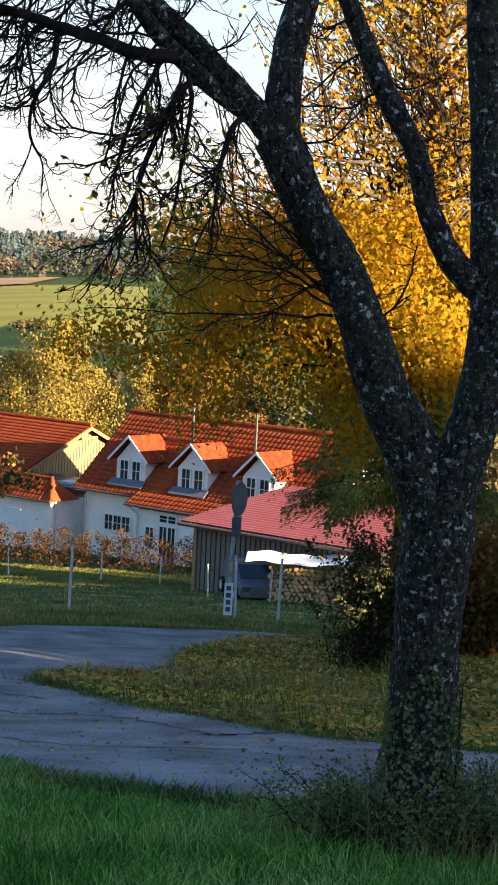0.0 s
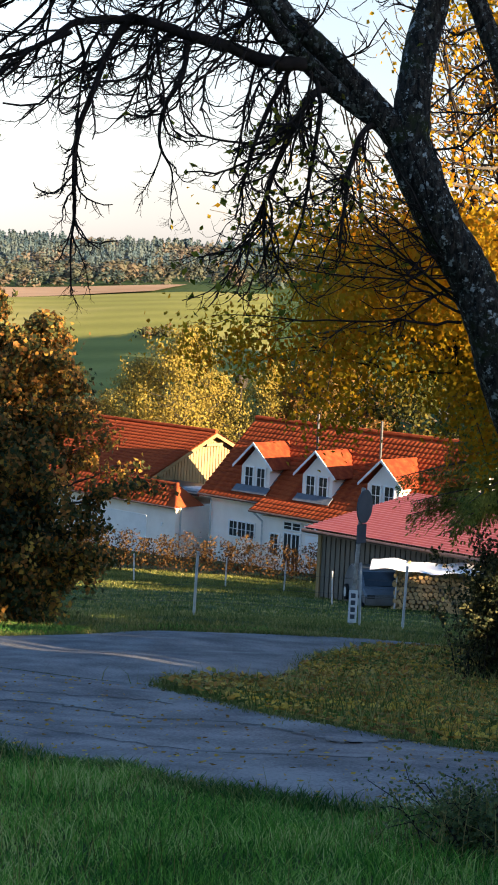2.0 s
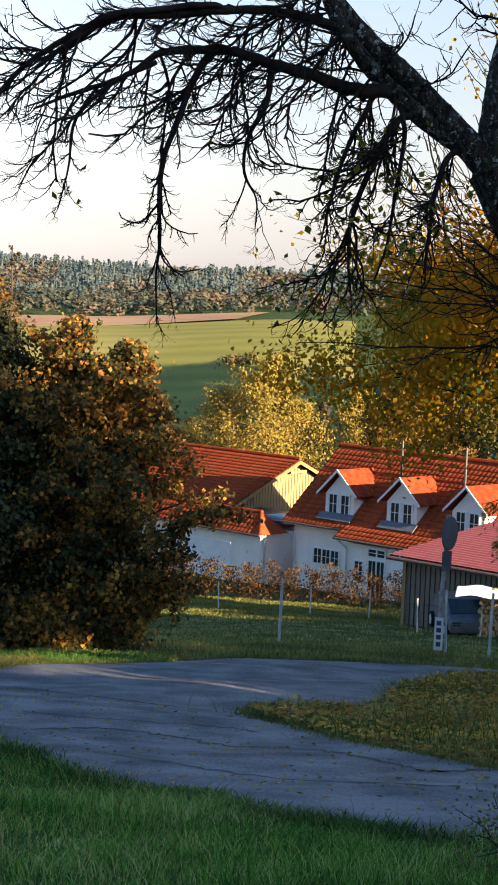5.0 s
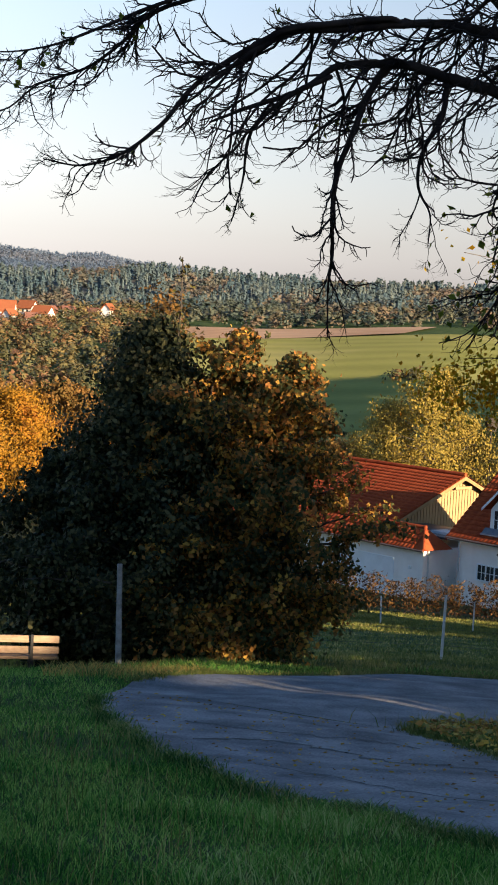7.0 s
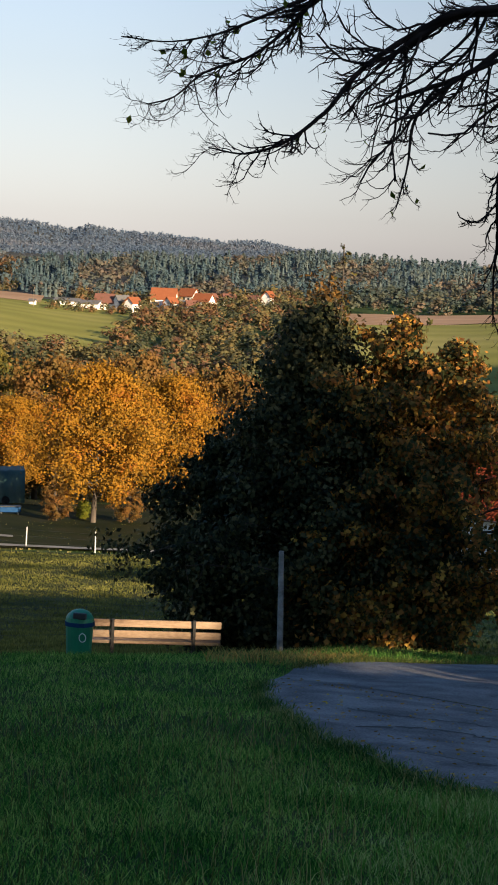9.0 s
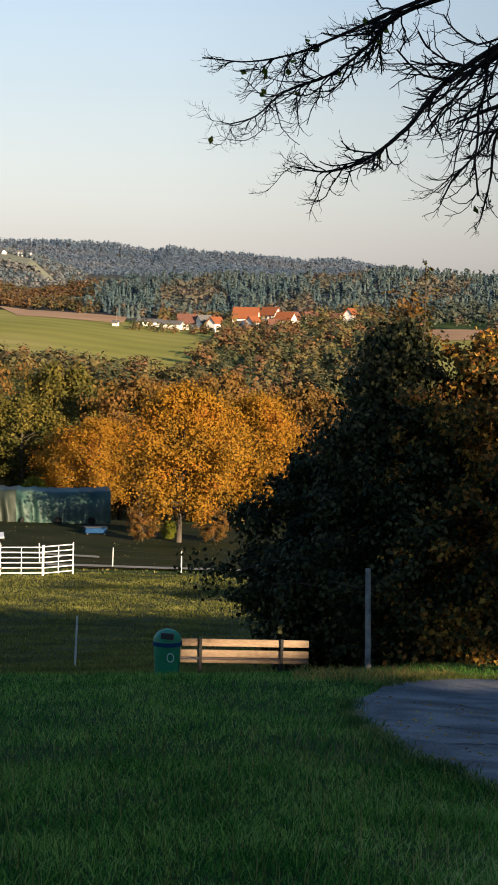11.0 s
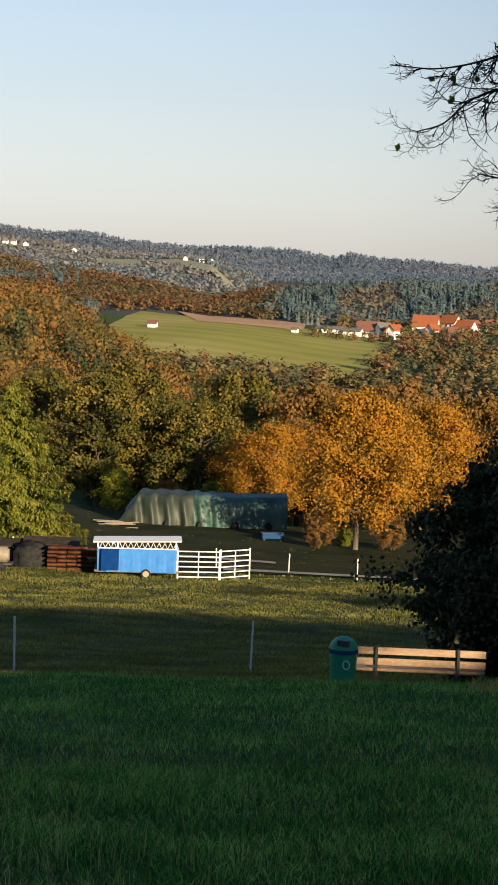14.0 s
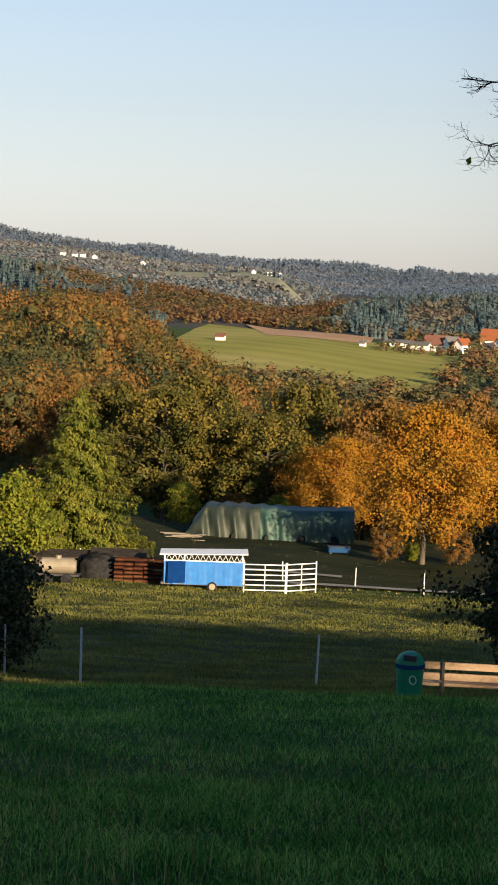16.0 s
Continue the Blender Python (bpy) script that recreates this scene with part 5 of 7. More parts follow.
# ---- wood shed with metal roof ----
SH = pose(-1.45, 75.0, float(land(-1.4, 75)), 0, 0, -39)
shed = empty("wood_shed", SH, "grey board shed with red ribbed metal roof", "shed")
SL, SD, SE = 9.0, 6.0, 2.75
part("frame", box((SL - 0.1, SD - 0.1, SE + 0.9), (SL / 2, SD / 2 + 0.06, (SE - 0.9) / 2)), M_DARKWOOD, shed)
for k in range(36):
    part("board", box((0.19, 0.04, SE + 0.8), (0.12 + 0.25 * k, -0.01, (SE - 0.8) / 2)), M_GREYWOOD, shed)
for k in range(23):
    part("board", box((0.04, 0.19, SE + 0.8), (-0.01, 0.12 + 0.25 * k, (SE - 0.8) / 2)), M_GREYWOOD, shed)
part("corner_post", box((0.16, 0.16, SE + 0.8), (-0.04, -0.04, (SE - 0.8) / 2)), M_FRESHWOOD, shed)
ys = np.arange(-0.6, SD + 0.5, 0.05)
pr = 0.06 * (np.mod(np.arange(len(ys)), 6) < 3)
vs = np.concatenate([np.column_stack([0 * ys - 0.5, ys, SE + 0.05 + pr + (ys + 0.6) * 0.14]), np.column_stack([0 * ys + SL + 0.5, ys, SE + 0.05 + pr + (ys + 0.6) * 0.14])])
k = np.arange(len(ys) - 1)[:, None]
n_ = len(ys)
part("roof", raw("roof", vs, np.hstack([k, n_ + k, n_ + k + 1, k + 1]), M_METALROOF), parent=shed)
part("fascia", box((SL + 1.0, 0.05, 0.12), (SL / 2, -0.6, SE - 0.06)), M_GREYWOOD, shed)
part("gutter", rod((-0.5, -0.68, SE - 0.02), (SL + 0.5, -0.68, SE - 0.02), 0.07, None, 8), M_GUTTER, shed)

# ---- firewood, its cover and the parked car ----
logs = empty("log_stack", pose(1.35, 70.0, float(land(2.4, 70)) - 0.05, 0, 0, -4), "split firewood stacked in a long pile", "firewood")
q = np.random.default_rng(5)
log_mesh = bpy.data.meshes.new("log")
lb = rod((0, 0, 0), (0, 0.5, 0), 1.0, 0.95, 7)
lb.to_mesh(log_mesh)
lb.free()
log_mesh.materials.append(M_LOG)
for i in range(24):
    for j in range(12):
        rad = 0.075 + 0.03 * q.random()
        x, z = 0.1 + i * 0.19 + 0.09 * (j % 2) + q.normal(0, 0.015), 0.08 + j * 0.155 + q.normal(0, 0.012)
        if z > 1.6 + 0.2 * math.sin(i * 0.9):
            continue
        lo = part("log", log_mesh, parent=logs)
        lo.matrix_local = pose(x, q.normal(0, 0.05), z, 0, 90 * q.random(), 0) @ Matrix.Diagonal((rad, 1, rad * (0.75 + 0.25 * q.random()), 1))
cover = empty("pile_cover", pose(0.5, 69.7, float(land(2.4, 70)) + 1.62, 0, 0, -4), "white sheet weighted down on the firewood", "tarpaulin")
vs, fs = [], []
nx, ny = 40, 8
for i in range(nx):
    for j in range(ny):
        x, y = i * 5.0 / (nx - 1), j * 1.3 / (ny - 1) - 0.35
        vs.append((x, y, 0.06 + 0.04 * math.sin(x * 2.2) + 0.03 * math.sin(x * 5 + y * 4) - 0.05 * (j == 0) + 0.12 * y - 0.10 * (x > 4.0) * (x - 4.0)))
for i in range(nx - 1):
    for j in range(ny - 1):
        fs.append((i * ny + j, (i + 1) * ny + j, (i + 1) * ny + j + 1, i * ny + j + 1))
part("sheet", raw("sheet", np.array(vs), np.array(fs), M_WHITE, True), parent=cover)

car = empty("parked_car", pose(0.75, 72.2, float(land(0.7, 72.2)) - 0.02, 0, 0, -78), "dark grey car parked between shed and firewood", "car")
body = prism([(-2.0, 0.35), (2.0, 0.35), (2.05, 0.75), (1.2, 0.92), (0.55, 1.42), (-1.1, 1.45), (-1.9, 0.95), (-2.05, 0.7)], 1.65, None, pose(0, -0.82, 0))
bmesh.ops.bevel(body, geom=body.edges[:], offset=0.06, segments=2, affect="EDGES")
part("body", body, M_CARPAINT, car)
part("windscreen", prism([(0.56, 1.38), (1.18, 0.95), (1.2, 0.97), (0.58, 1.41)], 1.35, None, pose(0.02, -0.67, 0)), M_GLASS, car)
part("rear_window", prism([(-1.12, 1.40), (-1.84, 0.97), (-1.87, 0.99), (-1.14, 1.43)], 1.35, None, pose(-0.02, -0.67, 0)), M_GLASS, car)
for sx_ in (-1.25, 1.3):
    for sy_ in (-0.84, 0.84):
        w_ = part("wheel", rod((sx_, sy_ - 0.09, 0.31), (sx_, sy_ + 0.09, 0.31), 0.31, None, 18), M_RUBBER, car)
        part("rim", rod((sx_, sy_ - 0.1, 0.31), (sx_, sy_ + 0.1, 0.31), 0.2, None, 14), M_STEEL, w_)
for sy_ in (-0.6, 0.6):
    part("headlight", box((0.08, 0.32, 0.16), (2.0, sy_, 0.68), 0.02), M_GLASS, car)

# street lamp behind the maple
lamp = empty("street_lamp", None, "grey street lamp standing behind the house", "lamp")
x, y, z = -8.95, 134.0, -6.2
part("pole", rod((x, y, float(land(x, y)) - 0.2), (x, y, z), 0.09, 0.06, 8), M_DARKWOOD, lamp)
hd = rod((x, y, z - 0.75), (x, y, z - 0.1), 0.32, 0.5, 12)
rod((x, y, z - 0.1), (x, y, z + 0.35), 0.55, 0.12, 12, hd)
part("head", hd, M_DARKWOOD, lamp)

# ---- copper hedge by the house ----
hedge = empty("beech_hedge", None, "thin copper-brown beech hedge along the garden", "hedge")
q = np.random.default_rng(9)
cs, stems = [], []
for k in range(120):
    u = k / 119
    x, y = -15 + 16 * u, 93.5 - 4.0 * u
    z = float(land(x, y))
    hh = 1.3 + 0.7 * q.random() * (0.6 + 0.4 * math.sin(k * 0.55))
    for s in range(6):
        stems.append(twig_line(q, np.array([x + q.normal(0, 0.1), y, z]), q.random() * 6.3, 0.5, hh * 0.75))
    n = int(190 * (0.2 + q.random()) * (0.6 + 0.6 * math.sin(k * 0.8)))
    cs.append(np.column_stack([x + q.normal(0, 0.22, n), y + q.normal(0, 0.3, n), z + 0.25 + hh * q.random(n)]))
v, f = tubes(stems, 3)
part("stalkwork", raw("stalkwork", v, f, M_TWIG), parent=hedge)
v, f = leaves(np.concatenate(cs), 0.085, q, 0.2)
part("foliage", raw("foliage", v, f, L_HEDGE), parent=hedge)

M_BLUEFOLD = mat("dark_blue_fold", [(0.002, 0.022, 0.10), (0.004, 0.032, 0.14)], 3, 0.9, 0.3, 9)
# ---- livestock trailer with blue cover and panels ----
tr = empty("livestock_trailer", pose(-46.9, 86.6, float(land(-46, 87)), 0, 0, 27.0), "flatbed livestock trailer hung with a bright blue tarpaulin", "trailer")
TL, TH = 4.15, 1.5
part("bed", box((TL + 0.3, 1.9, 0.12), (TL / 2, 0.95, 0.35), 0.01), M_GREYWOOD, tr)
vs, fs = [], []
nx, ny = 60, 8
for i in range(nx):
    for j in range(ny):
        x = i / (nx - 1) * TL
        fold = 0.05 * math.sin(x * 9) + 0.03 * math.sin(x * 23)
        fold *= 1.0 if x < 1.1 else 0.12
        vs.append((x, -0.03 + fold * (1 - j / ny), 0.32 + j / (ny - 1) * 1.22))
for i in range(nx - 1):
    for j in range(ny - 1):
        fs.append((i * ny + j, (i + 1) * ny + j, (i + 1) * ny + j + 1, i * ny + j + 1))
part("tarpaulin", raw("tarpaulin", np.array(vs), np.array(fs), M_BLUE, True), parent=tr, label="bright blue creased tarpaulin")
part("fold", box((0.95, 0.03, 1.14), (0.66, -0.14, 0.97), 0.01, None, Matrix.Rotation(radians(14), 4, "Z")), M_BLUEFOLD, tr, "dark blue folded-back tarpaulin flap")
part("roof", box((TL + 0.5, 2.2, 0.05), (TL / 2, 1.0, 1.93), 0.01, None, Matrix.Rotation(radians(-1.5), 4, "Y")), M_WHITE, tr, "thin pale roof sheet")
for k in range(14):
    part("truss_bar", rod((0.1 + k * TL / 14, 0.02, 1.56), (0.1 + (k + 0.5) * TL / 14, 0.02, 1.88), 0.018, None, 6), M_STEEL, tr)
    part("truss_bar", rod((0.1 + (k + 0.5) * TL / 14, 0.02, 1.88), (0.1 + (k + 1) * TL / 14, 0.02, 1.56), 0.018, None, 6), M_STEEL, tr)
part("top_rail", rod((0, 0.02, 1.56), (TL, 0.02, 1.56), 0.03, None, 8), M_WHITE, tr)
for x in (0.02, 1.05, TL - 0.02):
    for y in (0.05, 1.85):
        part("upright", box((0.06, 0.06, 1.5), (x, y, 1.1)), M_WHITE, tr)
wh = rod((0, -0.1, 0), (0, 0.12, 0), 0.25, 0.25, 18)
wo = part("wheel", wh, M_RUBBER, tr)
wo.location = (2.55, 0.0, 0.24)
part("rim", rod((0, -0.125, 0), (0, -0.05, 0), 0.17, 0.17, 14), M_TANK, wo)
w2 = part("wheel", wo.data, None, tr)
w2.location = (2.55, 1.8, 0.24)


def cattle_panel(m, length=2.2, height=1.55, rails=6):
    root = empty("cattle_panel", None, "white tubular cattle panel", "gate", "cattle panels by the trailer")
    for x in (0, length):
        part("upright", rod((x, 0, 0), (x, 0, height + 0.08), 0.035, None, 8), M_WHITE, root)
    part("upright", rod((length / 2, 0, 0.1), (length / 2, 0, height), 0.025, None, 8), M_WHITE, root)
    for k in range(rails):
        part("rail", rod((0, 0, 0.18 + k * (height - 0.2) / (rails - 1)), (length, 0, 0.18 + k * (height - 0.2) / (rails - 1)), 0.03, None, 6), M_WHITE, root)
    root.matrix_world = m
    return root


cattle_panel(at(-43.2, 88.6, 30))
cattle_panel(at(-41.25, 89.75, 60), 1.9, 1.6, 6)

# rusty stack of pallets and the water tank
stack = empty("pallet_wall", pose(-50.4, 87.4, float(land(-50, 87.5)), 0, 0, 28), "stacked rust-brown crates beside the trailer", "stack")
q = np.random.default_rng(4)
for i in range(5):
    for j in range(6):
        part("crate", box((0.5, 0.8, 0.115), (0.28 + i * 0.53 + q.normal(0, 0.02), q.normal(0, 0.05), 0.12 + j * 0.225 + q.normal(0, 0.015)), 0.01), M_RUST, stack)
back_shed = empty("low_shed", pose(-60.4, 84.2, float(land(-56, 86)) - 0.55, 0, 0, 28), "low dark timber shelter behind the crates", "shed")
for k in range(4):
    part("roof_sheet", box((3.1, 1.6, 0.05), (1.5 + 3.0 * k, 0.7, 1.55 + 0.10 * (k % 2) + 0.05 * k), 0, None, Matrix.Rotation(radians(8), 4, "X") @ Matrix.Rotation(radians(2 * (k % 2) - 1), 4, "Y")), M_DARKWOOD, back_shed)
for k in range(28):
    part("board", box((0.40, 0.04, 1.45), (0.2 + 0.43 * k, 0.25 + 0.02 * (k % 2), 0.68)), M_DARKWOOD, back_shed)
for k in range(5):
    part("post", box((0.12, 0.12, 1.6), (0.1 + 3.0 * k, 0.0, 0.75)), M_DARKWOOD, back_shed)
heap = empty("covered_heap", pose(-52.4, 87.4, float(land(-52, 87.4)), 0, 0, 28), "low heap under a black sheet", "heap")
v, f = lump(q, 3)
v = v * (1.15, 0.8, 1.35)
v[:, 2] = np.maximum(v[:, 2], -0.1)
part("sheet", raw("sheet", v + (1.0, 0, 0.05), f, M_RUBBER, True), parent=heap)
tank = empty("water_tank_trailer", pose(-51.9, 84.2, float(land(-52, 84.2)), 0, 0, 25), "small pale water tank on a two-wheeled trailer", "tank trailer")
b = rod((-0.95, 0, 0.95), (0.95, 0, 0.95), 0.42, 0.42, 20)
bmesh.ops.bevel(b, geom=[e_ for e_ in b.edges if len(e_.link_faces[0].verts) > 4 or len(e_.link_faces[1].verts) > 4], offset=0.1, segments=2, affect="EDGES")
part("tank", b, M_TANK, tank)
part("manhole", rod((0, 0, 1.3), (0, 0, 1.5), 0.16, None, 12), M_TANK, tank)
part("chassis", box((2.3, 0.7, 0.12), (0, 0, 0.5), 0.01), M_DARKSTEEL, tank)
for x in (-0.5, 0.5):
    part("wheel", rod((x, -0.5, 0.3), (x, -0.3, 0.3), 0.3, None, 16), M_RUBBER, tank)

# ---- hay pile under a green cover ----
hay = empty("covered_hay_stack", pose(-60.3, 115.0, float(land(-56, 117)), 0, 0, 25.0), "long hay stack under a dark green tarpaulin", "hay stack")
HL, HH, HD = 11.3, 2.15, 4.5
vs, fs = [], []
nx, ny = 90, 26
for i in range(nx):
    u = i / (nx - 1)
    for j in range(ny):
        s = j / (ny - 1)
        a = math.pi * s
        yy = -math.cos(a)
        zz = min(1.0, 1.35 * math.sin(a)) ** 0.8 if 0 < s < 1 else 0
        end = min(1.0, (u + 0.02) * 9) ** 0.6
        crease = 0.24 * math.sin(u * 60 + 3 * math.sin(s * 4)) * (0.3 + 0.7 * (u < 0.55)) + 0.07 * math.sin(u * 130 + s * 9)
        vs.append((u * HL + (1 - s) * 0 - 0.6 * (1 - zz) * (u < 0.03), (yy * 0.5 + 0.5) * HD + crease * (0.4 if zz > 0.9 else 1), zz * HH * end * (1 + 0.03 * math.sin(u * 7)) + crease * 0.2 * (zz > 0.9)))
for i in range(nx - 1):
    for j in range(ny - 1):
        fs.append((i * ny + j, (i + 1) * ny + j, (i + 1) * ny + j + 1, i * ny + j + 1))
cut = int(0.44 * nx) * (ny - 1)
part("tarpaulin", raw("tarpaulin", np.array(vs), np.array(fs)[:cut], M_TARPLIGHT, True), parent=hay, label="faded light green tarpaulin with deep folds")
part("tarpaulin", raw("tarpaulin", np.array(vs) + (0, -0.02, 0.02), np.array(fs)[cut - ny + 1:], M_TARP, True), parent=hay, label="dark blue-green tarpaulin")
for k in range(5):
    part("weight_tyre", rod((0.8 + 2.3 * k, -0.15, 0.2), (0.8 + 2.3 * k, 0.1, 0.22), 0.28, None, 12), M_RUBBER, hay)
trough = empty("feed_trough", at(-48.0, 112.4, 30), "small dark blue feed trough in the yard", "trough")
part("basin", box((1.4, 0.6, 0.35), (0, 0, 0.4), 0.04), M_BLUEBAND, trough)
part("lid", box((1.5, 0.7, 0.06), (0, 0, 0.6), 0.02), M_DARKSTEEL, trough)
for k in (-0.55, 0.55):
    part("leg", box((0.1, 0.5, 0.4), (k, 0, 0.12)), M_DARKSTEEL, trough)
planks = empty("plank_pile", at(-59.1, 111.3, 30), "untidy pile of pale boards beside the hay", "boards")
q = np.random.default_rng(6)
for k in range(7):
    part("plank", box((1.6 + q.random(), 0.16, 0.05), (0.3 * q.normal(), 0.35 * q.normal(), 0.06 + 0.055 * k), 0, None, Matrix.Rotation(0.25 * q.normal(), 4, "Z")), M_GREYWOOD, planks)

# ---- mid-distance trees ----
protos = {}


def tree_copy(kind, x, y, scale, turn):
    ob = copy_thing(protos[kind], at(x, y, turn))
    ob.scale = (scale, scale, scale * (0.92 + 0.16 * (math.sin(turn) * 0.5 + 0.5)))
    return ob


def proto(kind, *args, **kw):
    protos[kind] = make_tree(*args, **kw)


proto("orange", "maple_tree", 31, 10.0, 2.2, 4.1, "egg", 72, 0.16, 28000, 0.125, L_ORANGE, "tree in bright orange autumn leaf", wide=0.32, fine=3)
proto("brown", "oak_tree", 32, 10.0, 1.5, 4.2, "round", 52, 0.2, 17000, 0.17, L_BROWN, "tree in russet brown autumn leaf", wide=0.23, fine=3)
proto("olive", "ash_tree", 33, 11.0, 1.0, 4.6, "egg", 54, 0.2, 16000, 0.19, L_OLIVE, "olive green tree turning in autumn", wide=0.22, fine=3)
proto("yellow", "birch_tree", 34, 10.0, 1.5, 2.8, "egg", 64, 0.12, 20000, 0.09, L_YELLOW, "birch with drooping pale yellow leaves", wide=0.32, droop=0.9)
proto("green", "linden_tree", 35, 7.0, 0.6, 2.8, "egg", 56, 0.12, 9000, 0.18, L_GREEN, "small tree in yellow-green leaf", wide=0.32)
protos["fir"] = make_spruce("spruce_tree", 36, 10.6, 0.2, 4.7, 260, 64000, 0.085, L_FIR, "tall green spruce by the farmyard", 0.30)

first = {"orange": (20.6, 120, 1.0), "brown": (16.7, 158, 1.15), "olive": (26.5, 165, 1.0), "yellow": (5.6, 132, 1.4), "green": (33.0, 104, 0.78), "fir": (31.1, 110, 0.97)}
for kind, (b_, d_, s_) in first.items():
    x, y = polar(b_, d_)
    protos[kind].matrix_world = at(x, y, 40)
    protos[kind].scale = (s_, s_, s_)
for kind, b_, d_, s_, t_ in (
        ("orange", 23.1, 146, 0.84, 80), ("brown", 21.7, 119.5, 0.22, 40), ("brown", 19.5, 121, 0.26, 80), ("green", 20.9, 122, 0.2, 10), ("orange", 18.2, 152, 1.12, 200), ("orange", 24.0, 150, 0.7, 10), ("brown", 21.8, 158, 1.2, 50), ("brown", 19.5, 175, 1.3, 120),
        ("olive", 24.2, 170, 1.2, 70), ("olive", 28.5, 160, 1.1, 150), ("olive", 25.4, 158, 1.0, 200), ("olive", 27.6, 172, 1.2, 20), ("olive", 22.4, 185, 1.3, 250), ("olive", 30.0, 172, 1.15, 300), ("yellow", 26.8, 190, 1.3, 20),
        ("green", 27.9, 148, 0.5, 60), ("brown", 26.4, 147, 0.30, 160), ("green", 25.0, 143, 0.42, 160), ("yellow", 6.9, 136, 1.2, 100), ("yellow", 4.4, 140, 1.2, 200), ("brown", 8.4, 150, 0.9, 30), ("yellow", 2.9, 150, 1.2, 40),
        ("brown", 1.0, 150, 1.2, 90), ("orange", 9.2, 150, 0.7, 30), ("brown", 11.5, 160, 1.0, 10), ("orange", 14.5, 160, 1.0, 130), ("olive", 13.0, 180, 1.2, 220), ("green", 34.8, 100, 0.8, 90),
        ("brown", 31.5, 185, 1.1, 70), ("orange", 16.0, 190, 1.2, 10), ("olive", 18.5, 200, 1.2, 310), ("olive", -2.5, 130, 1.3, 10)):
    tree_copy(kind, *polar(b_, d_), s_, t_)
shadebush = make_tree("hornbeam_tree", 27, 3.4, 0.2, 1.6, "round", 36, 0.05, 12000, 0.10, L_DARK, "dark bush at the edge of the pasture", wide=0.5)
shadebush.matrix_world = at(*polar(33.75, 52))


# ---- woods on the hills ----
def clump(r, kind, n, lobes):
    """One tree of a far wood in units of its height: dense heart and ragged leaf clumps, as triangles."""
    vs, fs, base = [], [], 0
    if kind == "fir":
        a = np.linspace(0, 2 * np.pi, 7, endpoint=False)
        for z0, z1, w in ((0.05, 0.55, 0.17), (0.35, 0.8, 0.11), (0.6, 1.0, 0.07)):
            rim = np.column_stack([np.cos(a) * w, np.sin(a) * w, z0 + 0.04 * r.random(7)])
            vs.append(np.vstack([rim, (0, 0, z1)]))
            fs.append(base + np.column_stack([np.arange(7), (np.arange(7) + 1) % 7, np.full(7, 7)]))
            base += 8
        u, a = r.random(n) ** 0.7, r.random(n) * 6.28
        w = 0.22 * (1 - u) + 0.01
        p, s, o = np.column_stack([np.cos(a) * w, np.sin(a) * w, 0.04 + u * 0.93]), 0.75 / math.sqrt(n), np.column_stack([np.cos(a), np.sin(a), 0 * a + 0.4])
    else:
        c = r.normal(size=(lobes or 4, 3)) * (0.17, 0.17, 0.13) + (0, 0, 0.56)
        rad = 0.22
        for q_ in c if lobes else ():
            v, f = lump(r, 1)
            vs.append(q_ + v * rad * 0.34)
            fs.append(f + base)
            base += len(v)
        d = r.normal(size=(n, 3))
        d /= np.linalg.norm(d, axis=1)[:, None]
        p, s, o = c[r.integers(0, len(c), n)] + d * rad * (0.85 + 0.35 * r.random((n, 1))), (0.74 if lobes else 1.1) / math.sqrt(n), d
    soft_crown = kind == "fir" or not lobes
    if soft_crown:
        o = o * 0.55 + np.array([[0, 0, 0.6]])
    v, f = leaves(p, s, r, 0.8 if kind == "fir" else 0.25, 1.3, 0.5, o, loose=0.12 if soft_crown else 0.3)
    vs.append(v)
    fs.append(base + np.concatenate([f[:, [0, 1, 2]], f[:, [0, 2, 3]]]))
    return np.concatenate(vs), np.concatenate(fs)


def wood(name, spots, heights, kind, material, label, seed, n=60, lobes=5):
    """A stretch of far woodland as one thing."""
    r = np.random.default_rng(seed)
    shapes = [clump(r, kind, n, lobes) for _ in range(10)]
    vs, fs, tones, base = [], [], [], 0
    where = np.array(spots)
    stand = land(where[:, 0], where[:, 1])
    for (x, y), z, h in zip(spots, stand, heights):
        p, f = shapes[r.integers(10)]
        a = r.random() * 6.28
        rot = np.array([[math.cos(a), -math.sin(a), 0], [math.sin(a), math.cos(a), 0], [0, 0, 1]])
        vs.append(p @ rot.T * h * (0.9 + 0.2 * r.random(3)) + (x, y, z - 0.1 * h))
        fs.append(f + base)
        base += len(p)
        tones.append(np.full(len(p), r.random(), np.float32))
    ob = part(name, raw(name, np.concatenate(vs), np.concatenate(fs), material))
    ob.data.attributes.new("tone", "FLOAT", "POINT").data.foreach_set("value", np.concatenate(tones))
    return tagged(ob, label, "woodland", kind="stuff")


def scatter(b0, b1, d0, d1, n, seed):
    r = np.random.default_rng(seed)
    b = b0 + (b1 - b0) * r.random(n)
    d = np.sqrt(d0 ** 2 + (d1 ** 2 - d0 ** 2) * r.random(n))
    return [polar(x, y) for x, y in zip(b, d)], r.random(n), b, d


def kept_spots(spots, height, ok):
    return [p for p, k in zip(spots, ok) if k], [q_ for q_, k in zip(height, ok) if k]


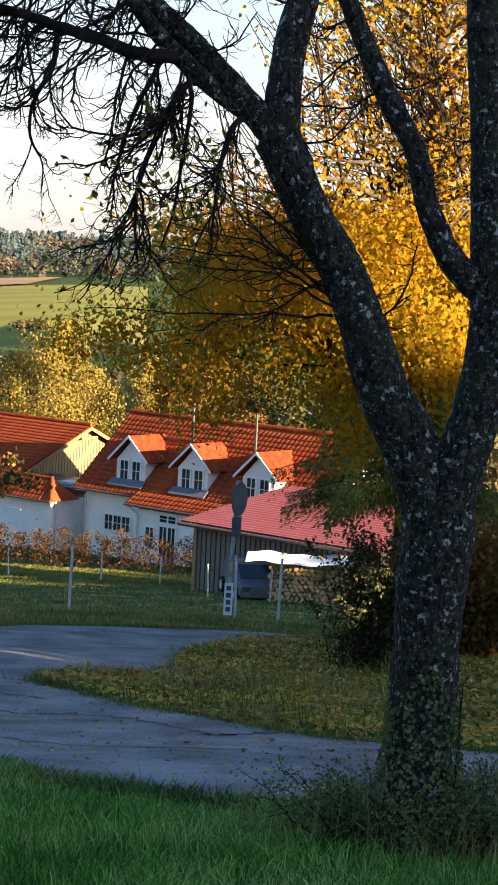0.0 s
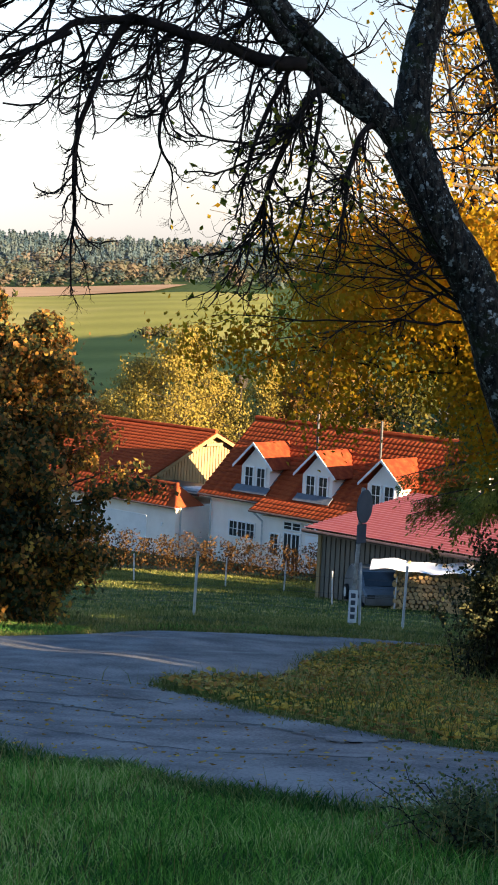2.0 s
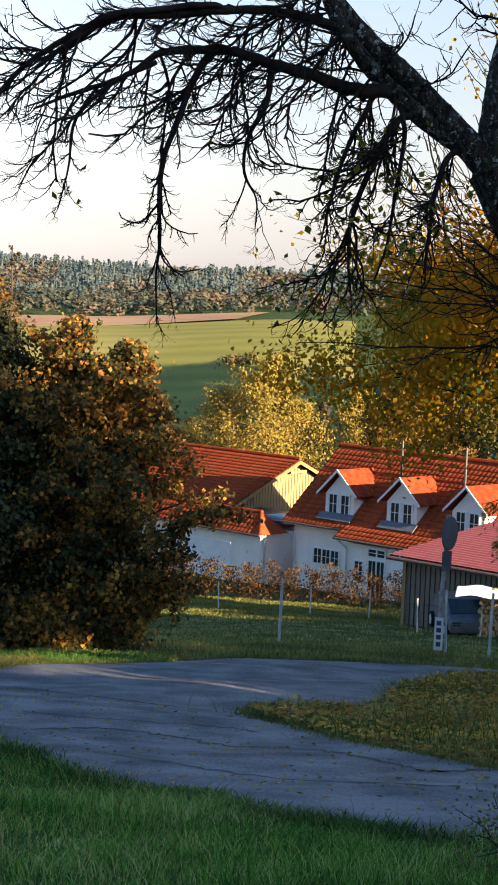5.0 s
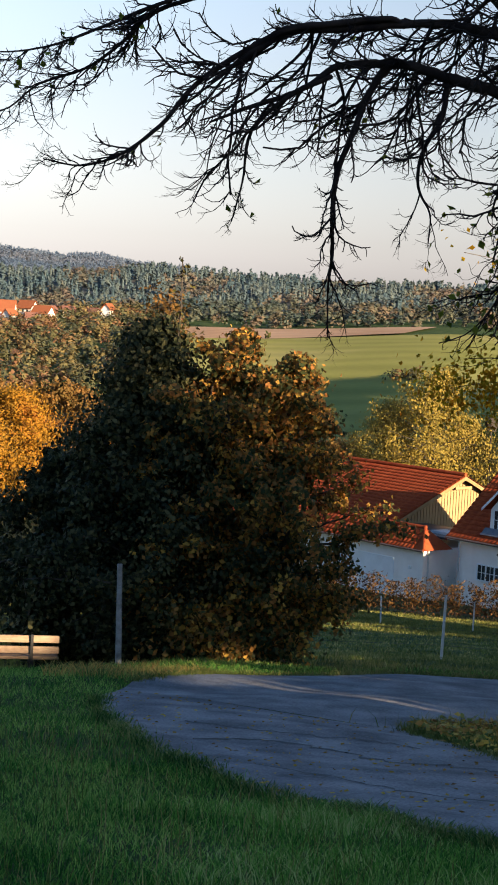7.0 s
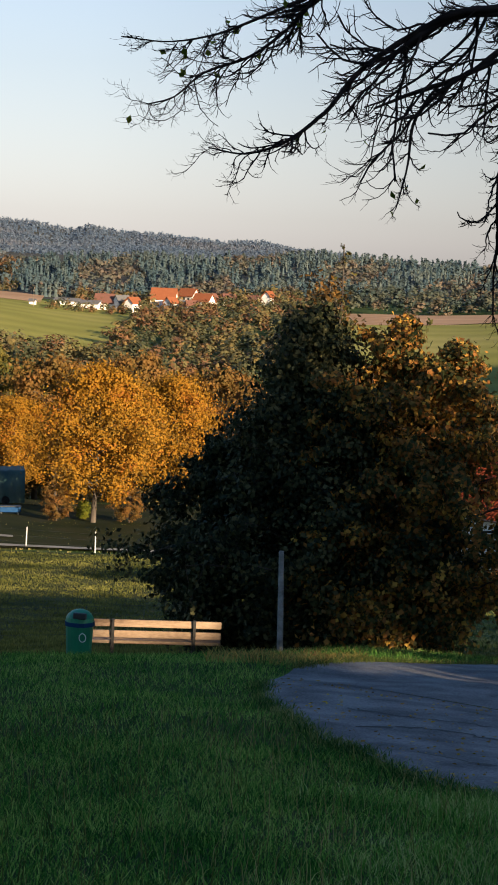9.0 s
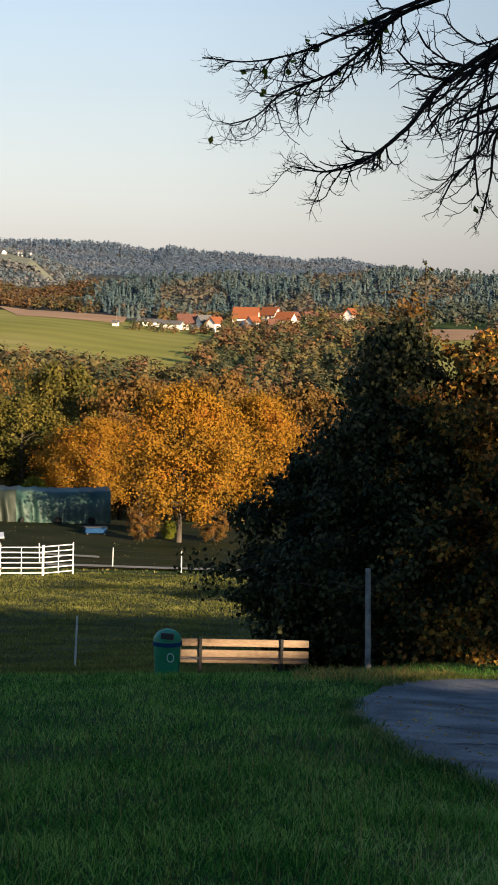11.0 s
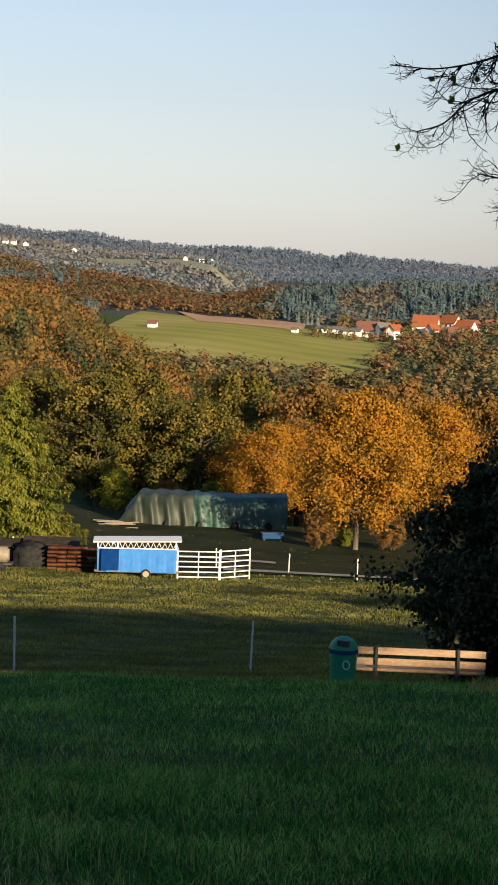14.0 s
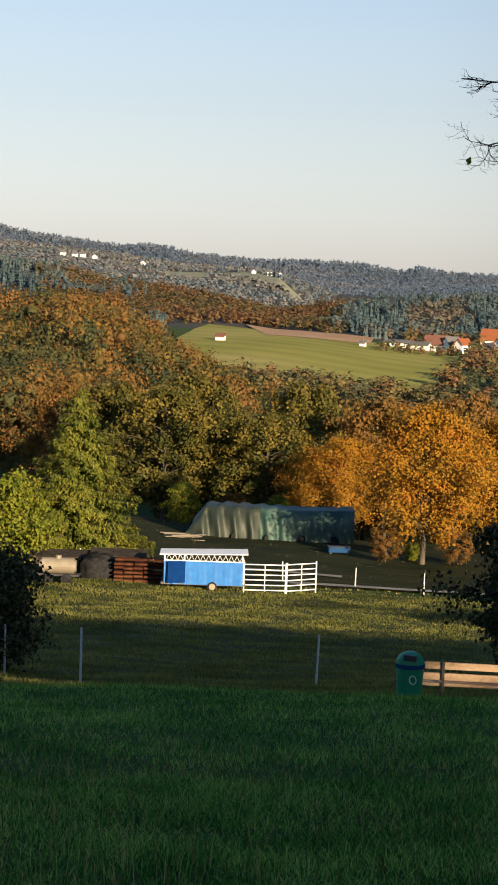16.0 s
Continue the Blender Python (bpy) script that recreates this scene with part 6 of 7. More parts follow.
s, h, b, d = scatter(24.5, 36, 215, 330, 190, 41)
wood("hill_wood", s, 9 + 6 * h, "round", L_FARWOOD, "mixed autumn wood at the foot of the hill", 42, 620, 4)
s, h, b, d = scatter(24.5, 36, 325, 540, 570, 141)
keep = b > 25.8 + np.maximum(0, d - 420) / 120
wood("hill_wood", *kept_spots(s, 9 + 6 * h, keep), "round", L_FARWOOD, "mixed autumn wood covering the hill", 142, 240, 4)
s, h, b, d = scatter(22.5, 28, 178, 235, 46, 243)
wood("valley_wood", s, 6.5 + 4 * h, "round", L_OLIVEWOOD, "olive and yellow trees behind the farmyard", 244, 620, 4)
s, h, b, d = scatter(23.8, 26.6, 430, 560, 46, 247)
wood("valley_wood", s, 6 + 4 * h, "round", L_FARWOOD, "mixed autumn trees below the green field", 248, 160, 3)
s, h, b, d = scatter(-8, 27, 215, 345, 330, 43)
wood("valley_wood", s, 8 + 6 * h, "round", L_OLIVEWOOD, "olive and yellow trees down in the valley", 44, 340, 3)
s, h, b, d = scatter(9.5, 15, 330, 520, 110, 45)
wood("valley_wood", s, 8 + 6 * h, "round", L_FARWOOD, "olive and brown trees below the green field", 46, 110, 2)
s, h, b, d = scatter(3.5, 7.5, 300, 400, 60, 145)
wood("valley_wood", s, 8 + 7 * h, "round", L_FARWOOD, "brown trees along the green field", 146, 110, 2)
s, h, b, d = scatter(14, 28, 590, 690, 260, 47)
wood("village_trees", s, 6 + 5 * h, "round", L_OLIVEWOOD, "trees below the village", 48, 70, 0)
s, h, b, d = scatter(13.4, 20.6, 690, 925, 330, 247)
keep = [i for i in range(len(s)) if b[i] < 20.6 - 1.2 * (d[i] - 690) / 235]
wood("village_trees", [s[i] for i in keep], [5 + 5 * h[i] for i in keep], "round", L_OLIVEWOOD, "brown and olive trees on the slope below the village", 248, 60, 0)
s, h, b, d = scatter(13.4, 21.2, 975, 1075, 300, 147)
wood("village_trees", s, 4 + 6 * h, "round", L_OLIVEWOOD, "garden trees among the village houses", 148, 50, 0)
s, h, b, d = scatter(13.4, 22.2, 925, 968, 150, 347)
wood("village_trees", s, 2.5 + 4.5 * h, "round", L_OLIVEWOOD, "fruit trees in the village gardens", 348, 50, 0)
s, h, b, d = scatter(-10, 14, 885, 1100, 600, 149)
wood("ridge_wood", s, 6 + 6 * h, "round", L_EDGEWOOD, "brown and grey trees along the field edge", 150, 44, 0)
s, h, b, d = scatter(5.5, 6.9, 596, 604, 14, 151)
wood("field_hedge", s, 3 + 3 * h, "round", L_OLIVEWOOD, "low hedge row across the green field", 152, 50, 0)
CLEARINGS = (((24.15, 1225), (23.35, 1235), (23.35, 1300), (24.15, 1310)), ((28.7, 2380), (27.4, 2330), (27.4, 2640), (28.7, 2560)), ((27.3, 2640), (24.7, 2330), (24.5, 2480), (26.0, 2800)),
             ((33.5, 2480), (29.2, 2600), (29.2, 2690), (33.5, 2560)), ((25.2, 1310), (24.3, 1330), (24.3, 1370), (25.2, 1370)))


def wooded(b, d):
    """Away from the clearings, and from the strip before each that would hide it."""
    ok = np.ones(len(b), bool)
    for c in CLEARINGS:
        x, y = np.array(c)[:, 0], np.array(c)[:, 1]
        for back in (0.0, 22.0, 44.0):
            cross = [(x[(k + 1) % 4] - x[k]) * (d + back - y[k]) - (y[(k + 1) % 4] - y[k]) * (b - x[k]) for k in range(4)]
            ok &= ~(np.all([q_ > 0 for q_ in cross], axis=0) | np.all([q_ < 0 for q_ in cross], axis=0))
    return ok


def patch(b, d):
    """Where conifers and where leafy trees stand on the first ridge, from -1 to 1."""
    return np.sin(b * 1.7 + d * 0.006) * 0.6 + np.sin(b * 0.83 - d * 0.011 + 2) * 0.4


s, h, b, d = scatter(-10, 37, 1062, 1530, 5600, 49)
keep = wooded(b, d) & (patch(b, d) > -0.30) & ~((b > 23.6) & (b < 29.2)) & ~((b > 29) & (d < 1250)) & ((b < 22.6) | (d > 1110))
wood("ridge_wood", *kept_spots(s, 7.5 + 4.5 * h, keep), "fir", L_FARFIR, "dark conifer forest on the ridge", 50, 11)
s, h, b, d = scatter(-10, 37, 1062, 1520, 4600, 51)
keep = wooded(b, d) & ((patch(b, d) < -0.05) | (d < 1120)) & ((b < 23.6) | (b > 31)) & ~((b > 22.6) & (d < 1110))
wood("ridge_wood", *kept_spots(s, 5.5 + 4 * h, keep), "round", L_RIDGEWOOD, "brown deciduous trees among the conifers", 52, 22, 0)
s, h, b, d = scatter(23.2, 32.5, 1075, 1500, 1500, 57)
keep = wooded(b, d)
keep &= d > np.interp(b, (23.2, 24.0, 26.3, 27.4, 28.2), (1075, 1105, 1165, 1115, 1080))
wood("ridge_wood", *kept_spots(s, 6.5 + 4 * h, keep), "round", L_BROWNRIDGE, "brown trees behind the ploughed field", 58, 46, 0)
# these far woods carry the haze in their leaf colour
s, h, b, d = scatter(23.5, 38, 1530, 3100, 5200, 59)
keep = wooded(b, d)
wood("hazed_distant_wood", *kept_spots(s, 6 + 4 * h, keep), "round", L_MIDHAZE, "hazy woods on the middle hills", 60, 11, 0)
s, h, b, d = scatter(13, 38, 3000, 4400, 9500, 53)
wood("hazed_distant_wood", s, 6.5 + 5 * h, "round", L_HAZEWOOD, "distant forest on the far ridge", 54, 9, 0)
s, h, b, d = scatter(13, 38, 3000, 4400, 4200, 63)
wood("hazed_distant_wood", s, 8 + 5 * h, "fir", L_HAZEFIR, "distant conifers on the far ridge", 64, 6)
s, h, b, d = scatter(28.6, 38, 780, 1000, 420, 55)
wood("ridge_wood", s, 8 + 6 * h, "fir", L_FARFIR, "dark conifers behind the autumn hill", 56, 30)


# ---- fields ----
def field(name, corners, material, label, lift=0.6, n=24):
    """A field laid over the land between four corners given by bearing and distance."""
    u, v = np.meshgrid(np.linspace(0, 1, n), np.linspace(0, 1, n), indexing="ij")
    (b0, d0), (b1, d1), (b2, d2), (b3, d3) = corners
    b = (1 - v) * ((1 - u) * b0 + u * b1) + v * ((1 - u) * b3 + u * b2)
    d = (1 - v) * ((1 - u) * d0 + u * d1) + v * ((1 - u) * d3 + u * d2)
    x, y = -d * np.sin(np.radians(b)), d * np.cos(np.radians(b))
    i, j = np.meshgrid(np.arange(n - 1), np.arange(n - 1), indexing="ij")
    f = np.stack([i * n + j, (i + 1) * n + j, (i + 1) * n + j + 1, i * n + j + 1], -1).reshape(-1, 4)
    ob = part(name, raw(name, np.stack([x, y, land(x, y) + lift], -1).reshape(-1, 3), f, material, True))
    return tagged(ob, label, "field", kind="structure")


field("field", [(13.5, 430), (3.0, 430), (3.0, 800), (13.5, 800)], M_GREENFIELD, "green field on the opposite slope")
field("field", [(13.5, 785), (6.6, 815), (5.6, 885), (13.5, 885)], M_BROWNFIELD, "brown ploughed strip above the green field", 0.75)
field("field", [(29.5, 690), (20.6, 700), (19.6, 945), (27.3, 1105)], M_GREENFIELD, "green field below the village")
for c in CLEARINGS:
    field("field", c, M_FARMEADOW, "pale meadow clearing on the wooded ridge", 1.5)
field("field", [(25.6, 985), (22.4, 985), (22.3, 1062), (26.2, 1150)], M_BROWNFIELD, "brown ploughed field beside the village", 0.8)


field("pasture", [(36, 35), (9.0, 40), (9.0, 104), (36, 100)], M_PASTURE, "grazed yellow-green pasture sloping to the farmyard", 0.05, 90)
# dark sheet that stands for the shade lying on the yard
field("farmyard", [(36, 101), (15.0, 104.5), (15.0, 140), (36, 150)], M_YARD, "farmyard ground under the trees, its shade put into a dark colour", 0.10, 70)
field("farm_track", [(24.6, 103.5), (15.0, 103.5), (15.0, 104.6), (24.6, 104.6)], M_TRACK, "pale farm track along the pasture fence", 0.16, 60)
field("farm_track", [(30.5, 111), (23.0, 108), (23.0, 109), (30.5, 112)], M_TRACK, "pale wheel track across the farmyard", 0.18, 60)

# ---- village ----
def cottage(m, w, d, h, roof, label, material=None, tiles=None):
    root = empty("village_house", None, label, "house", "houses of the village")
    T = Matrix(((0, 1, 0, 0), (1, 0, 0, 0), (0, 0, 1, 0), (0, 0, 0, 1)))
    part("wall", prism([(0, -2), (d, -2), (d, h), (d / 2, h + roof), (0, h)], w, None, T), material or M_RENDER, root)
    part("roof", prism([(-0.6, h - 0.3), (d / 2, h + roof + 0.2), (d + 0.6, h - 0.3), (d + 0.6, h + 0.1), (d / 2, h + roof + 0.6), (-0.6, h + 0.1)], w + 1.0, None, pose(-0.5, 0, 0) @ T), tiles or M_TILE, root)
    for k in range(max(2, int(w / 3))):
        for z in (1.5, 4.2):
            if z + 0.8 < h:
                part("window", box((1.1, 0.1, 1.2), (1.5 + k * 2.9, -0.02, z)), M_GLASS, root)
    root.matrix_world = m
    return root


HOUSES = ((22.0, 990, 16, 6, 2.6, 1.2, 3, "grey"), (21.25, 985, 13, 6, 2.6, 1.5, -4, "grey"), (20.8, 985, 12, 8, 3.5, 5.5, 8, "brown"), (20.05, 978, 9, 9, 4.6, 4.4, 50, "grey"),
          (19.65, 966, 9, 7, 5.2, 3.4, 68, "orange"), (19.12, 1002, 16, 11, 5.5, 6.8, 8, "orange"), (18.5, 985, 7, 7, 4.5, 3.5, 62, "orange"), (18.3, 1014, 12, 8, 6.5, 4.6, -20, "orange"),
          (17.85, 978, 12, 8, 6.0, 4.5, -15, "orange"), (18.0, 964, 7, 6, 3.8, 3.0, 30, "brown"), (17.35, 1000, 9, 7, 5.0, 4.0, 60, "brown"), (16.9, 1012, 8, 7, 4.0, 3.2, 25, "brown"),
          (16.3, 1022, 9, 6, 3.0, 2.6, -10, "brown"), (15.5, 985, 6, 7, 6.0, 3.5, 70, "orange"), (15.0, 1015, 7, 6, 3.2, 2.8, 10, "brown"), (13.9, 985, 5, 5, 3.5, 2.0, 40, "brown"),
          (22.75, 955, 3.5, 3, 2.2, 0.8, 0, "grey"), (27.1, 905, 5, 4, 2.6, 1.4, 10, "brown"))
for b_, d_, w_, dp_, hh, rr, t_, roof_ in HOUSES:
    cottage(at(*polar(b_, d_), t_, 0.2), 0.82 * w_, 0.82 * dp_, 0.85 * hh, 0.8 * rr, "white village house with %s tiled roof" % ("an orange" if roof_ == "orange" else "a " + roof_), None, {"orange": M_VTILE, "brown": M_BROWNTILE, "grey": M_GREYTILE}[roof_])
for b_, d_ in ((31.85, 2585), (31.5, 2590), (31.25, 2610), (30.75, 2600), (29.3, 2640), (25.95, 2740), (25.6, 2760), (25.15, 2750)):
    cottage(at(*polar(b_, d_), 20 + 90 * (b_ % 0.3 > 0.15), 1), 7, 6, 4, 2.5, "white house high on the far ridge", None, M_GREYTILE)

# pole by the village field and the street lamp behind the maple
pole = empty("utility_pole", None, "slim pole standing by the village field", "pole")
x, y = polar(22.62, 930)
part("shaft", rod((x, y, float(land(x, y)) - 1), (x, y, float(land(x, y)) + 9), 0.13, 0.10, 8), M_GREYWOOD, pole)

# ---- leaf screens added beside and behind the lane, out of view, to shade the hillside ----
def shade_belt(n0, n1, t, top, depth, count, seed, label, wavy=1.0, leaf=1.1, low=None):
    """An unseen screen of leaves added across the sun, n0 to n1 metres along it, t metres down-sun of the camera."""
    r = np.random.default_rng(seed)
    sx, sy = -math.sin(radians(SUN_TURN)), -math.cos(radians(SUN_TURN))
    nx_, ny_ = -sy, sx
    if ny_ < 0:
        nx_, ny_ = -nx_, -ny_
    n = n0 + (n1 - n0) * r.random(count)
    tt = t + depth * (r.random(count) - 0.5)
    x, y = nx_ * n + sx * tt, ny_ * n + sy * tt
    z0 = land(x, y)
    tops = top + wavy * (0.35 * np.sin(n * 0.9) + 0.25 * np.sin(n * 2.3 + 1))
    if low is not None:
        z0 = 0 * z0 + low
    z = z0 + (tops - z0) * r.random(count)
    v, f = leaves(np.column_stack([x, y, z]), leaf, r, 0.2)
    return tagged(part("shade_screen", raw("shade_screen", v, f, L_OLIVE)), label, "woodland", kind="stuff")


shade_belt(-60, 14.2, -55, 18.0, 5, 12000, 71, "unseen leaf screen up the slope shading the bank")
shade_belt(24.2, 25, -55, 12.5, 5, 500, 78, "unseen leaf screen up the slope shading the bank", 0.4)
SCREEN_TOPS = np.array([(25, 2.5), (27.9, 2.33), (31.5, 2.06), (35.2, 1.72), (38.1, 1.26), (42.5, 0.57), (46, 0.0), (53, -1.05)])
for k in range(14):
    shade_belt(25 + 2 * k, 27 + 2 * k, 7, float(np.interp(26 + 2 * k, SCREEN_TOPS[:, 0], SCREEN_TOPS[:, 1])), 2, 1800, 175 + k, "unseen leaf screen beyond the lane shading the pasture", 0.10, 0.4)
# added strips whose shadows make the stripes on the pasture
shade_belt(46.3, 52, 7, 2.25, 0.6, 1900, 275, "unseen leaf strip casting a shadow stripe on the pasture", 0.08, 0.16, 1.5)
shade_belt(43.0, 46.3, 7, 3.0, 0.6, 520, 276, "unseen leaf strip casting a shadow stripe on the pasture", 0.08, 0.16, 2.6)
shade_belt(53, 55, 7, -1.95, 3, 700, 73, "unseen leaf screen beyond the bend shading the lawn", 0.2, 0.5)
shade_belt(55, 58, 7, -2.3, 3, 1100, 172, "unseen leaf screen beyond the bend shading the lawn", 0.2, 0.5)
shade_belt(58, 61, 7, -3.0, 3, 900, 173, "unseen leaf screen beyond the bend shading the lawn", 0.2, 0.5)
shade_belt(61, 70, 7, -2.4, 3, 2000, 174, "unseen leaf screen beyond the bend shading the lawn", 0.3, 0.6)
# added only to throw the shadow on the lower green field
shade_belt(280, 425, 150, 36.0, 20, 6000, 273, "unseen leaf screen shading the lower green field", 2.0, 5.0)
shade_belt(70, 110, -30, 8.0, 5, 6000, 74, "unseen leaf screen shading the farmhouse", 0.6, 1.2)
# unseen screen added by the lane: a slit of sun passes through it onto the lane, and over its top onto the bench
shade_belt(14.0, 24.2, -10, 2.22, 0.8, 6000, 77, "unseen leaf screen beside the lane, gapped to shape the sun", 0.12, 0.3)
for lo_, hi_ in ((13.9, 14.98), (15.22, 15.34), (15.50, 17.08), (17.38, 18.7)):
    shade_belt(lo_, hi_, 4, -0.34, 0.5, int(1500 * (hi_ - lo_)), 179 + int(lo_), "unseen leaf screen beside the lane, gapped to shape the sun", 0.03, 0.12, -1.0)
shade_belt(13.9, 16.4, -10, 4.75, 0.8, 1900, 183, "unseen leaf screen beside the lane, gapped to shape the sun", 0.04, 0.16, 3.74)
shade_belt(14.0, 16.3, -10, 3.06, 1.0, 700, 79, "unseen leaf screen beside the lane, gapped to shape the sun", 0.05, 0.18, 2.98)
shade_belt(16.1, 20.4, -10, 5.6, 1.0, 4800, 80, "unseen leaf screen beside the lane, gapped to shape the sun", 0.1, 0.28, 3.0)
shade_belt(20.4, 21.4, -10, 4.7, 1.0, 900, 180, "unseen leaf screen beside the lane, gapped to shape the sun", 0.1, 0.28, 3.0)
shade_belt(21.4, 25.2, -10, 5.5, 1.0, 3600, 182, "unseen leaf screen beside the lane, gapped to shape the sun", 0.1, 0.28, 3.0)
shade_belt(18.6, 23.2, -10, 3.4, 1.2, 1900, 181, "unseen leaf screen beside the lane, gapped to shape the sun", 0.0, 0.35, 1.7)
# unseen leaves added on the near side of the meadow, that keep the sky's light off the bank
r = np.random.default_rng(171)
n = 4500
b_ = 48 + 60 * r.random(n)
d_ = 15 + 6 * r.random(n)
x, y = -d_ * np.sin(np.radians(b_)), d_ * np.cos(np.radians(b_))
z = land(x, y) + 13 * r.random(n)
v, f = leaves(np.column_stack([x, y, z]), 0.9, r, 0.2)
tagged(part("shade_screen", raw("shade_screen", v, f, L_OLIVE)), "unseen leaf screen keeping sky light off the bank", "woodland", kind="stuff")


# ---- grass ----
def blades(name, x, y, height, width, material, label, seed, bend=0.5, plain=False, lift=0.0):
    """Grass blades: bent ones, or plain upright ones for far pasture."""
    r = np.random.default_rng(seed)
    n = len(x)
    z = land(x, y) + 0.04 * np.sin(x * 1.3 + 2 * np.sin(y * 0.7)) * np.sin(y * 1.1) * np.clip(np.hypot(x, y) / 15, 0, 1) - 0.01 + lift
    h = height * (0.35 + 0.75 * r.random(n)) * (1 + 0.16 * np.sin(x * 2.1 + 1.7 * np.sin(y * 1.3)) * np.sin(y * 2.4 + np.sin(x * 1.9)) + 0.14 * np.sin(x * 7.3 + 2 * np.sin(y * 5.1)) * np.sin(y * 6.7 + x * 2.3))
    a = r.random(n) * 6.28
    lean = bend * h * (0.3 + r.random(n))
    a2 = r.random(n) * 6.28
    w = width * (0.6 + 0.6 * r.random(n))
    bx, by = np.cos(a) * w / 2, np.sin(a) * w / 2
    lx, ly = np.cos(a2) * lean, np.sin(a2) * lean
    p = np.column_stack([x, y, z])
    v = np.stack([p + np.column_stack([-bx, -by, 0 * z]), p + np.column_stack([bx, by, 0 * z]),
                  p + np.column_stack([bx * 0.7 + lx * 0.35, by * 0.7 + ly * 0.35, h * 0.6]), p + np.column_stack([-bx * 0.7 + lx * 0.35, -by * 0.7 + ly * 0.35, h * 0.6]),
                  p + np.column_stack([lx, ly, h * 0.95])], 1).reshape(-1, 3)
    if plain:
        v = v.reshape(n, 5, 3)[:, [0, 1, 4]].reshape(-1, 3)
        return tagged(part(name, raw(name, v, np.arange(3 * n).reshape(n, 3), material)), label, "grass", kind="stuff")
    k = np.arange(n)[:, None] * 5
    f = np.concatenate([k + [0, 1, 2], k + [0, 2, 3], k + [3, 2, 4]])
    return tagged(part(name, raw(name, v, f, material)), label, "grass", kind="stuff")


def inside(x, y, poly):
    p = np.asarray(poly)
    c = np.zeros(len(x), bool)
    j = len(p) - 1
    for i in range(len(p)):
        hit = ((p[i, 1] > y) != (p[j, 1] > y)) & (x < (p[j, 0] - p[i, 0]) * (y - p[i, 1]) / (p[j, 1] - p[i, 1] + 1e-12) + p[i, 0])
        c ^= hit
        j = i
    return c


LANE = ROAD_NEAR + ISLAND_NEAR[::-1]
LOOP = ISLAND_FAR + ROAD_FAR[::-1]


def lawn(b0, b1, d0, d1, n, seed):
    r = np.random.default_rng(seed)
    b = np.radians(b0 + (b1 - b0) * r.random(n))
    d = np.sqrt(d0 ** 2 + (d1 ** 2 - d0 ** 2) * r.random(n))
    x, y = -d * np.sin(b), d * np.cos(b)
    ok = ~(inside(x, y, LANE) | inside(x, y, LOOP))
    return x[ok], y[ok]


x, y = lawn(-9, 35, 7.2, 14, 110000, 81)
tuft = np.sin(x * 1.7 + 2.1 * np.sin(y * 0.9)) + np.sin(y * 2.9 + 1.3 * np.sin(x * 2.1)) + np.sin(x * 5.3 - y * 3.7 + np.sin(y * 4.1))
bank = np.clip((x + 2.6) / 1.6 + 0.35 * tuft / 3, 0, 1)
tall = np.random.default_rng(181).random(len(x)) < bank
blades("grass", x[tall], y[tall], 0.125 + 0.02 * tuft[tall], 0.0075, L_GRASS, "long green grass on the bank", 82, 0.8)
blades("grass", x[~tall], y[~tall], 0.085 + 0.012 * tuft[~tall], 0.0075, L_LAWN, "short dark green lawn on the slope", 182, 0.9)
x, y = lawn(-9, 35, 13.2, 28, 190000, 83)
blades("grass", x, y, 0.09, 0.010, L_LAWN, "green grass on the slope", 84, 0.7, True)
x, y = lawn(-9, 35, 26, 50, 110000, 85)
ok = np.hypot(x, y) < np.where(np.degrees(np.arctan2(-x, y)) > 15, 36 + 2 * np.sin(x * 1.1), 50)
x, y = x[ok], y[ok]
blades("grass", x, y, 0.11, 0.018, L_DRYGRASS, "rough tussocky verge grass", 86, 0.6, True)
x, y = lawn(-9, 35, 7.5, 16, 5000, 187)
blades("dry_stalks", x, y, 0.24, 0.006, L_DRYGRASS, "pale dry stalks standing in the grass", 188, 0.35)
x, y = lawn(9, 35, 36, 101, 200000, 87)
blades("pasture_grass", x, y, 0.115, 0.05, L_PASTURE, "short pasture grass", 88, 0.2, True, 0.05)

x, y = lawn(-9, 9, 44, 95, 52000, 287)
blades("grass", x, y, 0.10, 0.05, L_DRYGRASS, "rough lawn below the farmhouse", 288, 0.5, True)
# yellower blades put where the strip of sun lies on the lawn
x, y = lawn(-4, 9, 74, 93, 26000, 293)
blades("grass", x, y, 0.14, 0.05, L_PASTURE, "lawn strip before the garden hedge, yellower to read as sunlit", 294, 0.5, True)
x, y = lawn(14, 35, 101, 140, 16000, 289)
blades("grass", x, y, 0.14, 0.07, L_DRYGRASS, "rough weeds in the farmyard", 290, 0.5, True)
x, y = lawn(-6, 8, 14.5, 26, 9000, 291)
blades("grass", x, y, 0.26, 0.012, L_DRYGRASS, "rough tussocks on the island", 292, 0.6)

# yellow weeds that also carry the colour of sunlight on the verge
x, y = lawn(12, 17, 22.9, 25.0, 2600, 297)
blades("sun_yellow_grass", x, y, 0.15, 0.012, L_WEED, "grass and weeds at the lane's bend, yellow for the sunlight there", 298, 0.8)

# grass hanging over the ragged edges of the lane
r = np.random.default_rng(295)
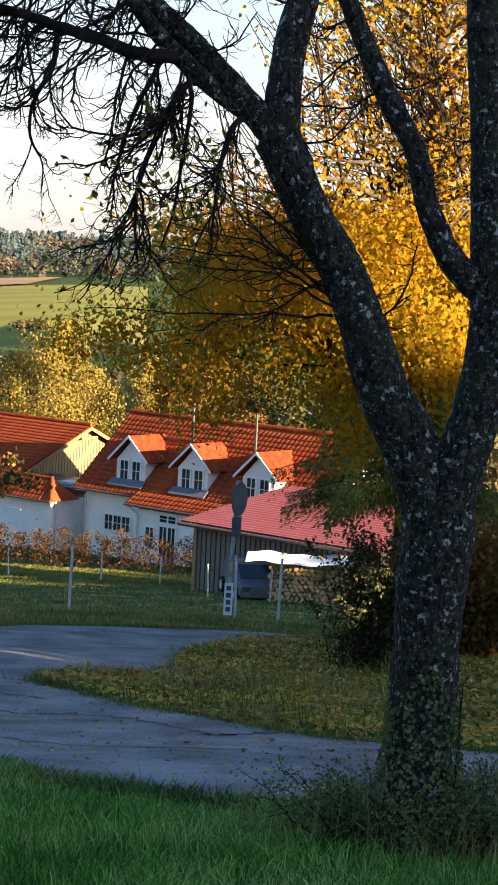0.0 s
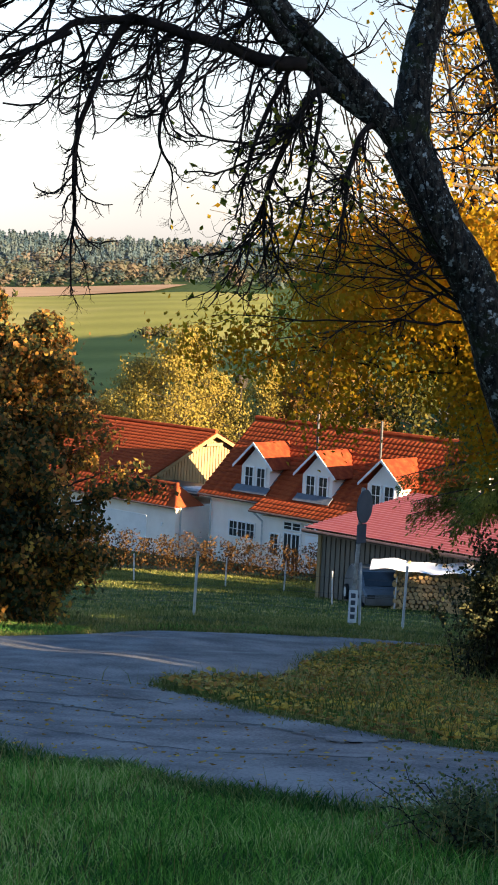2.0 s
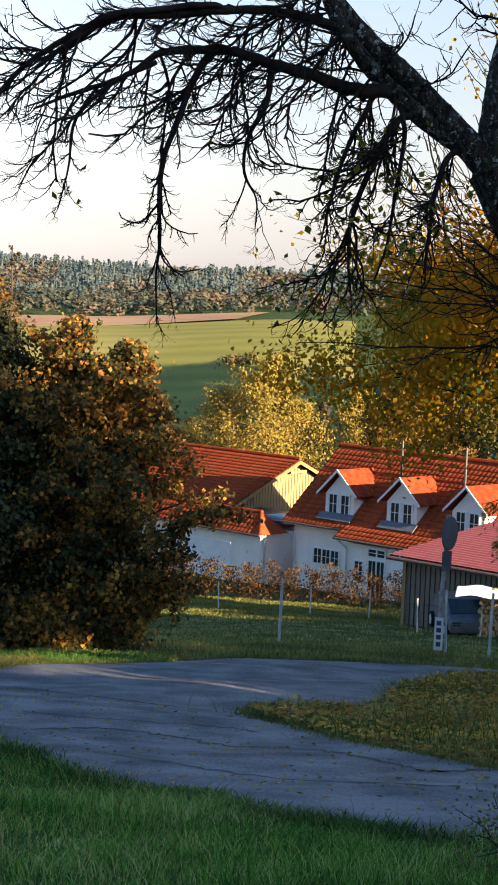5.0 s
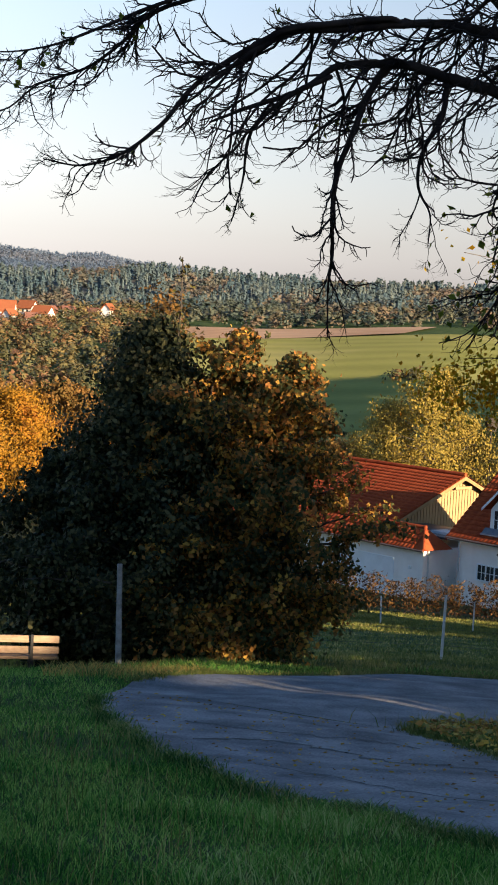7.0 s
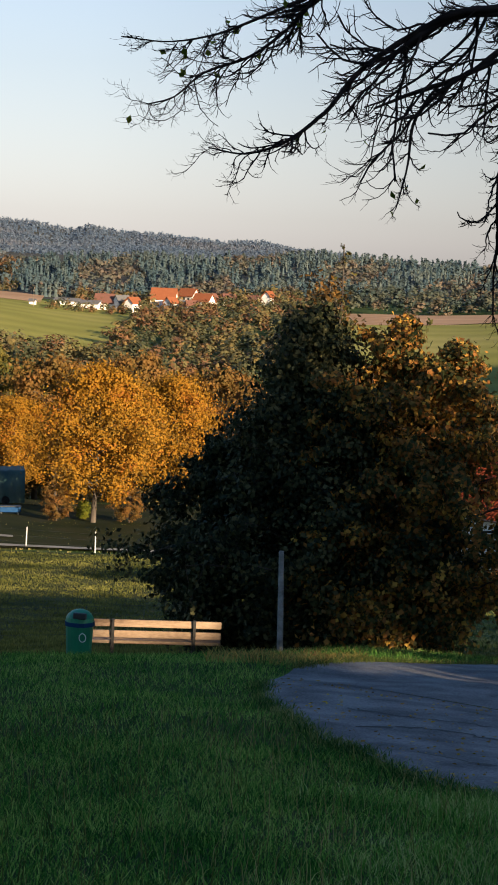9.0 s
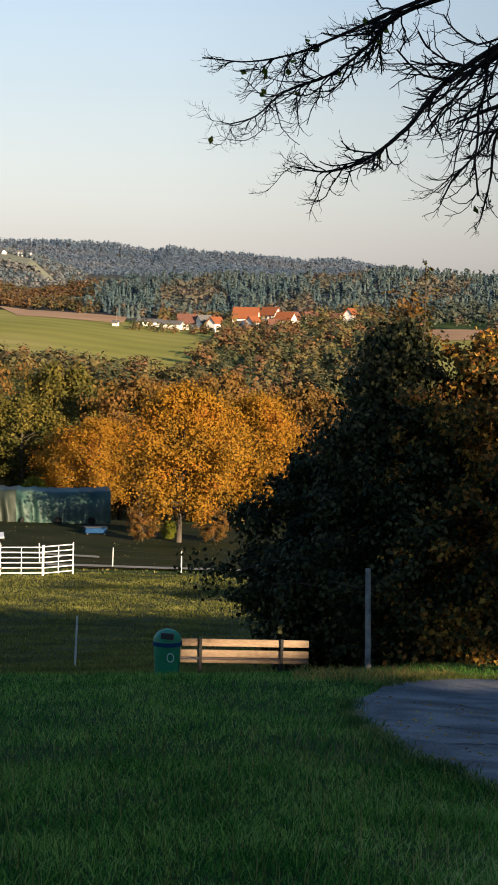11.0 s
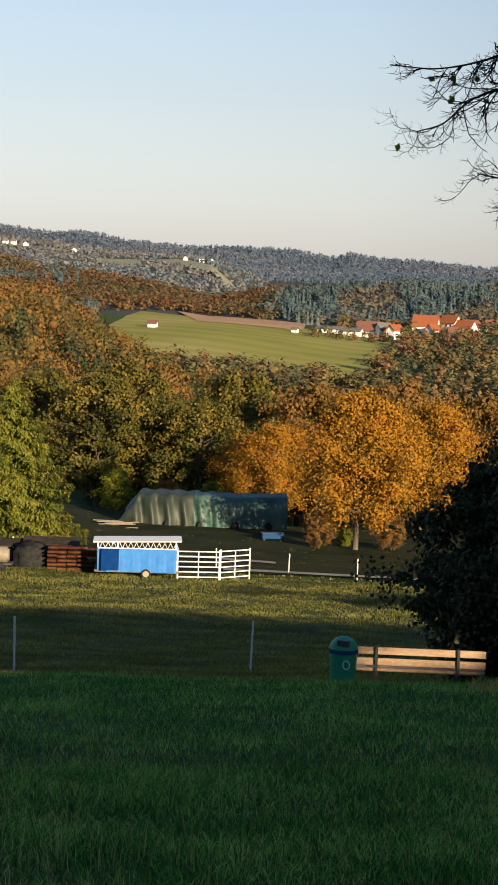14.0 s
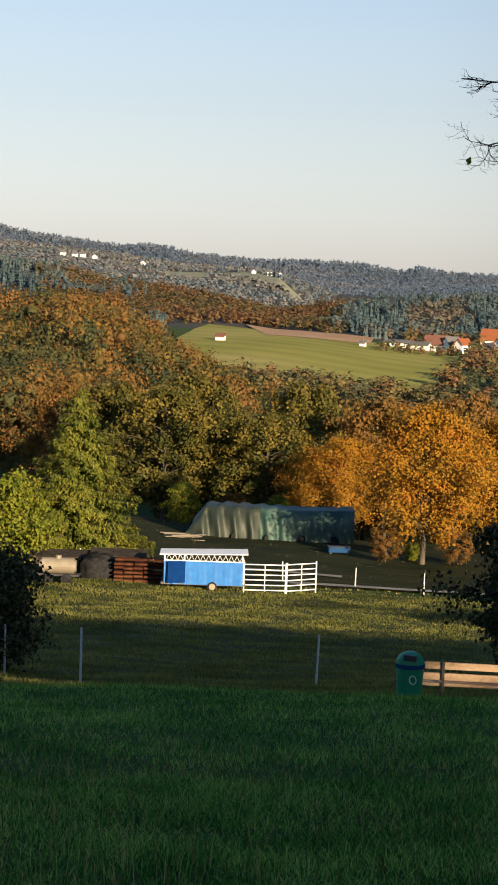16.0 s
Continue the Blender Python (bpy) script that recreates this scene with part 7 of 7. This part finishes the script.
for edge, count, high, kind_ in ((ROAD_NEAR, 9000, 0.10, L_VERGE), (ISLAND_NEAR[4:], 5000, 0.09, L_DRYGRASS), (ROAD_FAR, 6000, 0.12, L_DRYGRASS), (ISLAND_FAR[3:], 2600, 0.11, L_DRYGRASS)):
    p = smooth_line(edge, 12)
    k = r.random(count) * (len(p) - 1)
    i_ = k.astype(int)
    c = p[i_] + (p[np.minimum(i_ + 1, len(p) - 1)] - p[i_]) * (k - i_)[:, None] + r.normal(0, 0.07, (count, 2)) * (0.4 + np.abs(np.sin(k * 1.3)))[:, None]
    blades("verge_grass", c[:, 0], c[:, 1], high, 0.010, kind_, "uneven grass fringe along the lane", 296, 0.9, False, 0.03)

# seams and loose bits on the lane
def seam(points, width, seed):
    r = np.random.default_rng(seed)
    p = smooth_line(points, 9)
    p = p + r.normal(0, 0.03, p.shape)
    z = land(p[:, 0], p[:, 1]) + 0.04 * np.sin(p[:, 0] * 1.3 + 2 * np.sin(p[:, 1] * 0.7)) * np.sin(p[:, 1] * 1.1) * np.clip(np.hypot(p[:, 0], p[:, 1]) / 15, 0, 1) + 0.058
    w = width * (0.5 + r.random(len(p)))
    v = np.concatenate([np.column_stack([p[:, 0], p[:, 1] - w, z]), np.column_stack([p[:, 0], p[:, 1] + w, z])])
    k = np.arange(len(p) - 1)[:, None]
    return part("seam", raw("seam", v, np.hstack([k, k + 1, len(p) + k + 1, len(p) + k]), M_CRACK), parent=road_near)


seam([(-3.4, 15.75), (-2.9, 16.3), (-2.2, 16.0), (-1.7, 15.45), (-1.2, 15.4), (-0.65, 14.9), (-0.2, 14.35), (0.05, 14.2), (0.5, 14.55)], 0.022, 101)
seam([(-3.9, 17.3), (-3.0, 17.0), (-2.0, 16.9), (-1.5, 16.6)], 0.016, 102)
seam([(-2.6, 14.1), (-1.7, 13.6), (-0.9, 13.2), (0.2, 13.0)], 0.014, 103)
r = np.random.default_rng(104)
x, y = -5.2 + 6.5 * r.random(1500), 10.8 + 10 * r.random(1500)
ok = inside(x, y, LANE)
x, y = x[ok], y[ok]
z = land(x, y) + 0.04 * np.sin(x * 1.3 + 2 * np.sin(y * 0.7)) * np.sin(y * 1.1) * np.clip(np.hypot(x, y) / 15, 0, 1) + 0.066
v, f = leaves(np.column_stack([x, y, z]), 0.035, r, 0.0)
v[:, 2] = z.repeat(4) + (v[:, 2] - z.repeat(4)) * 0.3
tagged(part("road_litter", raw("road_litter", v, f, L_LITTER)), "small leaves and grit lying on the lane", "litter", kind="stuff")

# leafy weeds on the grass island
r = np.random.default_rng(191)
n = 12000
x, y = -2 + 6 * r.random(n), 13.8 + 12.5 * r.random(n)
ok = inside(x, y, ISLAND_NEAR[4:] + [(6.0, 26.0)] + ISLAND_FAR[::-1][:5])
x, y = x[ok], y[ok]
lush = 0.5 + 0.5 * np.sin(x * 2.3 + np.sin(y * 1.7) * 2) * np.sin(y * 1.9 + x)
z = land(x, y) + 0.05 + 0.13 * r.random(len(x)) * lush * np.clip((y - 14.5) / 4, 0.3, 1)
v, f = leaves(np.column_stack([x, y, z]), 0.05, r, 0.1)
tagged(part("weeds", raw("weeds", v, f, L_WEED)), "low leafy weeds turning yellow on the island", "weeds", kind="stuff")

# fallen leaves on the grass island
r = np.random.default_rng(91)
n = 10000
x, y = -2 + 6 * r.random(n), 13.8 + 12.5 * r.random(n)
ok = inside(x, y, ISLAND_NEAR[4:] + [(6.0, 26.0)] + ISLAND_FAR[::-1][:5])
x, y = x[ok], y[ok]
z = land(x, y) + 0.09 + 0.03 * r.random(len(x))
v, f = leaves(np.column_stack([x, y, z]), 0.06, r, 0.0)
v[:, 2] = z.repeat(4) + (v[:, 2] - z.repeat(4)) * 0.35
tagged(part("fallen_leaves", raw("fallen_leaves", v, f, L_LITTER)), "yellow and brown fallen leaves on the grass", "leaves", kind="stuff")
